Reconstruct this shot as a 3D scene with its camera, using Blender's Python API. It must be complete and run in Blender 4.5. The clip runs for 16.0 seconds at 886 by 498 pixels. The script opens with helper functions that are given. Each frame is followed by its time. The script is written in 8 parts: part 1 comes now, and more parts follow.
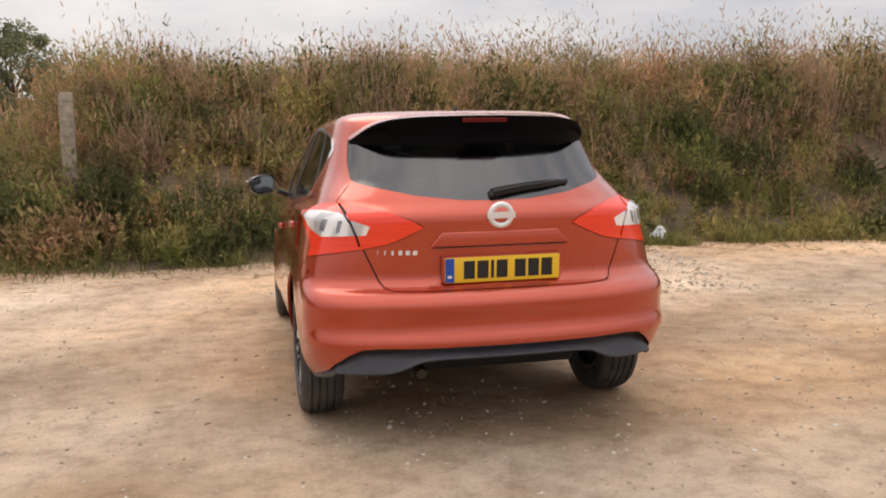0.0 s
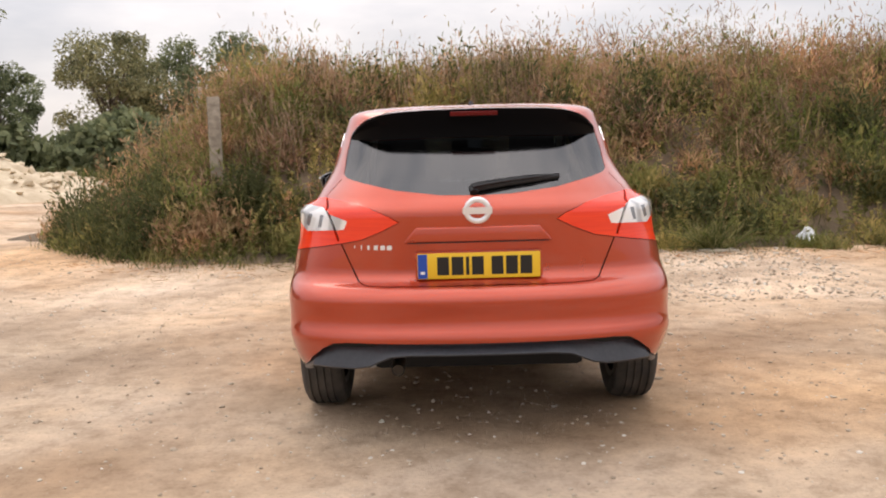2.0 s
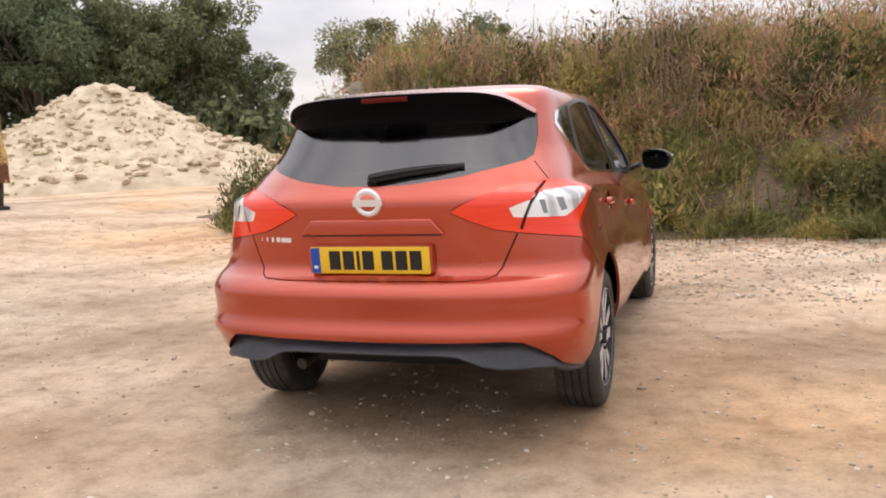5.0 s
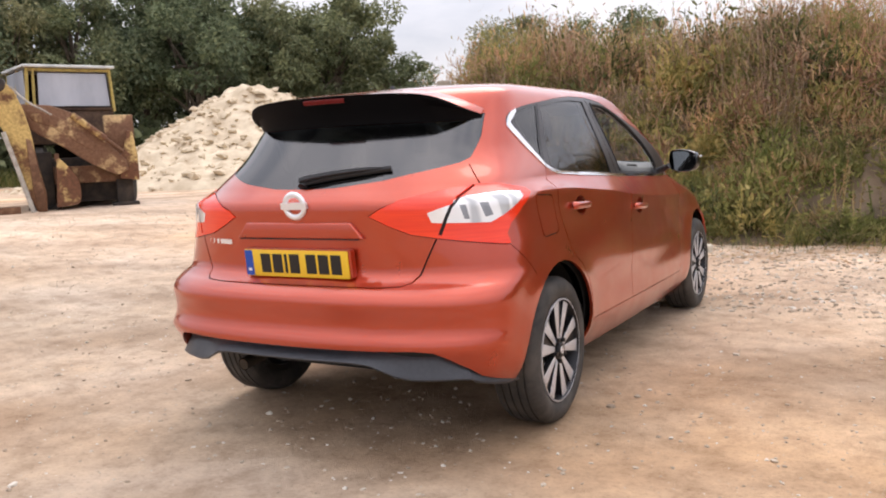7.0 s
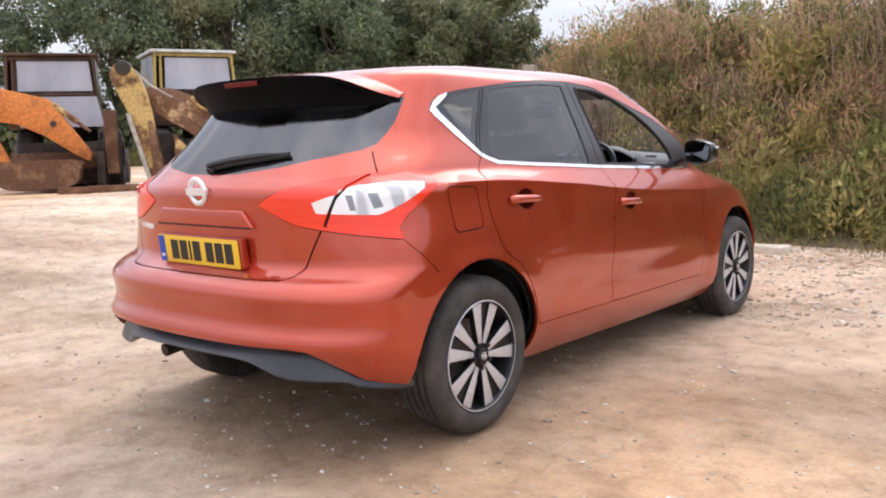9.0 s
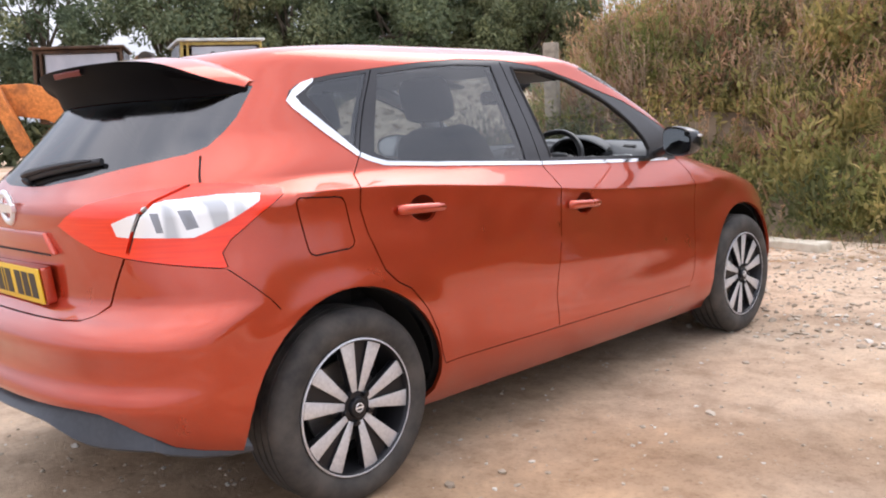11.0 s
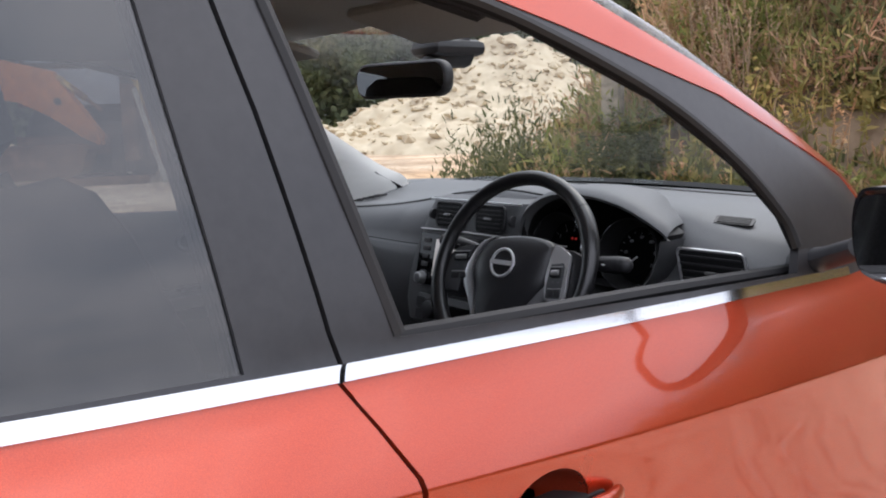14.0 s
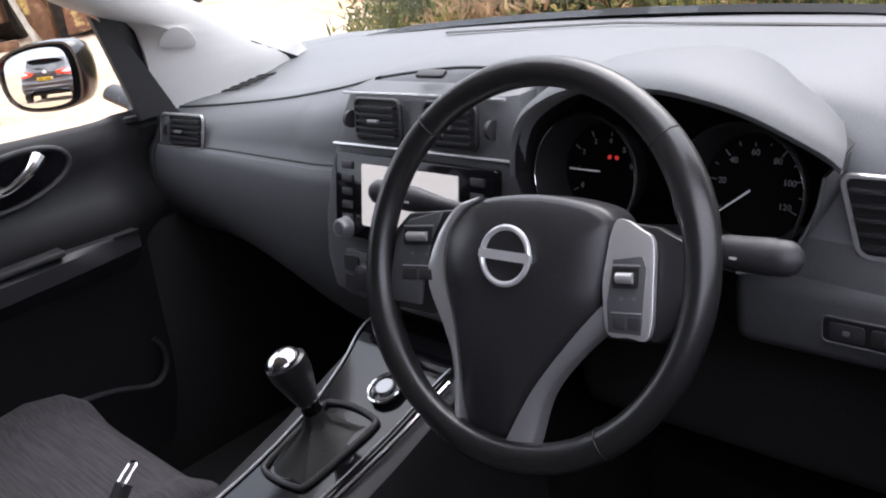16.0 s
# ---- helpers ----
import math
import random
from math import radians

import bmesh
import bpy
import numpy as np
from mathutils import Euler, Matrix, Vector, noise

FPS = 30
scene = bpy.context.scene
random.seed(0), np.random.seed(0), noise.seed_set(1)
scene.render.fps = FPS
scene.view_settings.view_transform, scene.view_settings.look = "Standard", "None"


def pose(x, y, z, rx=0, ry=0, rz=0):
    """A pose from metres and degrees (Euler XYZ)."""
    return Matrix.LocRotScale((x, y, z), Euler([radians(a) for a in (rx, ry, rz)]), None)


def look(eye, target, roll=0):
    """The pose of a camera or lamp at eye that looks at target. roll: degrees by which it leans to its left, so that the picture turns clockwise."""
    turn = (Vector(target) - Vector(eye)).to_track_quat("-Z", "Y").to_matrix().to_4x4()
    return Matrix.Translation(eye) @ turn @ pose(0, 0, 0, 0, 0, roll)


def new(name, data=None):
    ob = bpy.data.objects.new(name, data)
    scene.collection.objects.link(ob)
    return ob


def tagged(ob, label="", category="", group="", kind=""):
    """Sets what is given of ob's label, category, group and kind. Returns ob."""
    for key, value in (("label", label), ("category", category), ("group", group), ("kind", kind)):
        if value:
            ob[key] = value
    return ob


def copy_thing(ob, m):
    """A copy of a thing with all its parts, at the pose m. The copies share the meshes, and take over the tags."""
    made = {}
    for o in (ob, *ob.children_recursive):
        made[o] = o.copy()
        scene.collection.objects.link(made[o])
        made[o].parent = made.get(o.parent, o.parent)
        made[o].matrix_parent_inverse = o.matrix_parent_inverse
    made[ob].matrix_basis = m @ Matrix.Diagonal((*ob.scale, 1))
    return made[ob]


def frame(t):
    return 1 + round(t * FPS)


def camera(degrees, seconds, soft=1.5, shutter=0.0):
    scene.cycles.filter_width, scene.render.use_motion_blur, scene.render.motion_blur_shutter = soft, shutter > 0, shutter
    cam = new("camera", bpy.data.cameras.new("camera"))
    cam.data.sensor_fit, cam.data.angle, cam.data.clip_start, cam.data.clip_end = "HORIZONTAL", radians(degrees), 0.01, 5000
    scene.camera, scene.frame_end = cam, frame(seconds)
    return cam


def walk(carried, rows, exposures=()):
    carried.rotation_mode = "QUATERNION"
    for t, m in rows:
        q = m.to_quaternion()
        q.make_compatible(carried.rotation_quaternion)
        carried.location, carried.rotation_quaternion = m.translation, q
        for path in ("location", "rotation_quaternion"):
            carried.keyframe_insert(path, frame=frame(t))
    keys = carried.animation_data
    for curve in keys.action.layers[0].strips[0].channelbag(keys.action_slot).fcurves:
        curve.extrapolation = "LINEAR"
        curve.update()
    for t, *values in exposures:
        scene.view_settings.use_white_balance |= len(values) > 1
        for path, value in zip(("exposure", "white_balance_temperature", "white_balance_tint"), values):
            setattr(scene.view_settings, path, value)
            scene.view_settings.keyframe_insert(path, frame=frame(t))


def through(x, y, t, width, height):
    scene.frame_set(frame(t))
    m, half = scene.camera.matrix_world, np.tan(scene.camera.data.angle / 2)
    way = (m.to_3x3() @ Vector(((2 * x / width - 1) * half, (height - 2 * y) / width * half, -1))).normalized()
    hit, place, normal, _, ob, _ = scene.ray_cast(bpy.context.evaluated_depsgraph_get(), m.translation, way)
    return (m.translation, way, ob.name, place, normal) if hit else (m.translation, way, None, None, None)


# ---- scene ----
cam = camera(54.6, 16.0, soft=2.0)
PATH = [
    (0, (-1.088, -3.455, 1.274), (-0.639, -1.519, 1.052), -1.1),
    (0.5, (-0.791, -3.537, 1.256), (-0.428, -1.586, 1.012), -1.1),
    (1, (-0.565, -3.561, 1.239), (-0.335, -1.587, 1.013), -2.7),
    (1.5, (-0.312, -3.498, 1.226), (-0.225, -1.51, 1.027), -1.4),
    (2, (-0.097, -3.513, 1.231), (-0.126, -1.525, 1.018), -1.6),
    (2.5, (0.197, -3.542, 1.228), (0.048, -1.557, 1.032), -1.7),
    (3, (0.42, -3.488, 1.211), (0.214, -1.509, 1.011), -2.0),
    (3.5, (0.641, -3.405, 1.229), (0.341, -1.438, 1.026), -0.9),
    (5.8, (1.712, -2.972, 1.233), (0.983, -1.127, 0.978), -3.4),
    (6, (1.791, -2.954, 1.236), (1.043, -1.115, 0.998), -3.2),
    (6.5, (2.006, -2.816, 1.219), (1.149, -1.025, 0.979), -3.7),
    (7, (2.182, -2.619, 1.212), (1.22, -0.882, 0.976), -2.6),
    (7.5, (2.349, -2.46, 1.207), (1.314, -0.769, 0.945), -3.1),
    (8, (2.61, -2.299, 1.199), (1.461, -0.682, 0.949), -2.4),
    (8.5, (2.769, -2.097, 1.176), (1.573, -0.514, 0.918), -3.0),
    (8.7, (2.814, -1.996, 1.177), (1.587, -0.438, 0.921), -2.5),
    (10.8, (2.982, -1.013, 1.195), (1.595, 0.402, 0.925), -2.4),
    (11, (2.919, -0.858, 1.193), (1.521, 0.544, 0.907), -3.0),
    (11.5, (2.734, -0.461, 1.204), (1.311, 0.914, 0.914), -1.7),
    (12, (2.43, -0.046, 1.189), (1.018, 1.347, 0.935), -1.5),
    (12.5, (2.191, 0.396, 1.187), (0.791, 1.802, 0.931), -2.9),
    (13, (1.953, 0.78, 1.215), (0.512, 2.146, 0.977), -1.7),
    (13.5, (1.667, 1.116, 1.228), (0.225, 2.48, 0.988), 0.0),
    (14, (1.408, 1.469, 1.244), (-0.112, 2.731, 0.937), -1.9),
    (14.2, (1.335, 1.541, 1.247), (-0.206, 2.768, 0.898), -1.0),
    (14.5, (1.144, 1.698, 1.229), (-0.391, 2.911, 0.814), -3.2),
    (15, (0.904, 1.857, 1.252), (-0.547, 3.122, 0.711), -3.5),
    (15.5, (0.832, 1.941, 1.273), (-0.549, 3.231, 0.618), -7.1),
    (16, (0.804, 1.986, 1.271), (-0.558, 3.255, 0.539), -9.2),
]
walk(cam, [(t, look(eye, target, roll)) for t, eye, target, roll in PATH],
     exposures=[(0, 0.08, 7100, 15), (1.5, 0.24, 7000, 15), (3.5, 0.30, 6900, 15), (6.5, 0.38, 6700, 16), (8.5, 0.54, 6350, 17), (11, 0.6, 6250, 16), (12.5, 0.66, 6250, 15), (13.0, 0.6, 6250, 15), (13.5, 0.54, 6250, 15), (14.0, 0.66, 6250, 15), (14.6, 0.98, 6300, 16), (15.2, 1.5, 6350, 19), (16.0, 1.7, 6350, 19)])

# ---- world, sun, exposure ----
world = bpy.data.worlds.new("sky")
scene.world = world
world.use_nodes = True
wn, wl = world.node_tree.nodes, world.node_tree.links
wn.clear()
SUN_ELEVATION, SUN_AZIMUTH = 54.0, 352.0   # degrees; the azimuth runs clockwise from the car's nose
w_out, w_bg, w_sky = wn.new("ShaderNodeOutputWorld"), wn.new("ShaderNodeBackground"), wn.new("ShaderNodeTexSky")
w_sky.sky_type, w_sky.sun_disc = "NISHITA", False
w_sky.sun_elevation, w_sky.sun_rotation = radians(SUN_ELEVATION), radians(SUN_AZIMUTH)
w_sky.air_density, w_sky.dust_density, w_sky.ozone_density = 1.0, 3.0, 1.0
# a sheet of cloud: brighter and greyer patches
w_tc, w_map, w_no, w_ramp, w_mix = (wn.new("ShaderNodeTexCoord"), wn.new("ShaderNodeMapping"), wn.new("ShaderNodeTexNoise"),
                                    wn.new("ShaderNodeValToRGB"), wn.new("ShaderNodeMix"))
w_map.inputs["Scale"].default_value = (1.6, 1.6, 5.0)
w_no.inputs["Scale"].default_value, w_no.inputs["Detail"].default_value, w_no.inputs["Roughness"].default_value = 1.7, 6, 0.55
w_ramp.color_ramp.elements[0].position, w_ramp.color_ramp.elements[0].color = 0.36, (4.3, 4.6, 5.1, 1)
w_ramp.color_ramp.elements[1].position, w_ramp.color_ramp.elements[1].color = 0.64, (6.9, 6.9, 7.1, 1)
w_mix.data_type, w_mix.inputs["Factor"].default_value = "RGBA", 0.86
wl.new(w_tc.outputs["Generated"], w_map.inputs["Vector"])
wl.new(w_map.outputs["Vector"], w_no.inputs["Vector"])
wl.new(w_no.outputs["Fac"], w_ramp.inputs["Fac"])
wl.new(w_sky.outputs["Color"], w_mix.inputs["A"])
# an overcast sky is brightest overhead
w_sep, w_up, w_mul = wn.new("ShaderNodeSeparateXYZ"), wn.new("ShaderNodeMapRange"), wn.new("ShaderNodeVectorMath")
w_up.inputs["To Min"].default_value, w_up.inputs["To Max"].default_value = 0.66, 2.05
w_mul.operation = "MULTIPLY"
wl.new(w_tc.outputs["Generated"], w_sep.inputs["Vector"])
wl.new(w_sep.outputs["Z"], w_up.inputs["Value"])
wl.new(w_ramp.outputs["Color"], w_mul.inputs[0])
wl.new(w_up.outputs["Result"], w_mul.inputs[1])
wl.new(w_mul.outputs["Vector"], w_mix.inputs["B"])
wl.new(w_mix.outputs["Result"], w_bg.inputs["Color"])
w_bg.inputs["Strength"].default_value = 0.14
wl.new(w_bg.outputs["Background"], w_out.inputs["Surface"])
sun = new("sun", bpy.data.lights.new("sun", "SUN"))
sun.data.energy, sun.data.angle, sun.data.color = 0.8, radians(44), (1.0, 0.94, 0.85)
_a, _e = radians(SUN_AZIMUTH), radians(SUN_ELEVATION)
sun.matrix_world = look((math.sin(_a) * math.cos(_e) * 50, math.cos(_a) * math.cos(_e) * 50, math.sin(_e) * 50), (0, 0, 0))

# ---- materials ----
def material(name, color=(0.5, 0.5, 0.5), rough=0.5, metal=0.0, coat=0.0, spec=0.5, **more):
    m = bpy.data.materials.new(name)
    m.use_nodes = True
    b = m.node_tree.nodes["Principled BSDF"]
    b.inputs["Base Color"].default_value = (*color, 1)
    b.inputs["Roughness"].default_value, b.inputs["Metallic"].default_value = rough, metal
    b.inputs["Coat Weight"].default_value, b.inputs["Coat Roughness"].default_value = coat, 0.03
    b.inputs["Specular IOR Level"].default_value = spec
    for k, v in more.items():
        b.inputs[k.replace("_", " ")].default_value = v
    return m


def nodes_of(m):
    return m.node_tree.nodes, m.node_tree.links, m.node_tree.nodes["Principled BSDF"]


def noise_node(m, scale, detail=5, rough=0.6, coords="Object", stretch=None):
    n, l, b = nodes_of(m)
    tc, no = n.new("ShaderNodeTexCoord"), n.new("ShaderNodeTexNoise")
    no.inputs["Scale"].default_value, no.inputs["Detail"].default_value, no.inputs["Roughness"].default_value = scale, detail, rough
    if stretch:
        mp = n.new("ShaderNodeMapping")
        mp.inputs["Scale"].default_value = stretch
        l.new(tc.outputs[coords], mp.inputs["Vector"])
        l.new(mp.outputs["Vector"], no.inputs["Vector"])
    else:
        l.new(tc.outputs[coords], no.inputs["Vector"])
    return no.outputs["Fac"]


def ramp(m, fac, stops):
    n, l, b = nodes_of(m)
    r = n.new("ShaderNodeValToRGB")
    while len(r.color_ramp.elements) < len(stops):
        r.color_ramp.elements.new(0.5)
    for e, (p, c) in zip(r.color_ramp.elements, stops):
        e.position, e.color = p, (*c, 1)
    l.new(fac, r.inputs["Fac"])
    return r.outputs["Color"]


def mix(m, a, b_, fac, how="MIX"):
    n, l, b = nodes_of(m)
    x = n.new("ShaderNodeMix")
    x.data_type, x.blend_type = "RGBA", how
    for s, v in (("A", a), ("B", b_), ("Factor", fac)):
        if isinstance(v, (int, float)):
            x.inputs[s].default_value = v
        elif isinstance(v, tuple):
            x.inputs[s].default_value = (*v, 1)
        else:
            l.new(v, x.inputs[s])
    return x.outputs["Result"]


def bump(m, fac, strength=0.3, distance=0.01):
    n, l, b = nodes_of(m)
    bp = n.new("ShaderNodeBump")
    bp.inputs["Strength"].default_value, bp.inputs["Distance"].default_value = strength, distance
    l.new(fac, bp.inputs["Height"])
    l.new(bp.outputs["Normal"], b.inputs["Normal"])


def grain(m, color_a, color_b, scale, low=0.35, high=0.65, bumpy=0.0, distance=0.01, stretch=None, detail=5):
    n, l, b = nodes_of(m)
    f = noise_node(m, scale, detail, stretch=stretch)
    l.new(ramp(m, f, [(low, color_a), (high, color_b)]), b.inputs["Base Color"])
    if bumpy:
        bump(m, f, bumpy, distance)
    return m


def glass(name, tint, face=0.05, rough=0.02):
    """A thin pane: tinted see-through, with gloss that grows towards grazing angles on both sides."""
    m = bpy.data.materials.new(name)
    m.use_nodes = True
    n, l = m.node_tree.nodes, m.node_tree.links
    n.remove(n["Principled BSDF"])
    tr, gl, lw, pw, ma, mx = (n.new("ShaderNodeBsdfTransparent"), n.new("ShaderNodeBsdfGlossy"), n.new("ShaderNodeLayerWeight"), n.new("ShaderNodeMath"), n.new("ShaderNodeMath"), n.new("ShaderNodeMixShader"))
    tr.inputs["Color"].default_value = (*tint, 1)
    gl.inputs["Roughness"].default_value = rough
    lw.inputs["Blend"].default_value = 0.5
    pw.operation, ma.operation = "POWER", "MULTIPLY_ADD"
    pw.inputs[1].default_value = 5.0
    ma.inputs[1].default_value, ma.inputs[2].default_value = 1 - face, face
    l.new(lw.outputs["Facing"], pw.inputs[0])
    l.new(pw.outputs["Value"], ma.inputs[0])
    l.new(ma.outputs["Value"], mx.inputs["Fac"])
    l.new(tr.outputs["BSDF"], mx.inputs[1])
    l.new(gl.outputs["BSDF"], mx.inputs[2])
    l.new(mx.outputs["Shader"], n["Material Output"].inputs["Surface"])
    return m


PAINT = material("metallic red paint", (0.46, 0.048, 0.014), 0.34, 0.72, 1.0, Coat_IOR=1.62)
_n, _l, _b = nodes_of(PAINT)
_b.inputs["Coat Roughness"].default_value = 0.05
_flake = noise_node(PAINT, 900, 2)
_l.new(ramp(PAINT, _flake, [(0.3, (0.42, 0.042, 0.012)), (0.7, (0.56, 0.068, 0.020))]), _b.inputs["Base Color"])
_dust = noise_node(PAINT, 6, 6)
_r = ramp(PAINT, _dust, [(0.3, (0.27, 0.27, 0.27)), (0.75, (0.38, 0.38, 0.38))])
_l.new(_r, _b.inputs["Roughness"])
BLACK_GLOSS = material("gloss black trim", (0.012, 0.012, 0.014), 0.18, 0, 0.5)
BLACK_FILM = grain(material("satin black pillar film", (0.028, 0.028, 0.031), 0.28, spec=0.55), (0.025, 0.025, 0.028), (0.032, 0.032, 0.035), 60)
BLACK_PLASTIC = grain(material("dark grey plastic", (0.02, 0.02, 0.023), 0.45), (0.016, 0.017, 0.019), (0.026, 0.027, 0.031), 40, bumpy=0.08, distance=0.002)
DARK = material("underbody black", (0.010, 0.010, 0.011), 0.8)
SEAL = material("black rubber seal", (0.008, 0.008, 0.009), 0.6)
CHROME = material("chrome", (0.85, 0.86, 0.88), 0.12, 1.0)
GLASS_DARK = glass("privacy glass", (0.19, 0.205, 0.215), 0.12)
GLASS_CLEAR = glass("clear window glass", (0.86, 0.90, 0.88), 0.05)
GLASS_REAR = glass("dark rear window glass", (0.035, 0.042, 0.046), 0.14, 0.10)

# ---- building helpers ----
def thing(name, label, category, at=(0, 0, 0), turn=0.0, group=""):
    ob = new(name)
    ob.matrix_basis = pose(*at, 0, 0, turn)
    ob.empty_display_size = 0.2
    return tagged(ob, label, category, group)


def raw(name, verts, faces, mat, parent=None, label="", flat=False, normals=None):
    """One mesh object from arrays; verts in the frame of the thing that it belongs to."""
    me = bpy.data.meshes.new(name)
    me.from_pydata(np.asarray(verts, float).tolist(), [], [list(map(int, f)) for f in faces])
    me.validate()
    if not flat:
        me.polygons.foreach_set("use_smooth", np.ones(len(me.polygons), bool))
    if normals is not None and len(normals) == len(me.vertices):
        me.normals_split_custom_set_from_vertices(np.asarray(normals, float).tolist())
    for m in (mat if isinstance(mat, (list, tuple)) else [mat]):
        me.materials.append(m)
    ob = new(name, me)
    ob.parent = parent
    if label:
        tagged(ob, label)
    return ob


def part(name, bm, mat, parent=None, label="", bevel=0.0, segments=2, sharp=35, m=None):
    """Links a bmesh as one mesh object under a thing or a part; edges rounded, sharp past an angle."""
    if bevel:
        bm.normal_update()
        es = [e for e in bm.edges if len(e.link_faces) == 2 and e.calc_face_angle(0) > radians(30)]
        bmesh.ops.bevel(bm, geom=es, offset=bevel, segments=segments, affect="EDGES", profile=0.5, clamp_overlap=True)
    if m is not None:
        bm.transform(m)
    me = bpy.data.meshes.new(name)
    bm.to_mesh(me)
    bm.free()
    me.polygons.foreach_set("use_smooth", np.ones(len(me.polygons), bool))
    me.set_sharp_from_angle(angle=radians(sharp))
    for k in (mat if isinstance(mat, (list, tuple)) else [mat]):
        me.materials.append(k)
    ob = new(name, me)
    ob.parent = parent
    if label:
        tagged(ob, label)
    return ob


def box(x0, x1, y0, y1, z0, z1):
    bm = bmesh.new()
    bmesh.ops.create_cube(bm, size=1)
    bm.transform(Matrix.LocRotScale(((x0 + x1) / 2, (y0 + y1) / 2, (z0 + z1) / 2), None, (x1 - x0, y1 - y0, z1 - z0)))
    return bm


def cyl(r0, r1, length, n=24, caps=True):
    """A cone stump along z from 0 to length."""
    bm = bmesh.new()
    bmesh.ops.create_cone(bm, cap_ends=caps, segments=n, radius1=r0, radius2=r1, depth=length)
    bm.transform(Matrix.Translation((0, 0, length / 2)))
    return bm


def join(*bms):
    out = bmesh.new()
    for b in bms:
        me = bpy.data.meshes.new("tmp")
        b.to_mesh(me)
        b.free()
        out.from_mesh(me)
        bpy.data.meshes.remove(me)
    return out


def moved(bm, m):
    bm.transform(m)
    return bm


def grid_mesh(pts, close_u=False, close_v=False):
    """Quads over an array of points (rows, columns, 3)."""
    a, b = pts.shape[:2]
    i = np.arange(a * b).reshape(a, b)
    iu = np.r_[np.arange(a), 0] if close_u else np.arange(a)
    iv = np.r_[np.arange(b), 0] if close_v else np.arange(b)
    q = i[np.ix_(iu, iv)]
    return pts.reshape(-1, 3), np.stack([q[:-1, :-1], q[1:, :-1], q[1:, 1:], q[:-1, 1:]], -1).reshape(-1, 4)


def grid_bm(pts, close_u=False, close_v=False, caps=False):
    v, f = grid_mesh(np.asarray(pts, float), close_u, close_v)
    bm = bmesh.new()
    vs = [bm.verts.new(p) for p in v]
    for q in f:
        try:
            bm.faces.new([vs[k] for k in dict.fromkeys(q)])
        except ValueError:
            pass
    if caps:
        n = pts.shape[1]
        for row in (range(n), range(len(v) - n, len(v))):
            try:
                bm.faces.new([vs[k] for k in row])
            except ValueError:
                pass
    bmesh.ops.recalc_face_normals(bm, faces=bm.faces)
    return bm


def tube(points, radius, n=10, closed=False, flatten=1.0):
    """A round bar along a line of points; radius a number or one for each point."""
    p = np.asarray(points, float)
    r = np.broadcast_to(np.asarray(radius, float), len(p))
    t = np.roll(p, -1, 0) - np.roll(p, 1, 0) if closed else np.gradient(p, axis=0)
    t /= np.linalg.norm(t, axis=1, keepdims=True)
    up = np.eye(3)[np.abs(t).max(0).argmin()]
    if closed:
        up = np.cross(p - p.mean(0), np.roll(p, -1, 0) - p.mean(0)).sum(0)
        up /= np.linalg.norm(up)
    a = np.cross(t, up)
    a /= np.linalg.norm(a, axis=1, keepdims=True)
    b = np.cross(a, t)
    th = np.linspace(0, 2 * np.pi, n, endpoint=False)
    ring = p[:, None] + r[:, None, None] * (np.cos(th)[None, :, None] * a[:, None] + flatten * np.sin(th)[None, :, None] * b[:, None])
    return grid_bm(ring, close_u=closed, close_v=True, caps=not closed)


def spline(points, n=40, closed=False):
    """A smooth line through a few points (Catmull-Rom)."""
    p = np.asarray(points, float)
    q = np.vstack([p[-1:], p, p[:2]]) if closed else np.vstack([2 * p[:1] - p[1:2], p, 2 * p[-1:] - p[-2:-1]])
    k = len(p) if closed else len(p) - 1
    out = []
    for s in np.linspace(0, k, n, endpoint=not closed):
        i = min(int(s), k - 1)
        t = s - i
        a, b, c, d = q[i], q[i + 1], q[i + 2], q[i + 3]
        out.append(0.5 * (2 * b + (c - a) * t + (2 * a - 5 * b + 4 * c - d) * t * t + (3 * b - a - 3 * c + d) * t**3))
    return np.array(out)


def slab(outline, depth, m=None):
    """A plate from a flat outline in x, y, raised to depth in z."""
    bm = bmesh.new()
    f = bm.faces.new([bm.verts.new((*p, 0)) for p in outline])
    if f.normal.z < 0 or (f.normal_update() or f.normal.z < 0):
        f.normal_flip()
    up = bmesh.ops.extrude_face_region(bm, geom=[f])
    bmesh.ops.translate(bm, verts=[v for v in up["geom"] if isinstance(v, bmesh.types.BMVert)], vec=(0, 0, depth))
    bmesh.ops.recalc_face_normals(bm, faces=bm.faces)
    return moved(bm, m) if m is not None else bm


def rounded(w, h, r, n=5):
    """A rectangle's outline with round corners, about the middle."""
    out = []
    for cx, cy, a0 in ((w / 2 - r, h / 2 - r, 0), (-w / 2 + r, h / 2 - r, 90), (-w / 2 + r, -h / 2 + r, 180), (w / 2 - r, -h / 2 + r, 270)):
        for k in range(n + 1):
            a = radians(a0 + 90 * k / n)
            out.append((cx + r * math.cos(a), cy + r * math.sin(a)))
    return out


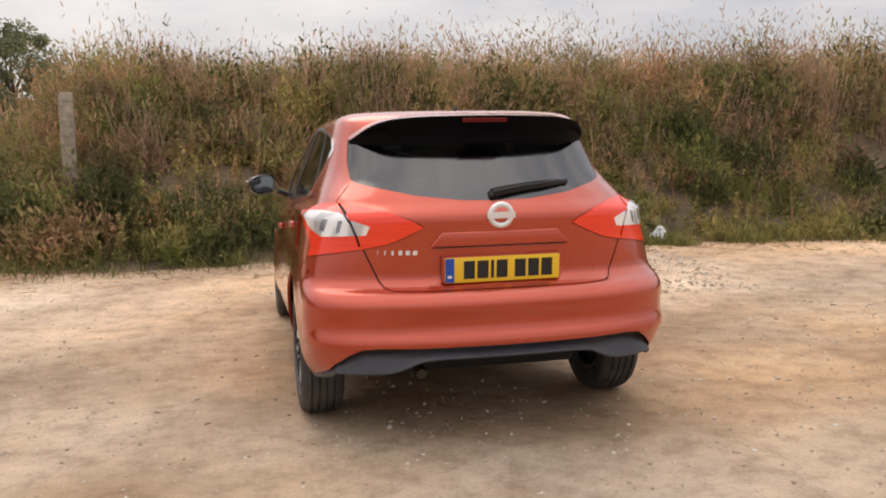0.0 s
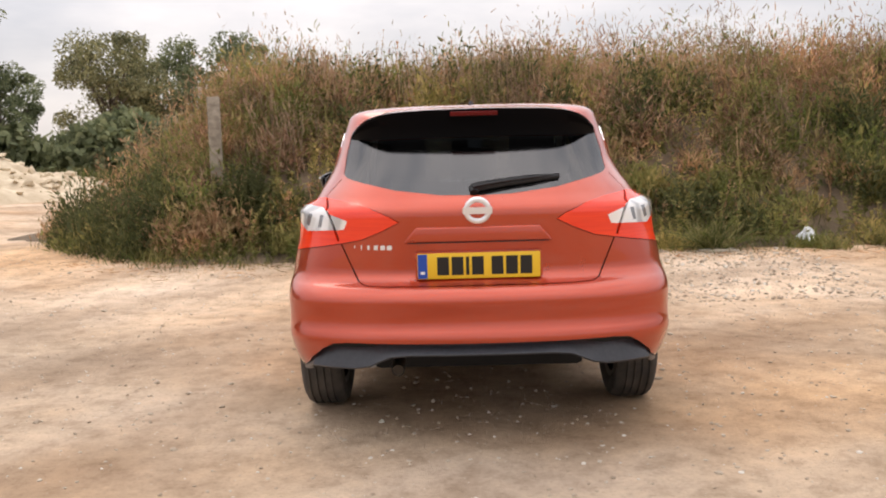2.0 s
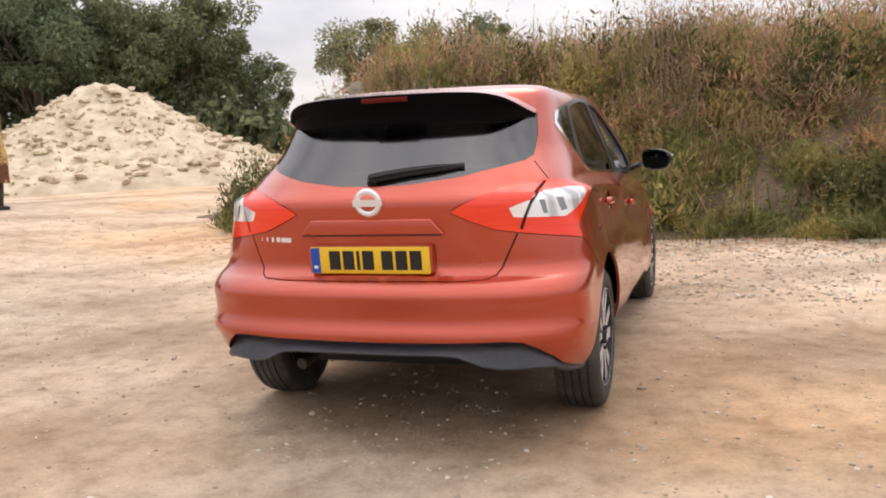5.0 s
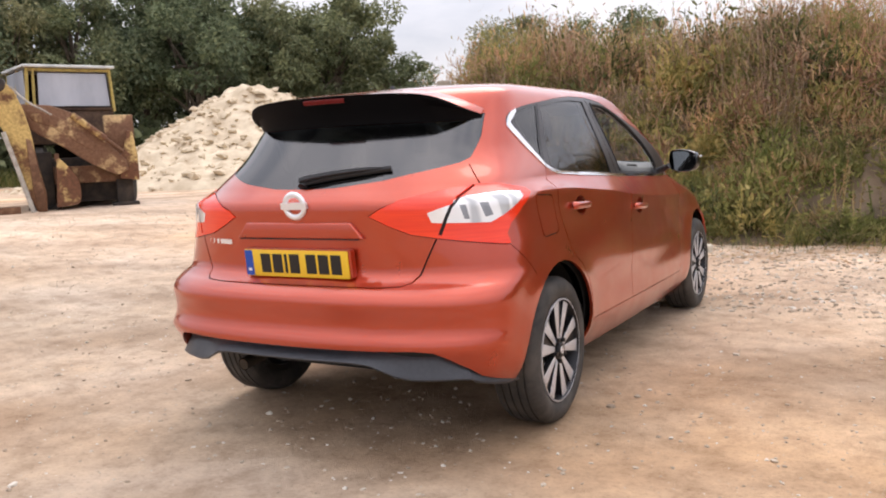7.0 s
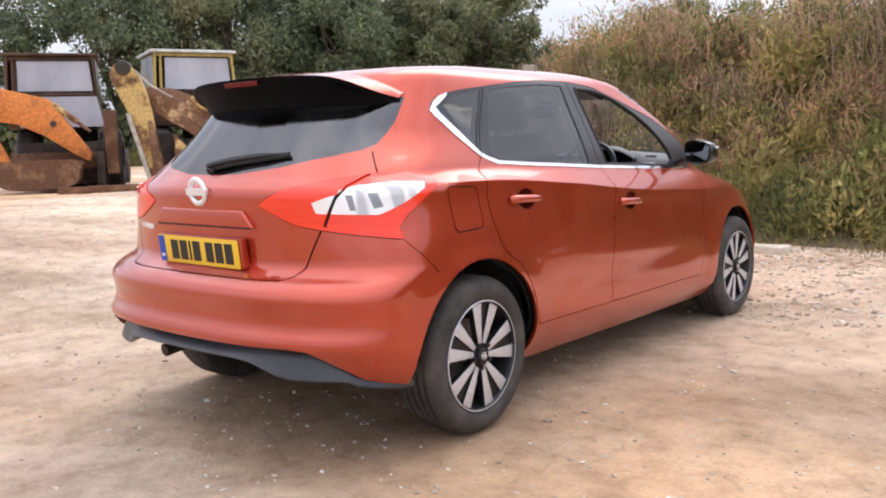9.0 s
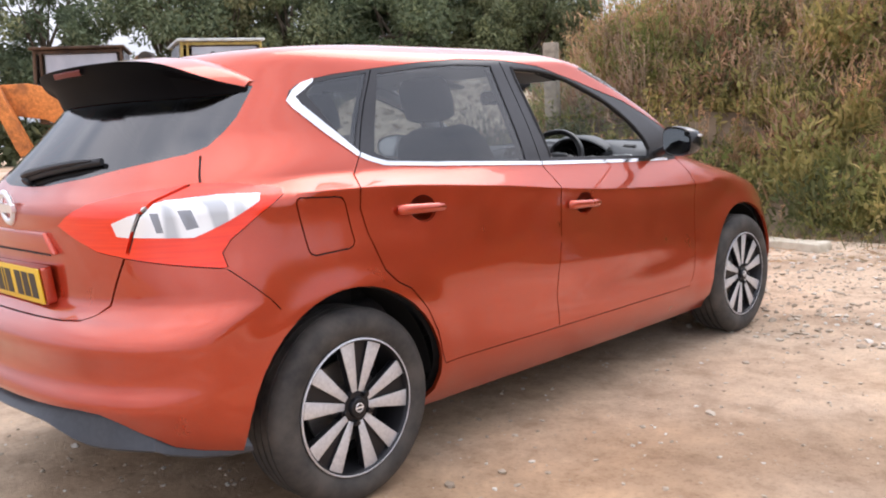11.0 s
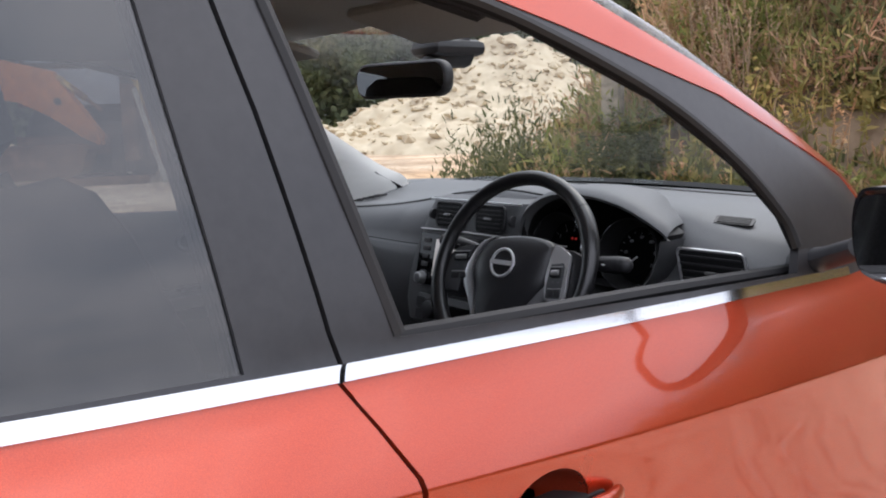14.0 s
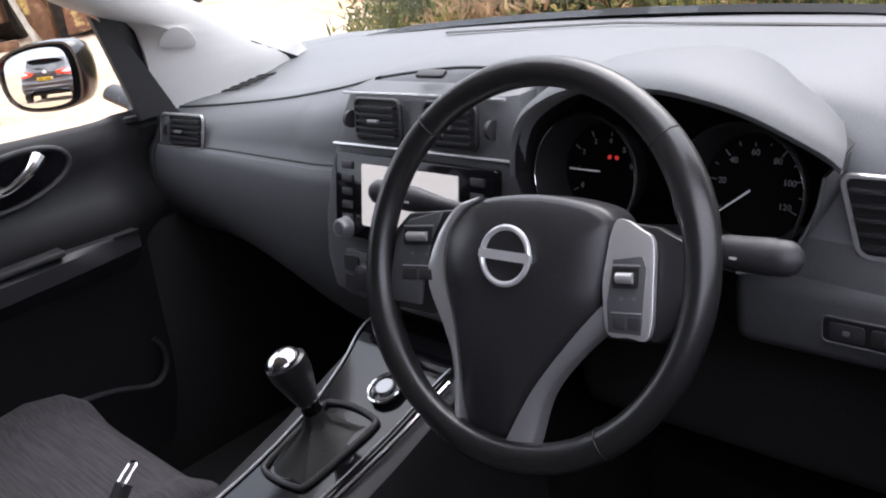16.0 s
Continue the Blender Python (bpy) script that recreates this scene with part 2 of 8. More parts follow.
def text_bm(words, size, depth=0.001, spacing=1.0):
    """Raised letters in the built-in font, lying in x, y with their middle at the origin."""
    c = bpy.data.curves.new("letters", "FONT")
    c.body, c.size, c.extrude, c.align_x, c.align_y, c.space_character = words, size, depth, "CENTER", "CENTER", spacing
    ob = bpy.data.objects.new("letters", c)
    scene.collection.objects.link(ob)
    dg = bpy.context.evaluated_depsgraph_get()
    me = bpy.data.meshes.new_from_object(ob.evaluated_get(dg))
    bm = bmesh.new()
    bm.from_mesh(me)
    bpy.data.objects.remove(ob)
    bpy.data.curves.remove(c)
    bpy.data.meshes.remove(me)
    return bm

# ---- car body surface: level curves round the car, from the sill to the crown of the roof ----
def curve(xs, ys):
    """A smooth monotone curve through a few knots."""
    xs, ys = np.array(xs, float), np.array(ys, float)
    h, d = np.diff(xs), np.diff(ys) / np.diff(xs)
    m = np.zeros(len(xs))
    m[0], m[-1] = d[0], d[-1]
    for i in range(1, len(xs) - 1):
        if d[i - 1] * d[i] > 0:
            a, b = 2 * h[i] + h[i - 1], h[i] + 2 * h[i - 1]
            m[i] = (a + b) / (a / d[i - 1] + b / d[i])

    def f(x):
        x = np.clip(np.asarray(x, float), xs[0], xs[-1])
        i = np.clip(np.searchsorted(xs, x) - 1, 0, len(xs) - 2)
        t = (x - xs[i]) / h[i]
        return ((2 * t**3 - 3 * t**2 + 1) * ys[i] + (t**3 - 2 * t**2 + t) * h[i] * m[i]
                + (3 * t**2 - 2 * t**3) * ys[i + 1] + (t**3 - t**2) * h[i] * m[i + 1])
    return f


def smooth(a, b, x):
    t = np.clip((np.asarray(x, float) - a) / (b - a), 0, 1)
    return t * t * (3 - 2 * t)


Z_LOW, Z_TOP = 0.20, 1.525
REAR_AXLE, FRONT_AXLE, HUB_Z = 0.79, 3.49, 0.315
low_w = curve([0, 0.04, 0.078, 0.080, 0.0815, 0.10, 0.14, 0.20, 0.30, 0.40, 0.50, 0.60, 0.66, 0.72, 0.9],
              [0.757, 0.790, 0.8215, 0.8230, 0.8235, 0.8240, 0.826, 0.834, 0.851, 0.863, 0.867, 0.864, 0.858, 0.845, 0.79])
crease_drop = curve([0.0, 0.6, 0.955, 1.56, 2.35, 3.0, 3.6], [0.03, 0.03, 0.041, 0.080, 0.115, 0.12, 0.08])
sill_cut = curve([0.18, 0.24, 0.30, 0.345, 0.37, 0.45], [-0.06, -0.03, -0.012, -0.002, 0, 0])
shoulder = curve([0, 0.65, 1.0, 1.5, 1.884, 2.812, 3.3, 4.4], [1.03, 1.045, 1.05, 1.042, 1.02, 0.97, 0.95, 0.85])
crown_w = curve([0.9, 1.20, 1.40, 1.44, 1.47, 1.495, 1.515, 1.525], [1.4, 0.90, 0.67, 0.625, 0.575, 0.49, 0.31, 0.0])
low_taper = curve([0, 0.3, 0.8, 1.5, 2.8, 3.5, 4.0, 4.4], [0.985, 0.99, 1.0, 1.0, 1.0, 0.992, 0.965, 0.93])
top_taper = curve([0, 0.4, 0.9, 1.5, 2.3, 3.2], [0.89, 0.92, 0.97, 1, 1, 1])
rear_y = curve([0.20, 0.34, 0.44, 0.470, 0.488, 0.512, 0.545, 0.58, 0.63, 0.655, 0.690, 0.728, 0.83, 1.00, 1.05, 1.12, 1.34, 1.42, 1.45, 1.47, 1.49, 1.51, 1.525],
               [0.14, 0.05, 0.002, -0.014, -0.013, 0.008, 0.017, 0.014, 0.002, 0.010, 0.060, 0.128, 0.122, 0.113, 0.16, 0.225, 0.44, 0.52, 0.57, 0.66, 0.85, 1.25, 1.75])
front_y = curve([0.20, 0.45, 0.65, 0.76, 0.85, 0.95, 1.0, 1.12, 1.27, 1.36, 1.42, 1.45, 1.49, 1.512, 1.525],
                [4.25, 4.385, 4.37, 4.28, 4.0, 3.62, 3.40, 3.24, 3.00, 2.82, 2.65, 2.53, 2.3, 2.08, 1.86])
rear_r = curve([0.2, 0.45, 0.72, 0.9, 1.05, 1.15, 1.34, 1.45, 1.525], [0.42, 0.37, 0.39, 0.46, 0.50, 0.54, 0.48, 0.38, 0.30])
front_r = curve([0.2, 0.7, 0.95, 1.05, 1.35, 1.525], [0.75, 0.80, 0.75, 0.45, 0.40, 0.35])
N_REAR, N_FRONT = 2.6, 2.3


def width(y, z):
    """Half the car's width at a length and a height."""
    b = shoulder(y)
    up = z - b
    down, drop = np.maximum(-up, 0), crease_drop(y)
    lower = low_w(np.where(down < drop, down * 0.08 / drop, 0.08 + down - drop)) + sill_cut(z)
    upper = 0.757 - 0.26 * np.maximum(up, 0) - 0.12 * np.maximum(up, 0) ** 2
    upper = upper * (1 - smooth(0, 0.18, up) * (1 - top_taper(y)))
    w = np.where(up < 0, lower, upper) * low_taper(y)
    w = w + 0.026 * smooth(1.0, 1.7, y) * smooth(3.5, 2.95, y) * smooth(0.62, 0.95, z) * smooth(1.40, 1.05, z)
    # a long scoop along the doors above the sill
    w = w - 0.007 * np.exp(-(((z - 0.505 - 0.02 * (y - 2.0)) / 0.075) ** 2)) * smooth(1.15, 1.65, y) * smooth(3.05, 2.6, y)
    for axle in (REAR_AXLE, FRONT_AXLE):
        away = np.hypot(y - axle, z - HUB_Z)
        w = w + np.where(z > 0.25, 0.014 * np.exp(-(((away - 0.39) / 0.06) ** 2)), 0) * smooth(0.85, 0.6, z)
    k = 0.010
    c = crown_w(z)
    return np.maximum(np.minimum(w, c) - k * np.log1p(np.exp(-np.abs(w - c) / k)) * smooth(1.525, 1.45, z), 0)


def _arc(n):
    th = np.linspace(0, np.pi / 2, 2001)
    p, q = 0.85 * np.sin(th) ** (2 / n), 0.45 * (1 - np.cos(th) ** (2 / n))
    s = np.r_[0, np.cumsum(np.hypot(np.diff(p), np.diff(q)))]
    return s / s[-1], th


ARC_REAR, ARC_FRONT = _arc(N_REAR), _arc(N_FRONT)


def shell(u, z):
    """The point of the right half at u round the car (0 rear middle, 1 to 2 side, 3 front middle) and height z."""
    u, z = np.broadcast_arrays(np.asarray(u, float), np.asarray(z, float))
    y0, y1 = rear_y(z), front_y(z)
    r0, r1 = np.minimum(rear_r(z), 0.45 * (y1 - y0)), np.minimum(front_r(z), 0.45 * (y1 - y0))
    th0 = np.interp(np.clip(u, 0, 1), *ARC_REAR)
    th1 = np.interp(np.clip(3 - u, 0, 1), *ARC_FRONT)
    y = np.where(u < 1, y0 + r0 * (1 - np.cos(th0) ** (2 / N_REAR)), y0 + r0 + (u - 1) * (y1 - r1 - y0 - r0))
    y = np.where(u > 2, y1 - r1 * (1 - np.cos(th1) ** (2 / N_FRONT)), y)
    x = width(y, z) * np.where(u < 1, np.sin(th0) ** (2 / N_REAR), np.where(u > 2, np.sin(th1) ** (2 / N_FRONT), 1))
    return np.stack([x, y, z], -1)


def height(v):
    """The height at v; above 1.40 the steps grow finer towards the crown."""
    v = np.asarray(v, float)
    return np.where(v < 1.4, v, Z_TOP - (Z_TOP - 1.4) * (1 - np.clip((v - 1.4) / 0.4, 0, 1)) ** 2)


def level(z):
    z = np.asarray(z, float)
    return np.where(z < 1.4, z, 1.4 + 0.4 * (1 - np.sqrt(np.clip((Z_TOP - z) / (Z_TOP - 1.4), 0, 1))))


U_ALL = np.r_[np.linspace(0, 1, 400), np.linspace(1, 2, 300)[1:], np.linspace(2, 3, 300)[1:]]


def chart(view, a, z):
    """(u, v) of the shell's point seen in the rear view ("r": x, z), the side view ("s": y, z) or the front view ("f": x, z)."""
    p = shell(U_ALL, z)
    if view == "s":
        u = np.interp(a, p[:, 1], U_ALL)
    elif view == "r":
        u = np.interp(a, p[:400, 0], U_ALL[:400])
    else:
        u = np.interp(a, p[-300:, 0][::-1], U_ALL[-300:][::-1])
    return float(u), float(level(z))


def outward(u, v, e=2e-3):
    """The shell's normal."""
    du = shell(np.minimum(u + e, 3), height(v)) - shell(np.maximum(u - e, 0), height(v))
    dv = shell(u, height(np.minimum(v + e, 1.799))) - shell(u, height(np.maximum(v - e, Z_LOW)))
    n = np.cross(du, dv)
    n[np.asarray(u) < 1e-6, 0] = 0
    n[np.asarray(u) > 3 - 1e-6, 0] = 0
    return n / np.maximum(np.linalg.norm(n, axis=-1, keepdims=True), 1e-9)

# ---- the car's outer panels: outlines on the shell, cut apart and given folded edges ----
from mathutils.geometry import delaunay_2d_cdt
U_SCALE = 1.25


def dense(points, step=0.03, closed=True):
    """(u, v) along an outline given in the rear (r), side (s) and front (f) views."""
    pts = list(points) + ([points[0]] if closed else [])
    out = []
    for p, q in zip(pts, pts[1:]):
        n = max(1, int(math.hypot(q[1] - p[1], q[2] - p[2]) / step))
        if p[0] == q[0]:
            out += [chart(p[0], p[1] + (q[1] - p[1]) * k / n, p[2] + (q[2] - p[2]) * k / n) for k in range(n)]
        else:
            (a0, b0), (a1, b1) = chart(*p), chart(*q)
            n = max(1, int(math.hypot((a1 - a0) * U_SCALE, b1 - b0) / step))
            out += [(a0 + (a1 - a0) * k / n, b0 + (b1 - b0) * k / n) for k in range(n)]
    if not closed:
        out.append(chart(*pts[-1]))
    return np.array(out)


def ribbon(points, w, step=0.03):
    """A narrow closed outline along a line on the shell: a shut line between panels."""
    uv = dense(points, step, closed=False)
    u, v = uv.T
    su = np.linalg.norm(shell(np.minimum(u + 5e-3, 3), height(v)) - shell(np.maximum(u - 5e-3, 0), height(v)), axis=1) / 1e-2
    sv = np.linalg.norm(shell(u, height(v + 4e-3)) - shell(u, height(v - 4e-3)), axis=1) / 8e-3
    t = np.gradient(uv, axis=0) * np.stack([su, sv], 1)
    t /= np.linalg.norm(t, axis=1, keepdims=True)
    off = np.stack([-t[:, 1] / su, t[:, 0] / sv], 1) * w / 2
    return np.vstack([uv + off, (uv - off)[::-1]])


def inside(poly, p):
    x, y = p.T
    ok = np.zeros(len(p), bool)
    for (ax, ay), (bx, by) in zip(poly, np.roll(poly, -1, 0)):
        cross = (ay > y) != (by > y)
        with np.errstate(divide="ignore", invalid="ignore"):
            ok ^= cross & (x < (bx - ax) * (y - ay) / (by - ay) + ax)
    return ok


def side(pts):
    return [("s", y, z) for y, z in pts]


def arch(axle, r, n=26):
    """A wheel arch, from the sill round to the bumper."""
    a = np.linspace(radians(-25), radians(205), n)
    return [("s", axle + r * math.cos(t), max(HUB_Z + 0.005 + r * math.sin(t), Z_LOW)) for t in a]


DLO_TOP = [(0.754, 1.293), (0.775, 1.325), (0.81, 1.347), (0.86, 1.362), (0.95, 1.378), (1.115, 1.397), (1.35, 1.422), (1.58, 1.439), (1.82, 1.439),
           (2.05, 1.418), (2.31, 1.351), (2.61, 1.262), (2.90, 1.13), (3.05, 1.04)]
DLO_LOW = [(0.754, 1.293), (0.768, 1.268), (0.86, 1.183), (0.955, 1.106), (1.0, 1.086), (1.06, 1.068), (1.3, 1.050), (1.866, 1.014), (2.4, 0.987), (2.83, 0.97)]
C_LINE = [(1.118, 1.392), (1.05, 1.28), (0.968, 1.112), (0.92, 1.05), (0.888, 1.0), (0.880, 0.945), (0.896, 0.864), (0.941, 0.742), (0.985, 0.695), (1.04, 0.665), (1.10, 0.59), (1.145, 0.50), (1.17, 0.41), (1.19, 0.372)]
B_LINE = [(1.816, 1.432), (1.843, 1.255), (1.866, 1.024), (1.882, 0.975), (1.904, 0.930), (1.899, 0.83), (1.885, 0.70), (1.850, 0.58), (1.838, 0.50), (1.845, 0.372)]
F_LINE = [(2.93, 0.975), (2.985, 0.90), (2.999, 0.835), (2.985, 0.70), (2.960, 0.578), (2.94, 0.45), (2.92, 0.40), (2.895, 0.372)]
SILL = [(1.19, 0.372), (1.845, 0.366), (2.895, 0.355)]
TAIL_EDGE = [("r", 0.0, 0.690), ("r", 0.40, 0.690), ("r", 0.485, 0.694), ("r", 0.515, 0.706), ("r", 0.532, 0.73), ("r", 0.592, 0.865)]
TAIL_UP = [("r", 0.605, 0.88), ("r", 0.628, 0.95), ("r", 0.655, 1.02), ("r", 0.672, 1.058)]
TAIL_TOP = [("r", 0.685, 1.062), ("r", 0.615, 1.14)]
GLASS_SIDE = [("r", 0.607, 1.165), ("r", 0.605, 1.25), ("r", 0.588, 1.345)]
LAMP_TOP = [("r", 0.335, 0.957), ("r", 0.38, 0.985), ("r", 0.46, 1.018), ("r", 0.56, 1.043), ("r", 0.655, 1.058), ("s", 0.40, 1.063), ("s", 0.50, 1.056), ("s", 0.60, 1.038), ("s", 0.615, 1.030)]
LAMP_LOW = [("s", 0.60, 1.016), ("s", 0.51, 0.965), ("s", 0.42, 0.905), ("s", 0.392, 0.87), ("s", 0.398, 0.832), ("s", 0.385, 0.828), ("r", 0.70, 0.850), ("r", 0.60, 0.866), ("r", 0.50, 0.884), ("r", 0.41, 0.920)]
BUMPER_SEAM = [("s", 0.395, 0.825), ("s", 0.505, 0.722), ("s", 0.53, 0.69)]
ARCH_R, ARCH_F = arch(REAR_AXLE - 0.005, 0.390), arch(FRONT_AXLE, 0.385)

outlines = {}
HANDLES = ((1.150, 0.913), (2.064, 0.840))
for k, (hy, hz) in enumerate(HANDLES):
    outlines["handle hollow" + " two" * k] = dense([("s", hy + 0.060 * math.cos(t), hz + 0.004 + 0.046 * math.sin(t)) for t in np.linspace(0, 2 * math.pi, 28, endpoint=False)])
outlines["wheel opening"] = dense(ARCH_R)
outlines["front wheel opening"] = dense(ARCH_F)
outlines["below bumper"] = dense([("r", 0, Z_LOW), ("r", 0, 0.405), ("r", 0.33, 0.405), ("r", 0.40, 0.382), ("r", 0.47, 0.345), ("r", 0.52, 0.328), ("r", 0.74, 0.305), ("s", 0.44, 0.262), ("s", 0.46, Z_LOW)])
for name, line, w in (
        ("c", side(C_LINE), 0.005), ("b", side(B_LINE), 0.005), ("f", side(F_LINE), 0.005), ("sill", side(SILL), 0.004),
        ("tail", TAIL_EDGE, 0.007), ("tail side", TAIL_UP, 0.013), ("tail top", TAIL_TOP, 0.006), ("seam", BUMPER_SEAM, 0.003),
        ("lamp", LAMP_TOP + LAMP_LOW + LAMP_TOP[:1], 0.003),
        ("flap", side([(0.655, 1.0), (0.795, 0.99), (0.812, 0.985), (0.822, 0.970), (0.836, 0.848), (0.828, 0.834), (0.812, 0.828), (0.68, 0.824), (0.664, 0.832), (0.658, 0.846), (0.640, 0.985), (0.645, 0.997), (0.655, 1.0)]), 0.005),
        ("bonnet", [("f", 0.70, 0.985), ("s", 3.22, 0.955), ("s", 3.6, 0.90), ("s", 3.9, 0.83), ("f", 0.52, 0.765), ("f", 0, 0.765)], 0.005)):
    outlines["gap " + name] = ribbon(line, w)
low_off = lambda d: [(y - 0.35 * d if y < 0.9 else y, z + d * (0.8 if y < 0.9 else 1)) for y, z in DLO_LOW]
outlines["chrome"] = dense(side([(y + 0.01, z + 0.002) for y, z in DLO_TOP[3:0:-1]] + DLO_LOW + [(2.83, 0.983)] +
                                [(y + (0.034 if y < 0.95 else 0.012 if y < 1.1 else 0), z + (0.012 if y < 0.95 else 0.014 if y < 1.1 else 0.0145)) for y, z in DLO_LOW[::-1][1:]] +
                                [(0.815, 1.32), (0.865, 1.352)]))
outlines["quarter glass"] = dense(side([(0.83, 1.315), (0.875, 1.35), (0.96, 1.366), (1.095, 1.383), (1.03, 1.27), (0.955, 1.125)]))
outlines["rear door glass"] = dense(side([(1.142, 1.380), (1.35, 1.404), (1.56, 1.418), (1.752, 1.415), (1.776, 1.040), (1.3, 1.067), (1.09, 1.086), (1.035, 1.115)]))
outlines["front opening"] = dense(side([(1.873, 1.405), (2.07, 1.392), (2.235, 1.355), (2.46, 1.262), (2.60, 1.165), (2.68, 1.08), (2.70, 1.03), (2.68, 0.995), (2.4, 1.010), (1.938, 1.040)]))
outlines["front rim"] = dense(side([(1.877, 1.408), (2.07, 1.400), (2.20, 1.370), (2.31, 1.335), (2.46, 1.286), (2.593, 1.230), (2.667, 1.190), (2.700, 1.10), (2.715, 1.03), (2.70, 0.992), (2.4, 1.0095), (1.937, 1.039)]))
outlines["door trim"] = dense(side(DLO_TOP[:-2] + [(2.92, 1.12), (2.97, 1.06), (2.94, 0.972)] + DLO_LOW[::-1][:-1]))
outlines["rear glass"] = dense([("r", 0, 1.064), ("r", 0.15, 1.067), ("r", 0.35, 1.09), ("r", 0.52, 1.128), ("r", 0.585, 1.146)] + GLASS_SIDE + [("r", 0.40, 1.39), ("r", 0, 1.40)])
outlines["lamp segment"] = dense([("r", 0.668, 0.990), ("r", 0.688, 0.990), ("r", 0.700, 0.936), ("r", 0.684, 0.936)])
outlines["lamp segment two"] = dense([("s", 0.308, 0.994), ("s", 0.337, 0.994), ("s", 0.350, 0.946), ("s", 0.322, 0.940)])
outlines["lamp clear inner"] = dense([("r", 0.562, 0.965), ("r", 0.600, 0.980), ("r", 0.640, 0.992), ("r", 0.612, 0.925), ("r", 0.577, 0.929)])
outlines["lamp clear"] = dense([("r", 0.650, 1.006), ("s", 0.30, 1.020), ("s", 0.42, 1.027), ("s", 0.532, 1.022), ("s", 0.515, 1.004), ("s", 0.42, 0.956), ("s", 0.335, 0.918), ("r", 0.618, 0.926)])
outlines["lamp"] = dense(LAMP_TOP + LAMP_LOW)
outlines["tailgate"] = dense(TAIL_EDGE + TAIL_UP + TAIL_TOP + GLASS_SIDE + [("r", 0.40, 1.40), ("r", 0, 1.41)])
outlines["diffuser"] = dense([("r", 0, Z_LOW), ("r", 0, 0.457), ("r", 0.36, 0.459), ("r", 0.56, 0.463), ("r", 0.63, 0.456), ("r", 0.68, 0.425), ("r", 0.735, 0.378), ("s", 0.22, 0.345), ("s", 0.285, 0.322), ("s", 0.395, 0.294), ("s", 0.46, 0.284), ("s", 0.46, Z_LOW)])
outlines["bumper"] = dense([("r", 0, Z_LOW)] + TAIL_EDGE + LAMP_LOW[::-1][1:6] + BUMPER_SEAM + side([(0.56, 0.60), (0.56, Z_LOW)]))
outlines["screen border"] = dense([("s", 3.09, 1.040), ("s", 3.115, 0.985), ("f", 0.55, 0.980), ("f", 0, 0.980), ("f", 0, 1.066), ("f", 0.50, 1.062)])
outlines["windscreen"] = dense([("f", 0, 1.458), ("f", 0.45, 1.450), ("s", 2.34, 1.408), ("s", 2.45, 1.363), ("s", 2.60, 1.304), ("s", 2.70, 1.260), ("s", 2.79, 1.213), ("s", 2.90, 1.151), ("s", 3.0, 1.094), ("s", 3.06, 1.062), ("s", 3.12, 0.99), ("f", 0.55, 0.985), ("f", 0, 0.985)])
outlines["rear door"] = dense(side(C_LINE + SILL[1:2] + B_LINE[::-1]))
outlines["front door"] = dense(side(B_LINE + SILL[1:] + F_LINE[::-1] + [(3.04, 1.04)] + DLO_TOP[::-1][1:6]))
outlines["flap"] = dense(side([(0.645, 1.0), (0.82, 0.99), (0.836, 0.83), (0.66, 0.825)]))
outlines["bonnet"] = dense([("f", 0, 0.985), ("f", 0.70, 0.985), ("s", 3.22, 0.955), ("s", 3.6, 0.90), ("s", 3.9, 0.83), ("f", 0.52, 0.765), ("f", 0, 0.765)])
outlines["front bumper"] = dense([("f", 0, Z_LOW), ("f", 0, 0.765), ("f", 0.52, 0.765), ("s", 3.95, 0.70), ("s", 3.80, 0.60), ("s", 3.80, Z_LOW)])
outlines["wing"] = dense(side(F_LINE + [(2.9, Z_LOW), (4.0, Z_LOW), (4.0, 0.70)]) + [("f", 0.52, 0.765), ("s", 3.9, 0.83), ("s", 3.6, 0.90), ("s", 3.22, 0.955)])
outlines["roof"] = dense([("r", 0, 1.41), ("r", 0.40, 1.41), ("r", 0.52, 1.425), ("s", 0.80, 1.438), ("s", 1.2, 1.457), ("s", 1.6, 1.468), ("s", 2.0, 1.465), ("s", 2.25, 1.446), ("f", 0.45, 1.452), ("f", 0, 1.46)])
for k, o in outlines.items():
    o[:, 0] = np.clip(o[:, 0], 0, 3)
    o[:, 1] = np.clip(o[:, 1], Z_LOW, 1.7985)

gu = np.r_[np.linspace(0, 1, 42), np.linspace(1, 2, 84)[1:], np.linspace(2, 3, 34)[1:]]
gv = np.r_[np.arange(Z_LOW, 1.4, 0.0235), np.linspace(1.4, 1.7985, 16)]
GU, GV = np.meshgrid(gu, gv)
g_all = np.stack([GU.ravel(), GV.ravel()], 1)
g_y = shell(g_all[:, 0], height(g_all[:, 1]))[:, 1]
near_crease = (np.abs(g_all[:, 1] - (shoulder(g_y) - crease_drop(g_y))) < 0.014) & (g_y > 0.65) & (g_y < 3.2)
cdt_v = [Vector((a * U_SCALE, b)) for a, b in g_all[~near_crease]]
cdt_e = []
for o in outlines.values():
    k = len(cdt_v)
    cdt_v += [Vector((a * U_SCALE, b)) for a, b in o]
    cdt_e += [(k + i, k + (i + 1) % len(o)) for i in range(len(o))]
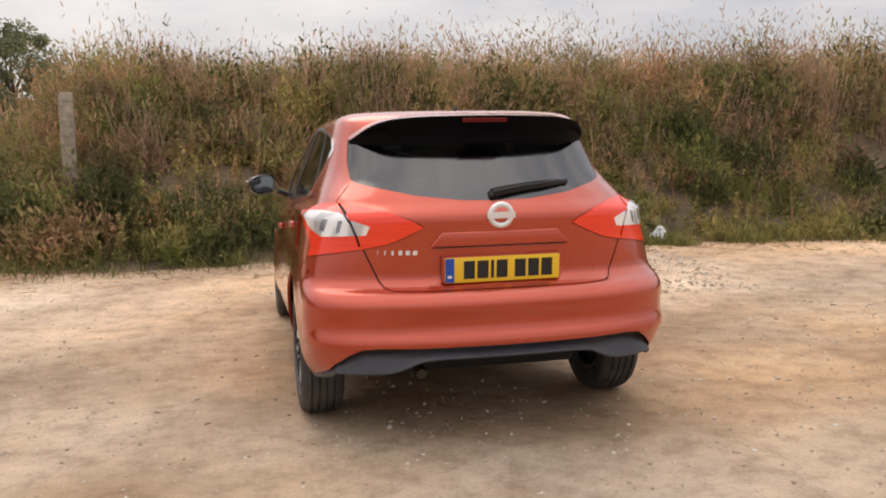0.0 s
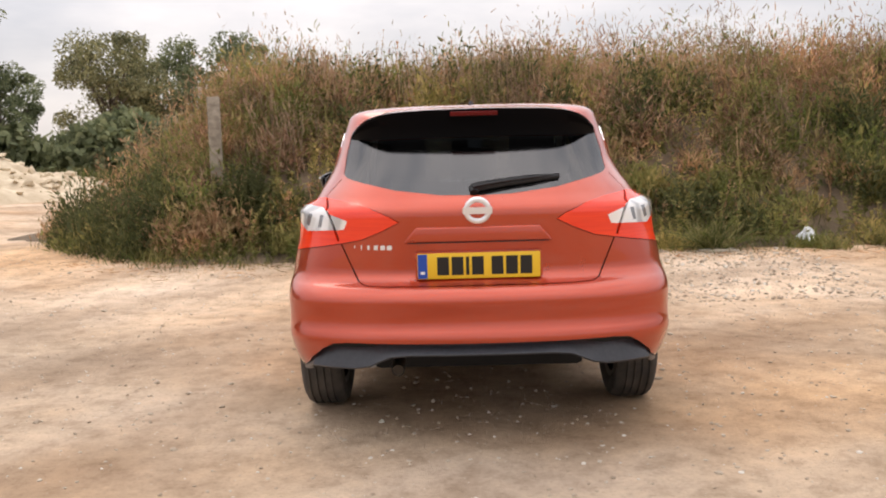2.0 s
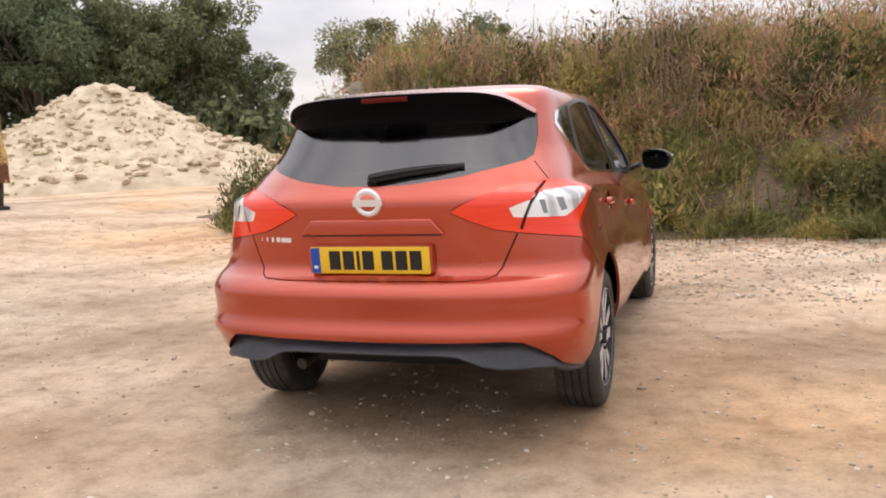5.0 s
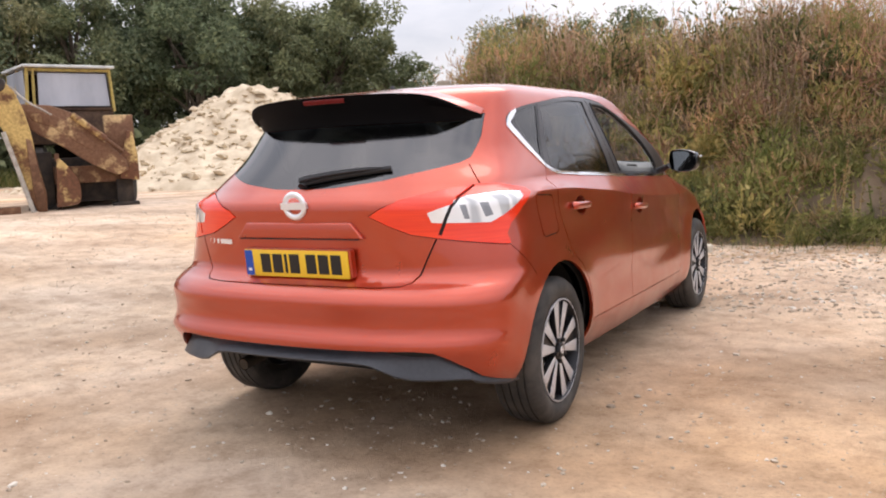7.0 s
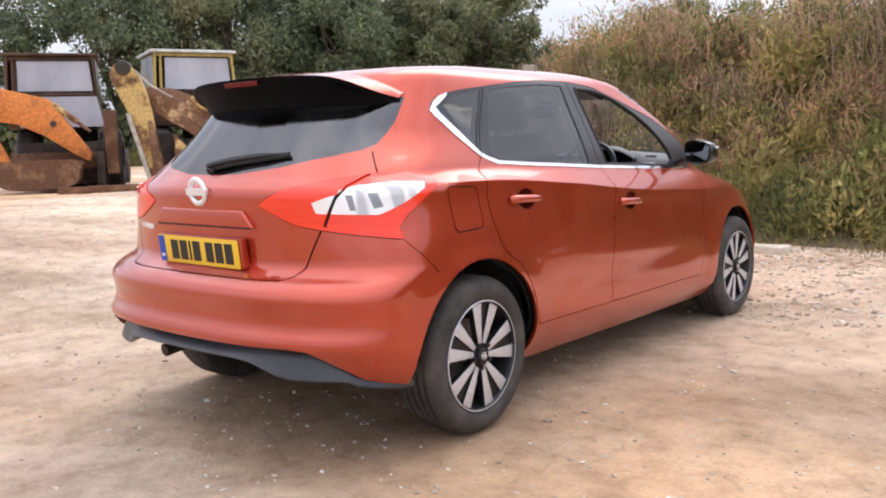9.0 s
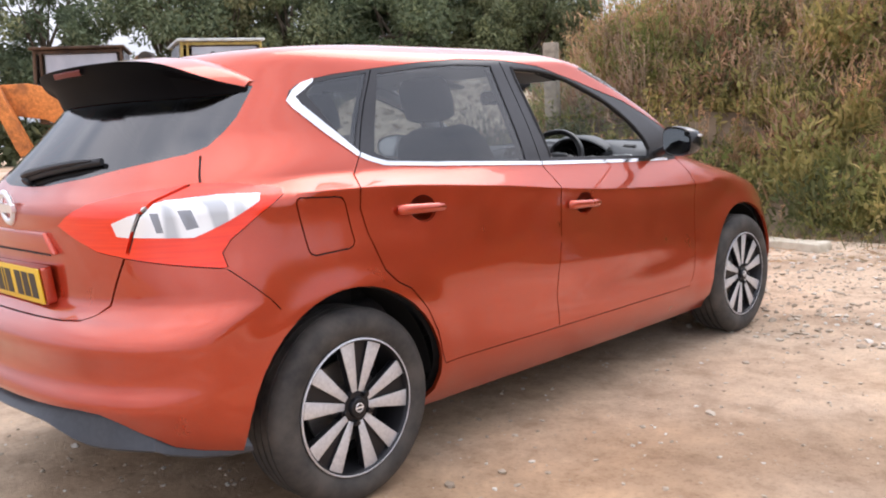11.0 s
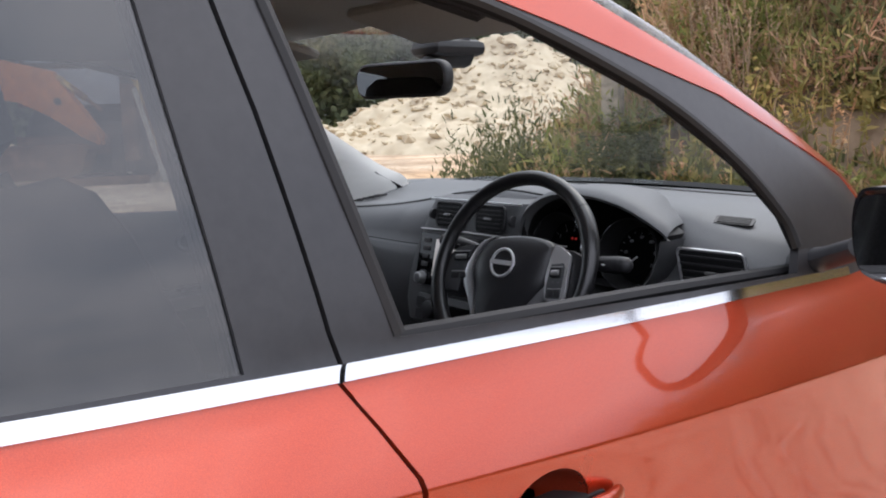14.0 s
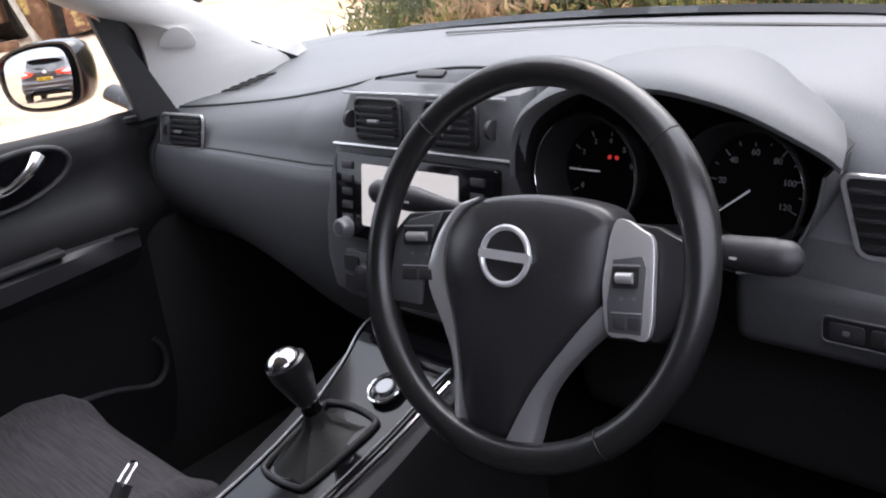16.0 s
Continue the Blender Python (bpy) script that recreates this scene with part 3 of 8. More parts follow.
# the shoulder crease, as a pair of close lines
for off in (-0.0025, 0.0025):
    o = dense([("s", y, float(shoulder(y) - crease_drop(y)) + off) for y in np.linspace(0.65, 3.2, 60)], closed=False)
    k = len(cdt_v)
    cdt_v += [Vector((a * U_SCALE, b)) for a, b in o]
    cdt_e += [(k + i, k + i + 1) for i in range(len(o) - 1)]
cdt = delaunay_2d_cdt(cdt_v, cdt_e, [], 0, 1e-6)
flat = np.array([(p.x / U_SCALE, p.y) for p in cdt[0]])
flat[:, 0] = np.clip(flat[:, 0], 0, 3)
tris = np.array([f for f in cdt[2] if len(f) == 3])
mid = flat[tris].mean(1)
region = np.full(len(tris), "body side", dtype="<U24")
for name in reversed(list(outlines)):
    region[inside(outlines[name], mid)] = name
body_p, body_n = shell(flat[:, 0], height(flat[:, 1])), outward(flat[:, 0], flat[:, 1])
# soften the reflections away from the crease: normals averaged over a hand's breadth
soft_n = sum(outward(np.clip(flat[:, 0] + du, 0, 3), np.clip(flat[:, 1] + dv, Z_LOW, 1.797)) for du in (-0.022, -0.011, 0, 0.011, 0.022) for dv in (-0.016, 0, 0.016))
soft_n /= np.linalg.norm(soft_n, axis=1, keepdims=True)
soft_n[(flat[:, 0] < 0.03) | (flat[:, 0] > 2.97), 0] *= 0.5
far_ = np.maximum(smooth(0.018, 0.05, np.abs(flat[:, 1] - (shoulder(body_p[:, 1]) - crease_drop(body_p[:, 1])))), smooth(0.75, 0.6, body_p[:, 1]))[:, None]
body_n = body_n * (1 - far_) + soft_n * far_
body_n[flat[:, 0] < 1e-6, 0] = 0
body_n /= np.linalg.norm(body_n, axis=1, keepdims=True)


def panel(names, lift=0.0, depth=0.014, both=False, left=False, keep=None):
    """Vertices, faces and normals of the shell's regions, with edges folded in by depth; both halves joined, or one of them."""
    pick = np.isin(region, names)
    if keep is not None:
        pick &= keep(body_p[tris].mean(1))
    t = tris[pick]
    used = np.unique(t)
    back = np.full(len(flat), -1)
    back[used] = np.arange(len(used))
    t = back[t]
    p, n, uv = body_p[used] + lift * body_n[used], body_n[used], flat[used]
    e = np.sort(np.vstack([t[:, [0, 1]], t[:, [1, 2]], t[:, [2, 0]]]), 1)
    d = np.vstack([t[:, [0, 1]], t[:, [1, 2]], t[:, [2, 0]]])
    _, first, count = np.unique(e, axis=0, return_index=True, return_counts=True)
    edge = d[first[count == 1]]
    mid_u = uv[edge, 0]
    edge = edge[~((mid_u < 1e-6).all(1) | (mid_u > 3 - 1e-6).all(1))]
    if depth and len(edge):
        a, b = edge.T
        along = p[b] - p[a]
        out = np.cross(along, n[a])
        out /= np.maximum(np.linalg.norm(out, axis=1, keepdims=True), 1e-9)
        k = len(p)
        q = np.vstack([p[a], p[b], p[b] - depth * n[b], p[a] - depth * n[a]])
        m = len(a)
        f = np.stack([np.arange(m) + k, np.arange(m) + k + 3 * m, np.arange(m) + k + 2 * m, np.arange(m) + k + m], 1)
        p, n = np.vstack([p, q]), np.vstack([n, out, out, out, out])
        faces = [*t.tolist(), *f.tolist()]
    else:
        faces = t.tolist()
    if left or both:
        pm, nm = p * [-1, 1, 1], n * [-1, 1, 1]
        fm = [f[::-1] for f in faces]
        if left:
            return pm, fm, nm
        k = len(p)
        return np.vstack([p, pm]), faces + [[i + k for i in f] for f in fm], np.vstack([n, nm])
    return p, faces, n


car = thing("car", "metallic red hatchback on gravel with driver's window open", "car")


def add_panel(name, regions, mat, parent, label="", pane=False, **more):
    p, f, n = panel(regions, **more)
    ob = raw(name, p, f, mat, parent, label, normals=n)
    if pane:
        ob.visible_shadow = False
    return ob


LAMP_RED = material("red lamp lens", (0.75, 0.035, 0.012), 0.14, 0, 0.4)
_n, _l, _b = nodes_of(LAMP_RED)
_l.new(ramp(LAMP_RED, noise_node(LAMP_RED, 26, 1, stretch=(0.15, 0.15, 6)), [(0.35, (0.84, 0.040, 0.012)), (0.65, (0.92, 0.056, 0.014))]), _b.inputs["Base Color"])
LAMP_WHITE = material("clear lamp lens", (0.80, 0.80, 0.80), 0.10, 0.2, 1.0)
_n, _l, _b = nodes_of(LAMP_WHITE)
_l.new(ramp(LAMP_WHITE, noise_node(LAMP_WHITE, 10, 0, stretch=(0.6, 2.0, 0.35)), [(0.32, (0.50, 0.51, 0.52)), (0.42, (0.84, 0.84, 0.83)), (0.62, (0.92, 0.92, 0.91)), (0.72, (0.60, 0.61, 0.62))]), _b.inputs["Base Color"])

LAMP_GREY = material("grey inner lamp reflector", (0.26, 0.265, 0.28), 0.15, 0.4, 1.0)
gaps = [k for k in outlines if k.startswith("gap")]
add_panel("panel_seal", gaps, SEAL, car, "black shut lines between the panels", lift=-0.010, depth=0.0, both=True)
add_panel("rear_bumper", ["bumper"], PAINT, car, both=True, depth=0.045)
add_panel("diffuser", ["diffuser"], DARK, car, "black recess below the bumper", both=True, lift=-0.040, depth=0.03)
tailgate = add_panel("tailgate", ["tailgate"], PAINT, car, both=True)
add_panel("rear_window", ["rear glass"], GLASS_REAR, tailgate, "dark tinted glass", both=True, lift=-0.002, pane=True)
add_panel("roof", ["roof"], PAINT, car, both=True, depth=0.02)
add_panel("windscreen", ["windscreen"], GLASS_CLEAR, car, "clear glass", both=True, lift=-0.003, pane=True)
add_panel("screen_border", ["screen border"], SEAL, car, "black border along the foot of the windscreen", both=True, lift=-0.003)
add_panel("bonnet", ["bonnet"], PAINT, car, both=True)
add_panel("front_bumper", ["front bumper"], PAINT, car, both=True)
DOORS = {}
for sd, left in (("right", False), ("left", True)):
    add_panel("body_side", ["body side"], PAINT, car, left=left)
    add_panel("front_wing", ["wing"], PAINT, car, left=left)
    rd = add_panel("rear_door", ["rear door"], PAINT, car, left=left)
    fd = add_panel("front_door", ["front door"], PAINT, car, left=left)
    DOORS[sd] = (rd, fd)
    add_panel("window", ["rear door glass"], GLASS_DARK, rd, "dark tinted glass", left=left, lift=-0.006, pane=True)
    if left:
        add_panel("window", ["front opening", "front rim"], GLASS_CLEAR, fd, "clear glass", left=left, lift=-0.006, pane=True)
    add_panel("quarter_window", ["quarter glass"], GLASS_DARK, car, "dark tinted glass", left=left, lift=-0.005, pane=True)
    add_panel("window_surround", ["door trim"] if left else ["door trim", "front rim"], BLACK_FILM, car, "satin black window frame and pillars", left=left, lift=-0.002)
    add_panel("chrome_strip", ["chrome"], CHROME, car, "chrome strip below the windows", left=left, lift=0.004, depth=0.012)
    if not left:
        add_panel("fuel_flap", ["flap"], PAINT, car, left=left)
    lamp = add_panel("tail_lamp", ["lamp"], LAMP_RED, car, "red and clear tail lamp", left=left, lift=0.004)
    add_panel("clear_lens", ["lamp clear", "lamp clear inner"], LAMP_WHITE, lamp, "clear lens", left=left, lift=0.006)
    add_panel("lens_segment", ["lamp segment", "lamp segment two"], LAMP_GREY, lamp, "grey inner lamp segment", left=left, lift=0.005)

# ---- liners: the inner face of the body ----
LINER = material("inner wheel arch liner", (0.012, 0.012, 0.012), 0.9)
HEADLINER = grain(material("pale grey headliner", (0.45, 0.44, 0.42), 0.95), (0.42, 0.41, 0.39), (0.48, 0.47, 0.45), 300)
PILLAR = grain(material("light grey pillar trim", (0.72, 0.71, 0.68), 0.6), (0.70, 0.69, 0.665), (0.74, 0.73, 0.70), 400, detail=2)
add_panel("headliner", ["roof", "body side", "door trim"] + gaps, HEADLINER, car, "pale grey roof lining", both=True, lift=-0.035, depth=0, keep=lambda c: (c[:, 2] > 1.37) & (c[:, 1] < 2.75))
for left in (False, True):
    add_panel("pillar_trim", ["body side", "door trim"] + gaps, BLACK_PLASTIC, car, "dark pillar trim", left=left, lift=-0.03, depth=0.01,
              keep=lambda c: (c[:, 2] > 1.00) & (c[:, 2] < 1.40) & (c[:, 1] <= 2.2))
add_panel("tailgate_lining", ["tailgate", "bumper", "lamp", "lamp clear", "lamp clear inner", "lamp segment", "lamp segment two"] + gaps, DARK, car, "black boot lining", both=True, lift=-0.045, depth=0,
          keep=lambda c: (c[:, 2] > 0.45) & (c[:, 1] < 0.75) & (c[:, 2] < 1.36))
add_panel("side_lining", ["body side", "lamp", "lamp clear", "wing", "flap", "chrome", "rear door", "front door"] + gaps, DARK, car, "black inner side lining", both=True, lift=-0.045, depth=0,
          keep=lambda c: (c[:, 2] < 1.12) & (c[:, 1] > 0.3) & (c[:, 2] > 0.24))
for u_box in (box(-0.74, 0.74, 1.2, 3.05, 0.20, 0.26), box(-0.50, 0.50, 0.50, 1.25, 0.23, 0.38), box(-0.5, 0.5, 3.0, 4.15, 0.20, 0.40)):
    part("underbody", u_box, DARK, car, "black underbody", bevel=0.03)
for axle in (REAR_AXLE, FRONT_AXLE):
    for sx in (-1, 1):
        a = np.linspace(0, math.pi, 24)
        ring = np.stack([np.stack([np.full(24, sx * x), axle + r * np.cos(a), HUB_Z + 0.005 + r * np.sin(a)], -1) for x, r in ((0.80, 0.388), (0.77, 0.40), (0.60, 0.40), (0.56, 0.30), (0.56, 0.05))])
        part("arch_liner", grid_bm(ring), LINER, car, "black wheel arch liner")

# ---- spoiler, brake light, fin ----
s = np.linspace(-1, 1, 61)


def on_rear(x, z):
    u, v = chart("r", abs(x), z)
    q = shell(u, height(v))
    return np.array([math.copysign(q[0], x) if x else 0.0, q[1], q[2]])


top_in = np.array([on_rear(0.585 * k, 1.452 - 0.095 * abs(k) ** 5) for k in s])
low_in = np.array([on_rear(0.585 * k, 1.312 + 0.008 * (1 - k * k) + 0.015 * abs(k) ** 8) for k in s])
edge = np.stack([0.578 * s, 0.345 + 0.15 * np.abs(s) ** 2.4, 1.442 - 0.012 * s**2 - 0.062 * np.abs(s) ** 7], 1)
blend = np.abs(s)[:, None] ** 14
edge = edge * (1 - blend) + ((top_in + low_in) / 2 + [0, -0.02, 0]) * blend
lip = edge + np.array([0, 0.006, -0.016]) * (1 - 0.6 * blend)
mid_t = (top_in + edge) / 2 + [0, 0, 0.010]
rows = np.stack([top_in + [0, 0.05, -0.012], top_in + [0, 0, 0.004], mid_t, edge])
SPOILER_BLACK = material("smooth black spoiler underside", (0.003, 0.003, 0.004), 0.6, spec=0.08)
spoiler = part("spoiler", grid_bm(rows), PAINT, car, "red roof spoiler with black underside")
under = np.stack([edge, lip, (lip * 0.55 + low_in * 0.45) + [0, 0.012, 0.012], low_in])
part("spoiler_underside", grid_bm(under), SPOILER_BLACK, spoiler, "black underside")
bl = np.array([[x, 0.343 + 0.15 * (abs(x) / 0.578) ** 2.4, 1.4285 - 0.012 * (x / 0.578) ** 2] for x in np.linspace(-0.105, 0.105, 15)])
brake = np.stack([bl + [0, 0.0, 0.002], bl + [0, -0.004, -0.001], bl + [0, 0.001, -0.017], bl + [0, 0.01, -0.017]])
part("brake_light", grid_bm(brake), material("dark red unlit lens", (0.13, 0.008, 0.008), 0.3, 0, 0.0, spec=0.2), tailgate, "dark red high-level brake light")
fin = cyl(0.016, 0.007, 0.022, 16)
part("aerial_base", fin, BLACK_PLASTIC, car, "short black aerial foot", m=Matrix.Translation((0.0, 0.90, 1.488)))

# ---- tailgate: plate, handle bar, badge, wiper, lettering ----
YELLOW = material("yellow number plate", (0.80, 0.50, 0.02), 0.35, 0, 0.3)
INK = material("black plate ink", (0.01, 0.01, 0.01), 0.4)
EUBLUE = material("blue plate band", (0.01, 0.07, 0.40), 0.4)
plate_m = pose(0, 0.094, 0.772, 95.5, 0, 0)
plate = part("number_plate", slab(rounded(0.52, 0.111, 0.006), 0.004), YELLOW, car, "yellow number plate with black bars", bevel=0.001, m=plate_m)
part("blue_band", slab(rounded(0.040, 0.105, 0.002), 0.0012), EUBLUE, plate, "blue band", m=plate_m @ Matrix.Translation((-0.238, 0, 0.0042)))
x = -0.176
for w, gap_ in ((0.050, 0.011), (0.050, 0.011), (0.014, 0.011), (0.050, 0.033), (0.050, 0.011), (0.050, 0.011), (0.050, 0)):
    part("plate_mark", slab(rounded(w, 0.079, 0.002, 2), 0.0008), INK, plate, m=plate_m @ Matrix.Translation((x + w / 2, 0, 0.0042)))
    x += w + gap_
part("blue_mark", slab(rounded(0.018, 0.012, 0.002), 0.0008), material("white print", (0.8, 0.8, 0.8), 0.5), plate, m=plate_m @ Matrix.Translation((-0.238, -0.028, 0.0055)))
part("plate_surround", slab(rounded(0.540, 0.114, 0.010), 0.030), PAINT, tailgate, bevel=0.0015, m=pose(0, 0.1265, 0.776, 95.5, 0, 0))
# handle bar above the plate: a trapezoid ledge
hb = [(-0.262, 0.031), (0.262, 0.031), (0.318, -0.034), (-0.318, -0.034)]
bm = slab(hb, 0.024)
part("tailgate_grip", bm, PAINT, tailgate, "ledge with the tailgate grip", bevel=0.007, segments=3, m=pose(0, 0.1350, 0.905, 90, 0, 0) @ pose(0, 0, 0, 3, 0, 0))
# thin dark strip stands in for the line of shade under the ledge
part("grip_shadow_gap", slab([(-0.30, 0.002), (0.30, 0.002), (0.30, -0.002), (-0.30, -0.002)], 0.004), DARK, tailgate, m=pose(0, 0.1155, 0.869, 90, 0, 0))
# badge: ring and crossbar in chrome
badge_m = pose(0, 0.108, 1.003, 96, 0, 0)
ring = tube([(0.056 * math.cos(a), 0.046 * math.sin(a), 0) for a in np.linspace(0, 2 * math.pi, 40, endpoint=False)], 0.0125, 12, closed=True, flatten=0.7)
BRIGHT = material("bright satin chrome", (0.86, 0.87, 0.89), 0.28, 0.55, 0.4)
badge = part("badge", join(ring, moved(slab(rounded(0.146, 0.027, 0.004), 0.014), Matrix.Translation((0, 0, -0.004)))), BRIGHT, tailgate, "chrome ring badge", m=badge_m @ Matrix.Scale(0.86, 4, (1, 0, 0)))
for k in range(6):
    part("lettering_mark", slab(rounded(0.021, 0.020, 0.003, 2), 0.003), BRIGHT, tailgate, "chrome lettering mark" if k == 0 else "", m=pose(-0.525 + 0.029 * k, 0.186 - 0.0105 * k, 0.851, 92, 0, 0) @ pose(0, 0, 0, 0, 17, 0))
# wiper
WIPER_BLACK = material("satin black wiper plastic", (0.008, 0.008, 0.009), 0.42)
wip = np.array([on_rear(x, z) for x, z in ((-0.02, 1.092), (0.02, 1.100), (0.12, 1.114), (0.24, 1.126), (0.33, 1.132))]) + [0, -0.014, 0.008]
wiper = part("wiper", tube(spline(wip, 24), np.interp(np.linspace(0, 1, 24), [0, 0.2, 0.75, 1], [0.021, 0.024, 0.018, 0.008]), 10, flatten=0.62), WIPER_BLACK, car, "black rear wiper")
blade = np.array([on_rear(x, z) for x, z in ((0.0, 1.088), (0.12, 1.106), (0.26, 1.122), (0.365, 1.134))]) + [0, -0.010, 0.003]
part("wiper_blade", tube(spline(blade, 20), 0.009, 8, flatten=1.3), WIPER_BLACK, wiper)
part("wiper_pivot", cyl(0.024, 0.018, 0.03, 16), WIPER_BLACK, wiper, m=Matrix.Translation(on_rear(-0.010, 1.094) + np.array([0, 0.0, 0])) @ pose(0, 0, 0, 130, 0, 0))
# lower lip of the bumper: a grey plastic band whose face looks up and back, with broad corner facets
LIP = grain(material("grey plastic lip", (0.040, 0.043, 0.052), 0.36), (0.034, 0.037, 0.046), (0.046, 0.049, 0.058), 60, bumpy=0.05, distance=0.002)
lip_pts = [("r", 0.0, 0.431, 0.413), ("r", 0.15, 0.432, 0.413), ("r", 0.30, 0.432, 0.413), ("r", 0.375, 0.428, 0.406), ("r", 0.42, 0.422, 0.386), ("r", 0.47, 0.409, 0.362), ("r", 0.53, 0.402, 0.350), ("r", 0.58, 0.403, 0.350), ("r", 0.63, 0.404, 0.350),
           ("r", 0.68, 0.398, 0.352), ("r", 0.725, 0.380, 0.348), ("s", 0.21, 0.353, 0.330), ("s", 0.28, 0.328, 0.305), ("s", 0.36, 0.306, 0.286), ("s", 0.43, 0.294, 0.278)]


def off_shell(view, a, z, lift):
    u, v = chart(view, a, z)
    return shell(u, height(v)) + lift * outward(np.array([u]), np.array([v]))[0]


half = []
for k, (v_, a, z1, z0) in enumerate(lip_pts):
    f_ = float(smooth(14.5, 9, k))
    half.append([off_shell(v_, a, z1 + 0.012, -0.045), off_shell(v_, a, z1, -0.020 * f_ - 0.004), off_shell(v_, a, z0 + 0.008, 0.003 + 0.021 * f_), off_shell(v_, a, z0, 0.002 + 0.020 * f_), off_shell(v_, a, z0 - 0.010, -0.03), off_shell(v_, a, z0 + 0.005, -0.10)])
half = np.array(half).transpose(1, 0, 2)
full = np.concatenate([(half * [-1, 1, 1])[:, :0:-1], half], 1)
part("bumper_lip", grid_bm(full), LIP, car, "grey plastic lower bumper lip", sharp=24)
# a plug closes the pipe; its dark colour stands in for shade in the mouth
part("exhaust_pipe", join(cyl(0.028, 0.028, 0.16, 20, False), moved(cyl(0.024, 0.024, 0.15, 20), Matrix.Translation((0, 0, 0)))), material("burnt steel", (0.06, 0.05, 0.04), 0.6, 0.7), car, "steel exhaust tailpipe", m=pose(-0.36, 0.14, 0.315, -90, 0, 0) @ pose(0, 0, 0, 8, 0, 0))
part("silencer", cyl(0.09, 0.09, 0.5, 24), DARK, car, "dark steel silencer", bevel=0.02, m=pose(-0.45, 0.56, 0.35, 0, 90, 0) @ Matrix.Scale(0.8, 4, (1, 0, 0)))
# side flanks of the bumper: reflector slot left out; tow cover line
# ---- door handles ----
for sd, sx in (("right", 1), ("left", -1)):
    for door, (y0, z0) in zip(DOORS[sd], ((1.145, 0.917), (2.06, 0.843))):
        u, v = chart("s", y0, z0)
        p = shell(u, height(v))
        n_ = outward(np.array([u]), np.array([v]))[0]
        tilt = math.degrees(math.asin(n_[2]))
        m = pose(p[0], y0, z0, 0, 0, 0) @ pose(0, 0, 0, -2.5, 0, 0) @ pose(0, 0, 0, 0, 90 - tilt, 0)
        # local axes: x down, y ahead, z out
        flip = Matrix.Scale(-1, 4, (1, 0, 0)) if sx < 0 else Matrix.Identity(4)
        bar_p = [(0.0, -0.108, 0.004), (0.0, -0.100, 0.018), (0.0, -0.06, 0.026), (0, 0.015, 0.028), (0, 0.07, 0.024), (0, 0.110, 0.006)]
        part("door_handle", tube(spline(bar_p, 30), np.interp(np.linspace(0, 1, 30), [0, 0.06, 0.3, 0.75, 0.95, 1], [0.008, 0.0135, 0.0135, 0.0120, 0.009, 0.005]), 14), PAINT, door, m=flip @ m @ Matrix.Diagonal((1.25, 1.0, 0.85, 1)))
        rows_ = np.array([[(0.046 * r_ * math.cos(t) - 0.004, 0.060 * r_ * math.sin(t) + 0.005, z_) for t in np.linspace(0, 2 * math.pi, 32, endpoint=False)] for r_, z_ in ((1.06, -0.006), (0.97, -0.004), (0.86, -0.016), (0.62, -0.030), (0.25, -0.036))])
        part("handle_cup", grid_bm(rows_, close_v=True), PAINT, door, "", m=flip @ m)
        part("handle_hinge", box(-0.006, 0.006, -0.085, 0.085, -0.03, 0.004), DARK, door, "black pull mount", m=flip @ m)
# ---- door mirrors ----
MIRROR = material("mirror glass", (0.92, 0.92, 0.92), 0.01, 1.0)
for sd, sx in (("right", 1), ("left", -1)):
    flip = Matrix.Scale(-1, 4, (1, 0, 0)) if sx < 0 else Matrix.Identity(4)
    # outline of the housing, seen from behind: x out, z up
    ol = np.array([(-0.085, -0.052), (-0.06, -0.072), (0.0, -0.080), (0.07, -0.074), (0.108, -0.045), (0.115, 0.005), (0.10, 0.052), (0.03, 0.075), (-0.05, 0.078), (-0.088, 0.064), (-0.098, 0.01)])
    ol = spline(ol, 44, closed=True)
    rows = []
    for y, k in ((-0.004, 0.86), (-0.012, 0.93), (-0.012, 0.99), (0.0, 1.02), (0.03, 1.0), (0.06, 0.9), (0.085, 0.72), (0.10, 0.45), (0.106, 0.12)):
        rows.append(np.stack([ol[:, 0] * k + 0.01 * (1 - k), np.full(44, y), ol[:, 1] * k], -1))
    mm = flip @ pose(0.945, 2.645, 1.066 if sx > 0 else 1.082, 0, 0, 0) @ pose(0, 0, 0, 0, 0, -20 if sx > 0 else -32) @ Matrix.Diagonal((0.88, 0.90, 0.84, 1))
    house = part("door_mirror", grid_bm(np.array(rows), close_v=True, caps=True), BLACK_GLOSS, car, "gloss black door mirror", m=mm)
    part("mirror_cap", grid_bm(np.array([r + [0, 0.0012, 0] for r in rows[7:]]) * 1.012, close_v=True, caps=True), PAINT, house, "red back cover", m=mm @ Matrix.Translation((0, 0.001, 0)))
    g = np.array(rows[0]) * [0.98, 1, 0.98]
    bm = bmesh.new()
    bm.faces.new([bm.verts.new(p) for p in g])
    part("mirror_glass", bm, MIRROR, house, "mirror glass", m=mm @ Matrix.Translation((0, -0.014, 0)) @ pose(0, 0, 0, 0, 0, 4 if sx < 0 else 5) @ pose(0, 0, 0, -3.3, 0, 0))
    part("indicator", slab(rounded(0.07, 0.014, 0.006), 0.012), LAMP_WHITE, house, "clear indicator lens", bevel=0.003, m=mm @ Matrix.Translation((0.095, 0.03, 0.028)) @ pose(0, 0, 0, 90, 0, 70))
    part("mirror_arm", tube([(0.745, 2.76, 0.995), (0.79, 2.74, 1.01), (0.85, 2.72, 1.035)], [0.035, 0.026, 0.024], 12, flatten=0.7), BLACK_PLASTIC, house, m=flip)
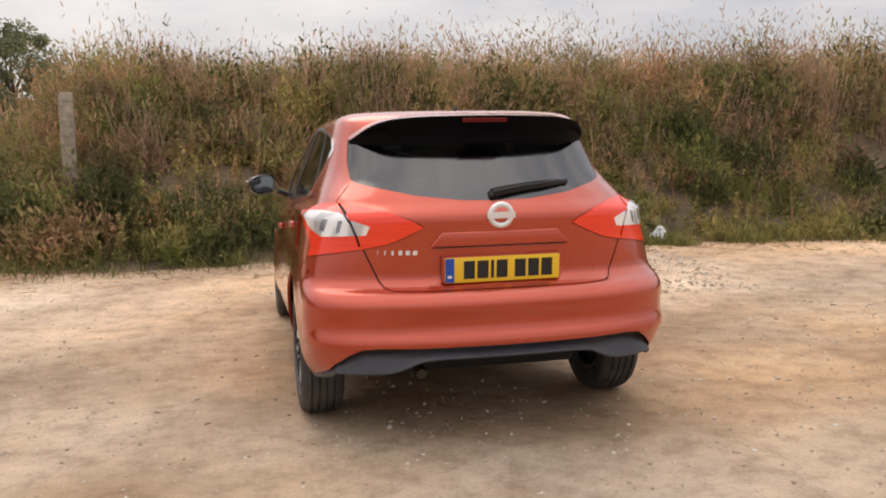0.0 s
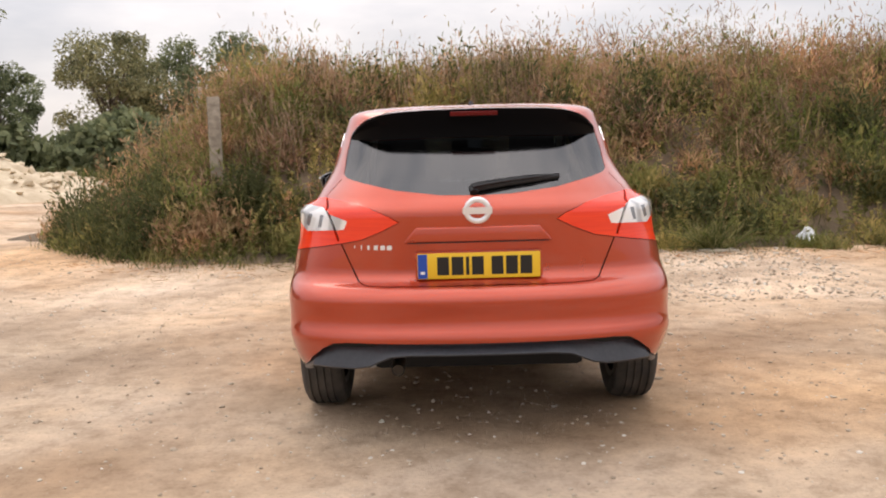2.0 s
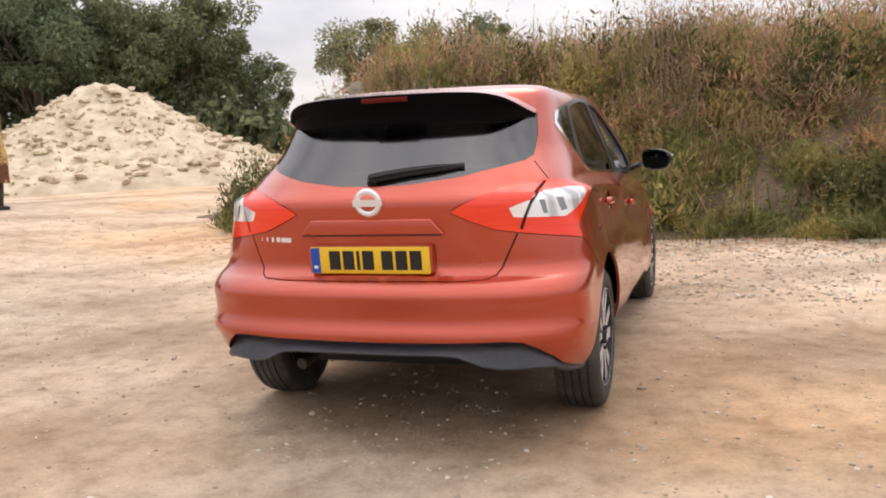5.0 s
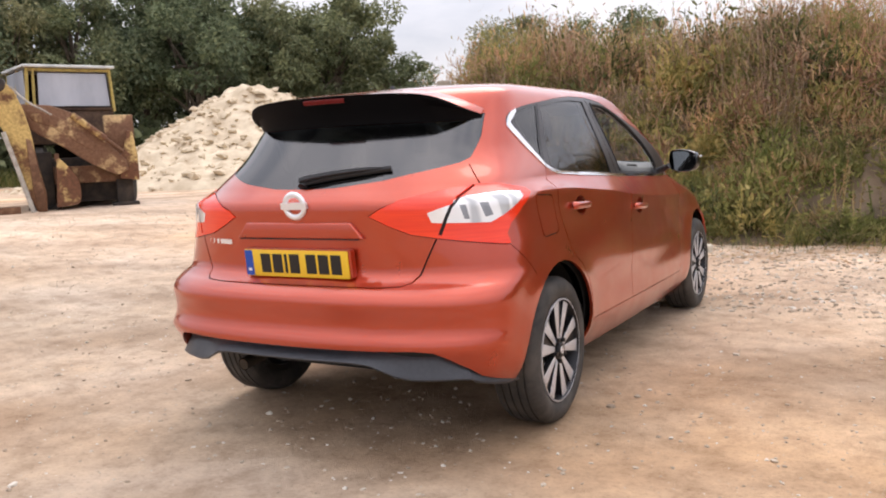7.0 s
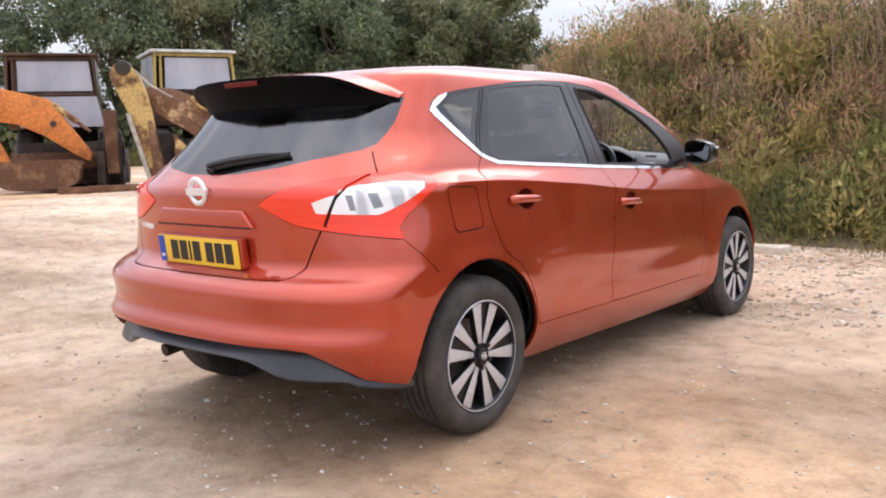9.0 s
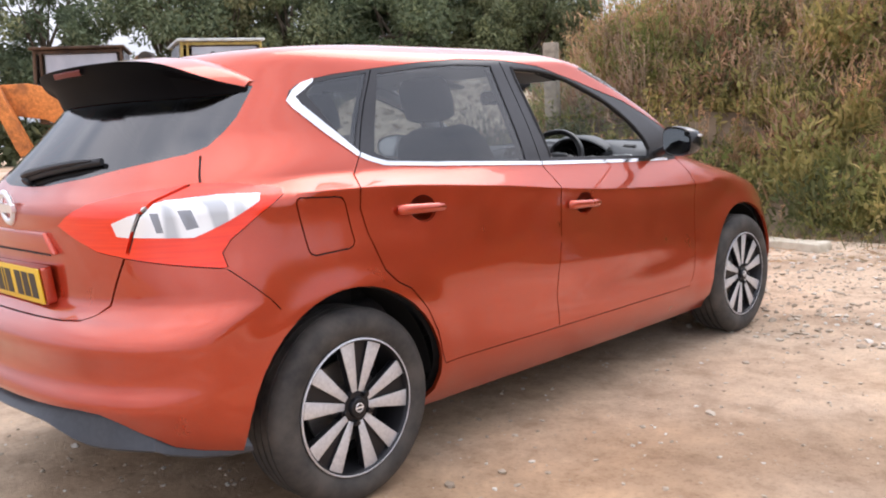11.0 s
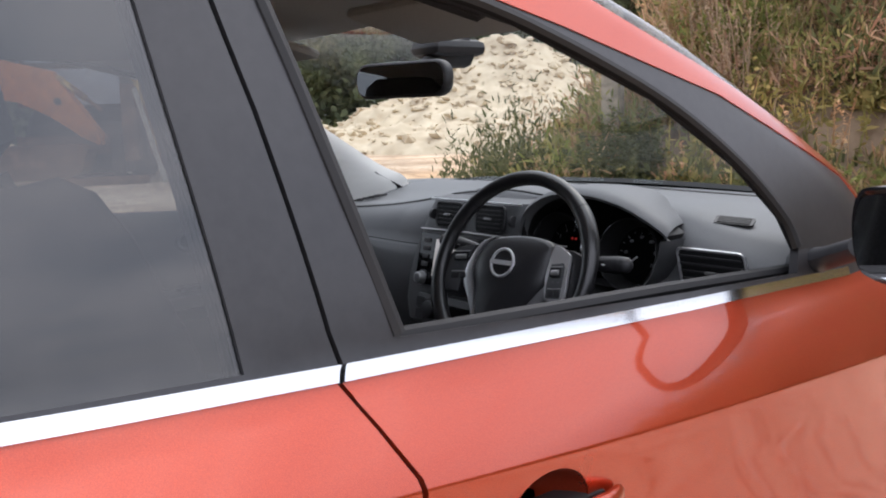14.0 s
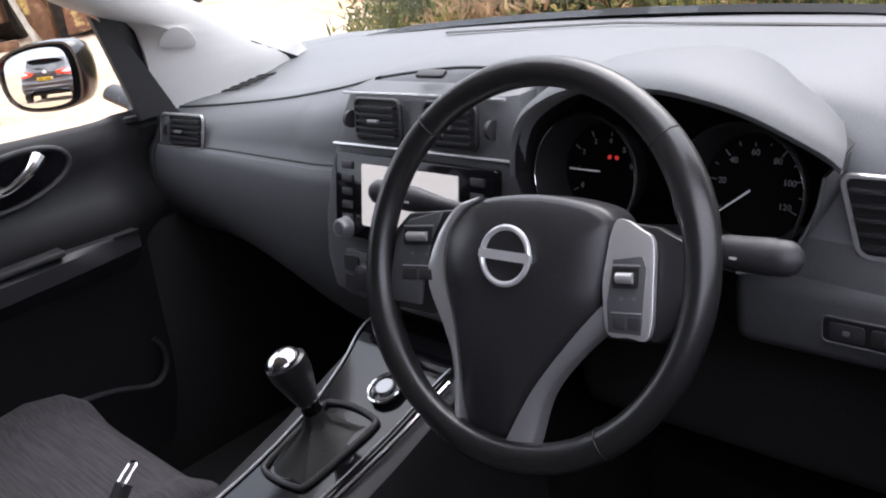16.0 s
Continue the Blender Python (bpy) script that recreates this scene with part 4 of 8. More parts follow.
# rubber seal round the driver's open window
seal_line = [(1.938, 1.041), (1.915, 1.16), (1.894, 1.29), (1.876, 1.396), (1.90, 1.403), (2.07, 1.393), (2.235, 1.356), (2.46, 1.263), (2.60, 1.166), (2.68, 1.08), (2.70, 1.03)]
part("window_seal", tube(spline([shell(u, height(v)) - [0.006, 0, 0] for u, v in (chart("s", y, z) for y, z in seal_line)], 70), 0.009, 8), SEAL, DOORS["right"][1], "black rubber window seal")
# ---- wheels ----
RUBBER = grain(material("dusty black rubber", (0.04, 0.04, 0.04), 0.8), (0.024, 0.023, 0.022), (0.075, 0.066, 0.057), 9, bumpy=0.1, distance=0.003)
ALLOY = grain(material("machined alloy", (0.66, 0.68, 0.72), 0.42, 0.6), (0.58, 0.60, 0.64), (0.72, 0.74, 0.78), 90, stretch=(1, 1, 0.2))
ALLOY_DARK = material("dark grey alloy", (0.022, 0.022, 0.025), 0.4, 0.5)
BRAKE = material("brake disc steel", (0.35, 0.33, 0.31), 0.4, 0.9)


def lathe(profile, n=72):
    a = np.linspace(0, 2 * np.pi, n, endpoint=False)
    pr = np.array(profile)
    return np.stack([np.stack([r * np.cos(a), r * np.sin(a), np.full(n, z)], -1) for r, z in pr])


tyre_profile = [(0.219, 0.085), (0.235, 0.098), (0.262, 0.104), (0.285, 0.100), (0.303, 0.090), (0.312, 0.078)]
for g0 in (0.055, 0.020, -0.015, -0.050):
    tyre_profile += [(0.317, g0 + 0.010), (0.318, g0 + 0.004), (0.310, g0 + 0.003), (0.310, g0 - 0.004), (0.318, g0 - 0.005)]
tyre_profile += [(0.312, -0.078), (0.300, -0.095), (0.262, -0.104), (0.219, -0.085)]


def make_wheel(name, turn):
    """A wheel about its z axis, which points outwards from the car."""
    hub = new(name)
    hub.parent = car
    part("tyre", grid_bm(lathe(tyre_profile, 96), close_v=True), RUBBER, hub, "dusty black tyre", sharp=40)
    rim = part("rim", grid_bm(lathe([(0.221, 0.090), (0.222, 0.096), (0.217, 0.098), (0.213, 0.094), (0.210, 0.080), (0.195, 0.04), (0.19, -0.08), (0.215, -0.088)], 80), close_v=True), ALLOY_DARK, hub, "dark grey rim")
    part("rim_edge", grid_bm(lathe([(0.2225, 0.0905), (0.2232, 0.0968), (0.2185, 0.0985), (0.2165, 0.0970)], 80), close_v=True), ALLOY, hub, "bright machined rim edge")
    for k in range(5):
        for sgn in (-1, 1):
            a0 = radians(72 * k + turn)
            root, tip = a0 + sgn * radians(13), a0 + sgn * radians(14.8)
            p0 = np.array([0.050 * math.cos(root), 0.050 * math.sin(root)])
            p1 = np.array([0.214 * math.cos(tip), 0.214 * math.sin(tip)])
            d = (p1 - p0) / np.linalg.norm(p1 - p0)
            nrm = np.array([-d[1], d[0]])
            ol = [p0 - nrm * 0.010, p1 - nrm * 0.026, p1 + nrm * 0.031, p0 + nrm * 0.012] if sgn > 0 else [p0 - nrm * 0.012, p1 - nrm * 0.031, p1 + nrm * 0.026, p0 + nrm * 0.010]
            bm = bmesh.new()
            up = [bm.verts.new((*q, z)) for q, z in zip(ol, (0.086, 0.089, 0.089, 0.086))]
            dn = [bm.verts.new((*(q * 1.0), z - 0.03)) for q, z in zip(ol, (0.086, 0.089, 0.089, 0.086))]
            bm.faces.new(up)
            sides = [bm.faces.new((up[i], dn[i], dn[(i + 1) % 4], up[(i + 1) % 4])) for i in range(4)]
            bm.faces.new(dn[::-1])
            bmesh.ops.recalc_face_normals(bm, faces=bm.faces)
            bm.faces.ensure_lookup_table()
            for f_ in bm.faces:
                f_.material_index = 0 if abs(f_.normal.z) > 0.9 and f_.calc_center_median().z > 0.08 else 1
            part("spoke", bm, [ALLOY, ALLOY_DARK], hub, bevel=0.0015, sharp=25)
        # dark web between the two blades
        w = [(r * math.cos(a0 + t), r * math.sin(a0 + t)) for r, t in ((0.06, -0.25), (0.212, -0.17), (0.212, 0.17), (0.06, 0.25))]
        part("spoke_web", slab(w, 0.02, Matrix.Translation((0, 0, 0.058))), ALLOY_DARK, hub)
    part("hub_face", join(cyl(0.060, 0.050, 0.028, 40), moved(cyl(0.034, 0.030, 0.014, 32), Matrix.Translation((0, 0, 0.03)))), ALLOY_DARK, hub, bevel=0.002, m=Matrix.Translation((0, 0, 0.056)))
    part("cap_mark", join(tube([(0.0135 * math.cos(a), 0.0135 * math.sin(a), 0) for a in np.linspace(0, 2 * math.pi, 24, endpoint=False)], 0.0022, 6, closed=True), moved(slab(rounded(0.034, 0.006, 0.001), 0.002), Matrix.Translation((0, 0, -0.001)))), BRIGHT, hub, "silver centre mark", m=Matrix.Translation((0, 0, 0.0995)))
    for k in range(5):
        a0 = radians(72 * k + 36 + turn)
        part("wheel_nut", join(cyl(0.0095, 0.0095, 0.016, 6), moved(cyl(0.013, 0.013, 0.003, 16), Matrix.Translation((0, 0, -0.001)))), ALLOY_DARK, hub, m=Matrix.Translation((0.050 * math.cos(a0), 0.050 * math.sin(a0), 0.083)))
    part("brake_disc", join(cyl(0.14, 0.14, 0.012, 48), moved(cyl(0.07, 0.07, 0.04, 32), Matrix.Translation((0, 0, 0)))), BRAKE, hub, "grey steel brake disc", m=Matrix.Translation((0, 0, 0.0)))
    part("hub_backing", cyl(0.19, 0.19, 0.01, 40), DARK, hub, m=Matrix.Translation((0, 0, -0.03)))
    return hub


X_WHEEL = 0.755
wheel = make_wheel("wheel", 81)
for k, (sx, axle, turn) in enumerate(((1, REAR_AXLE + 0.01, 0), (1, FRONT_AXLE + 0.01, 20), (-1, REAR_AXLE + 0.01, 33), (-1, FRONT_AXLE + 0.01, 50))):
    m = pose(sx * X_WHEEL, axle, HUB_Z + 0.003, 0, 90 * sx, 0) @ pose(0, 0, 0, 0, 0, 90 if sx > 0 else -90) @ pose(0, 0, 0, 0, 0, turn)
    if k == 0:
        wheel.matrix_basis = m
    else:
        copy_thing(wheel, m)

# ---- cabin ----
SOFT = grain(material("soft dark grey dash plastic", (0.145, 0.15, 0.156), 0.52, spec=0.3), (0.132, 0.136, 0.142), (0.156, 0.160, 0.167), 700, bumpy=0.06, distance=0.001, detail=2)
SOFT_MID = grain(material("dark grey cabin plastic", (0.075, 0.077, 0.082), 0.45), (0.066, 0.068, 0.072), (0.085, 0.087, 0.092), 700, bumpy=0.05, distance=0.001, detail=2)
SOFT_DARK = grain(material("black cabin plastic", (0.024, 0.0235, 0.026), 0.5), (0.020, 0.0195, 0.022), (0.030, 0.0295, 0.032), 600, bumpy=0.05, distance=0.001, detail=2)
PIANO = material("piano black trim", (0.005, 0.005, 0.006), 0.08, 0, 0.0, spec=0.4)
SILVER = material("satin silver trim", (0.72, 0.72, 0.73), 0.28, 0.7)
GAITER = grain(material("matt black gaiter leather", (0.009, 0.009, 0.009), 0.6), (0.006, 0.006, 0.006), (0.012, 0.012, 0.012), 300, bumpy=0.1, distance=0.001)
SILVER_DARK = material("dark satin silver trim", (0.36, 0.36, 0.37), 0.35, 0.6)
LEATHER = grain(material("black steering wheel leather", (0.018, 0.018, 0.019), 0.29, spec=0.75), (0.011, 0.011, 0.012), (0.019, 0.019, 0.020), 500, bumpy=0.08, distance=0.001)
PAD = grain(material("black wheel pad", (0.026, 0.026, 0.028), 0.33), (0.022, 0.022, 0.024), (0.030, 0.030, 0.033), 600, bumpy=0.05, distance=0.001, detail=2)
CLOTH = grain(material("dark grey woven seat cloth", (0.035, 0.035, 0.038), 0.95), (0.026, 0.025, 0.029), (0.050, 0.047, 0.053), 420, low=0.36, high=0.64, bumpy=0.2, distance=0.001, stretch=(0.03, 1, 0.3), detail=2)
CLOTH_SIDE = grain(material("black seat side cloth", (0.022, 0.022, 0.024), 0.9), (0.018, 0.018, 0.02), (0.03, 0.03, 0.033), 120)
CARD = grain(material("black door plastic", (0.013, 0.0128, 0.014), 0.55, spec=0.3), (0.011, 0.0108, 0.012), (0.016, 0.0158, 0.017), 600, bumpy=0.05, distance=0.001, detail=2)
CARPET = grain(material("black carpet", (0.012, 0.012, 0.012), 1.0), (0.008, 0.008, 0.008), (0.018, 0.018, 0.018), 300)
SCREEN = material("lit pale screen", (0.65, 0.62, 0.57), 0.25, 0, 0.6, Emission_Color=(1.0, 0.97, 0.92, 1), Emission_Strength=0.12)
SPEAKER = grain(material("grey speaker mesh", (0.52, 0.51, 0.49), 0.8), (0.60, 0.59, 0.57), (0.68, 0.67, 0.645), 500)
PRINT = material("pale print", (0.62, 0.62, 0.62), 0.6)
GAUGE_BLACK = material("matt black dial face", (0.003, 0.003, 0.003), 0.9, spec=0.1)
GAUGE_LIT = material("pale gauge print", (0.22, 0.225, 0.24), 0.6, Emission_Color=(0.8, 0.85, 0.9, 1), Emission_Strength=0.003)
NEEDLE = material("white needle paint", (0.7, 0.7, 0.7), 0.5, Emission_Color=(0.9, 0.95, 1.0, 1), Emission_Strength=0.03)
REDLIGHT = material("red warning light", (0.4, 0.03, 0.02), 0.4)
_b = REDLIGHT.node_tree.nodes["Principled BSDF"]
_b.inputs["Emission Color"].default_value, _b.inputs["Emission Strength"].default_value = (1, 0.06, 0.05, 1), 0.12

part("floor_carpet", join(box(-0.70, 0.70, 0.9, 3.2, 0.27, 0.30), box(-0.13, 0.13, 1.2, 3.1, 0.30, 0.44)), CARPET, car, "black cabin carpet", bevel=0.02)
part("bulkhead", box(-0.70, 0.70, 3.10, 3.16, 0.26, 0.96), CARPET, car, "black bulkhead")
part("footwell_end", box(-0.78, 0.78, 3.09, 3.098, 0.26, 0.78), CARPET, car, "black footwell end")
for sx in (-1, 1):
    part("kick_panel", box(sx * 0.735 - 0.012, sx * 0.735 + 0.012, 1.95, 3.10, 0.26, 0.80), CARPET, car, "black footwell side panel", bevel=0.005)
part("boot_floor", box(-0.55, 0.55, 0.18, 1.0, 0.55, 0.58), CARPET, car, "black boot floor")
part("parcel_shelf", box(-0.56, 0.56, 0.36, 0.86, 0.98, 1.0), CARPET, car, "black parcel shelf", bevel=0.008)

# dashboard: one skin from door to door
dash_top = curve([-0.72, -0.57, -0.40, -0.24, -0.10, 0.05, 0.20, 0.30, 0.40, 0.50, 0.56, 0.62, 0.72], [0.995, 1.006, 1.022, 1.044, 1.068, 1.080, 1.070, 1.066, 1.066, 1.058, 1.040, 1.028, 1.015])
dash_face = curve([-0.72, -0.5, -0.25, -0.1, 0.1, 0.25, 0.5, 0.72], [2.74, 2.745, 2.74, 2.76, 2.76, 2.78, 2.755, 2.74])
xs = np.linspace(-0.748, 0.715, 93)
rows = []
for x in xs:
    zt, yf = float(dash_top(x)), float(dash_face(x))
    bow = 0.10 * (x / 0.72) ** 2
    prof = [(3.34 - bow, 1.045), (3.20 - bow * 0.8, 1.050), (3.05 - bow * 0.4, (zt + 1.05) / 2 + 0.004), (2.92, zt + 0.006), (2.84, zt + 0.004), (2.805, zt), (2.792, zt - 0.006), (2.786, zt - 0.010),
            (yf + 0.02, zt - 0.022), (yf - 0.005, zt - 0.045), (yf - 0.010, 0.965), (yf - 0.012, 0.945), (yf - 0.022, 0.936), (yf - 0.030, 0.925), (yf - 0.038, 0.895), (yf - 0.036, 0.865), (yf - 0.022, 0.835), (yf + 0.02, 0.80), (yf + 0.10, 0.765), (yf + 0.25, 0.74)]
    if x < -0.28:
        prof[8:12] = [(yf + dy_, zt - 0.022 + (0.945 - zt + 0.022) * k_) for dy_, k_ in ((0.010, 0.0), (-0.001, 0.33), (-0.007, 0.67), (-0.012, 1.0))]
    if 0.235 < x < 0.47:
        prof[8:12] = [(p_ + 0.06, q_) for p_, q_ in prof[8:12]]
    if x < -0.1:
        drop_ = 1.30 + 0.75 * float(smooth(-0.66, -0.20, x))
        prof[-7:] = [(p_, 0.936 - (0.936 - q_) * drop_) for p_, q_ in prof[-7:]]
    if x > 0.17:
        prof[-7:] = [(yf - 0.040, 0.915), (yf - 0.045, 0.900), (yf - 0.035, 0.888), (yf - 0.01, 0.884), (yf + 0.05, 0.886), (yf + 0.12, 0.89), (yf + 0.25, 0.90)]
    rows.append([(x, *p) for p in prof])
dash_bm = grid_bm(np.array(rows))
for f_ in dash_bm.faces:
    f_.material_index = int(f_.calc_center_median().z < 0.938)
dash = part("dashboard", dash_bm, [SOFT, SOFT_MID], car, "dark grey moulded dashboard", sharp=50)
part("door_gap", tube(np.array([(-0.728, p[1] - 0.002, p[2]) for p in rows[0][7:17]]), 0.006, 8), SEAL, dash)
seam = np.array([(x, 2.796, float(dash_top(x)) - 0.0035) for x in np.linspace(-0.74, 0.16, 50)])
part("dash_seam", tube(seam, 0.0022, 6), SEAL, dash)
seam = np.array([(x, float(dash_face(x)) - 0.015, 0.9415) for x in np.linspace(-0.73, -0.17, 40)])
part("glovebox_seam", tube(seam, 0.002, 6), SEAL, dash)
part("glovebox_seam", tube([(-0.60, float(dash_face(-0.6)) - 0.037, 0.862), (-0.59, float(dash_face(-0.6)) - 0.012, 0.825), (-0.40, float(dash_face(-0.4)) - 0.015, 0.826), (-0.22, float(dash_face(-0.2)) - 0.012, 0.822)], 0.002, 6), SEAL, dash)
part("demister_slot", tube([(-0.35, 3.16, 1.054), (0.0, 3.20, 1.056), (0.45, 3.14, 1.054)], 0.006, 6, flatten=0.3), SEAL, dash)


def vent(name, w, h, m, slats=5, tilt=0.0, trim=SILVER, lean=0.0, wheel=False):
    """An air vent: a recessed box with slats, a knob and a bright rim; x across, y up, z out."""
    sk = Matrix.Identity(4)
    sk[0][1] = lean
    box_ = part(name, slab(rounded(w, h, 0.010), 0.004), SEAL, car, "black air vent", m=m @ sk)
    ring = [(x, y, 0.005) for x, y in rounded(w, h, 0.010)]
    part("vent_rim", tube(ring, 0.0026, 6, closed=True), trim, box_, "silver rim", m=m @ sk)
    x0 = -w / 2 + 0.006
    if wheel:
        x0 += 0.030
        part("vent_cheek", box(-w / 2 + 0.004, x0 - 0.003, -h / 2 + 0.004, h / 2 - 0.004, 0.003, 0.009), SOFT_MID, box_, bevel=0.001, m=m @ sk)
        part("vent_wheel", moved(cyl(0.011, 0.011, 0.005, 20), pose(-w / 2 + 0.019, 0, 0.004, 0, 90, 0)), SOFT_DARK, box_, m=m @ sk)
    for k in range(slats):
        y = (k + 0.5) / slats * (h - 0.010) - (h - 0.010) / 2
        part("slat", box(x0, w / 2 - 0.006, y - 0.0022, y + 0.0010, 0.003, 0.012), SOFT_DARK, box_, m=m @ sk)
    part("vent_knob", box(-0.010, 0.010, -0.0025, 0.0025, 0.010, 0.016), SILVER_DARK, box_, "silver slider", bevel=0.001, m=m @ sk)
    return box_


vent("side_vent", 0.138, 0.060, pose(-0.628, float(dash_face(-0.62)) - 0.010, 0.968, 90, 0, 0) @ pose(0, 0, 0, -8, 2, 0), 5, lean=0.25, wheel=True)
vent("side_vent", 0.128, 0.074, pose(0.604, float(dash_face(0.6)) - 0.017, 0.966, 90, 0, 0) @ pose(0, 0, 0, -3, 1, 0), 5, lean=-0.25)
demist_m = pose(0.579, 2.830, 1.040, 14, 4, 20)
part("demist_vent", slab(rounded(0.068, 0.036, 0.006), 0.004), SOFT_DARK, dash, "black demister vent", m=demist_m)
for k in range(4):
    part("demist_slot", slab(rounded(0.056, 0.0052, 0.001, 2), 0.002), SEAL, dash, m=demist_m @ Matrix.Translation((0, -0.0115 + 0.0076 * k, 0.0035)))
for k in range(5):
    part("demist_vent", slab([(0, 0), (0.036, 0.0), (0.040, 0.009), (0.004, 0.009)], 0.003), SEAL, dash, m=pose(-0.672, 2.852 + 0.021 * k, 1.0065 + 0.0022 * k, 6, -2, 40))

# centre stack
st_rows = []
for z, hw, y in ((1.062, 0.138, 2.775), (1.055, 0.153, 2.742), (1.03, 0.160, 2.730), (0.99, 0.176, 2.722), (0.94, 0.196, 2.712), (0.88, 0.208, 2.698), (0.82, 0.206, 2.684), (0.775, 0.190, 2.676), (0.755, 0.155, 2.69), (0.745, 0.11, 2.74)):
    st_rows.append([(-hw, y + 0.09, z), (-hw, y + 0.012, z), (-hw + 0.012, y, z)] + [(x, y - 0.004, z) for x in np.linspace(-hw + 0.03, hw - 0.03, 5)] + [(hw - 0.012, y, z), (hw, y + 0.012, z), (hw, y + 0.09, z)])
stack = part("centre_console", grid_bm(np.array(st_rows)), SOFT_MID, car, "dark grey centre console stack", sharp=40)
for sx in (-1, 1):
    vent("centre_vent", 0.088, 0.056, pose(sx * 0.067, 2.722, 1.021, 90 - 8, 0, 0), 5, trim=SOFT_DARK)
    part("vent_wheel", moved(cyl(0.012, 0.012, 0.006, 20), pose(0, 0, 0, 0, 90, 0)), SOFT_DARK, stack, m=pose(sx * 0.130, 2.720, 1.02, 90 - 8, 0, 0))
part("silver_line", tube([(-0.148, 2.733, 1.054), (0, 2.728, 1.056), (0.148, 2.733, 1.054)], 0.0018, 6), SILVER, stack, "silver trim line")
part("silver_line", tube([(-0.170, 2.716, 0.984), (0, 2.711, 0.987), (0.170, 2.716, 0.984)], 0.0022, 6), SILVER, stack, "silver trim line")
part("stack_button", slab(rounded(0.05, 0.014, 0.004), 0.006), SOFT_DARK, stack, bevel=0.002, m=pose(0, 2.765, 1.072, 25, 0, 0))
rad_m = pose(0, 2.698, 0.918, 90 - 13, 0, 0)
radio = part("radio", slab(rounded(0.300, 0.118, 0.006), 0.012), PIANO, car, "black radio with a pale screen", bevel=0.002, m=rad_m)
part("screen", slab(rounded(0.180, 0.085, 0.003), 0.002), SCREEN, radio, "pale lit screen", m=rad_m @ Matrix.Translation((0.0, 0.004, 0.0125)))
for sx in (-1, 1):
    for k in range(5):
        part("radio_button", slab(rounded(0.023, 0.0105, 0.002), 0.002), SOFT_DARK, radio, bevel=0.001, m=rad_m @ Matrix.Translation((sx * 0.122, 0.042 - 0.0185 * k, 0.0122)))
    part("radio_knob", join(cyl(0.0145, 0.0125, 0.016, 24), moved(cyl(0.016, 0.016, 0.003, 24), Matrix.Translation((0, 0, 0)))), SILVER_DARK if sx < 0 else SOFT_MID, radio, "silver-rimmed volume knob", bevel=0.001, m=rad_m @ Matrix.Translation((sx * 0.124, -0.046, 0.0125)))
    part("knob_face", cyl(0.0095, 0.0090, 0.001, 20), SOFT_MID, radio, "dark knob face", m=rad_m @ Matrix.Translation((sx * 0.124, -0.046, 0.0284)))
ac_m = pose(0, 2.678, 0.806, 90 - 10, 0, 0)
ac = part("heater_panel", slab(rounded(0.28, 0.068, 0.008), 0.010), SOFT_MID, car, "dark heater control panel", bevel=0.002, m=ac_m)
for sx in (-1, 1):
    part("heater_knob", cyl(0.022, 0.020, 0.016, 28), SOFT_DARK, ac, bevel=0.002, m=ac_m @ Matrix.Translation((sx * 0.085, 0, 0.010)))
    for k in (-1, 1):
        part("heater_button", slab(rounded(0.03, 0.022, 0.003), 0.003), SOFT_DARK, ac, m=ac_m @ Matrix.Translation((sx * 0.128 - sx * 0.005, 0.014 * k, 0.010)))
part("heater_display", slab(rounded(0.09, 0.036, 0.003), 0.002), PIANO, ac, m=ac_m @ Matrix.Translation((0, 0, 0.0105)))

# floor console with gear lever
con = []
for y, z, hw in ((2.74, 0.735, 0.115), (2.62, 0.712, 0.112), (2.50, 0.672, 0.108), (2.38, 0.640, 0.104), (2.22, 0.620, 0.100), (2.0, 0.615, 0.098), (1.75, 0.62, 0.095)):
    con.append([(-hw - 0.02, y, 0.36), (-hw - 0.008, y, z - 0.05), (-hw, y, z - 0.008), (-hw + 0.012, y, z), (0, y, z + 0.002), (hw - 0.012, y, z), (hw, y, z - 0.008), (hw + 0.008, y, z - 0.05), (hw + 0.02, y, 0.36)])
console = part("floor_console", grid_bm(np.array(con)), SOFT_DARK, car, "black floor console", sharp=40)
panel_z = curve([2.2, 2.38, 2.50, 2.62, 2.74], [0.625, 0.645, 0.677, 0.717, 0.742])
lay = lambda q, h: np.array([(x, y, float(panel_z(y)) + h) for x, y in q])
left = spline([(-0.058, 2.27), (-0.064, 2.38), (-0.066, 2.50), (-0.082, 2.59), (-0.108, 2.65), (-0.112, 2.70)], 20)
right = spline([(0.050, 2.27), (0.066, 2.38), (0.080, 2.50), (0.086, 2.56), (0.090, 2.62), (0.092, 2.70)], 20)
pan = np.array([[(*(l_ + (r_ - l_) * k), 0) for k in (0, 0.25, 0.5, 0.75, 1)] for l_, r_ in zip(left, right)])
pan[..., 2] = panel_z(pan[..., 1]) + 0.003
part("console_panel", grid_bm(pan), PIANO, console, "piano black panel")
part("console_trim", tube(lay(left, 0.005), 0.0020, 6), SILVER_DARK, console, "silver edge trim")
part("console_trim", tube(lay(right[:16] + [0.010, 0], 0.003), 0.0034, 8), CHROME, console, "chrome edge trim")
part("console_trim", tube(lay(right[:17] - [0.006, 0], 0.005), 0.0012, 6), SILVER_DARK, console, "thin bright line")
gear = new("gear_lever")
gear.parent = car
ring = spline([(-0.050, 2.520), (-0.040, 2.531), (0.0, 2.537), (0.042, 2.533), (0.050, 2.520), (0.042, 2.470), (0.033, 2.424), (0.022, 2.415), (-0.010, 2.411), (-0.040, 2.413), (-0.050, 2.424), (-0.051, 2.470)], 48, closed=True)
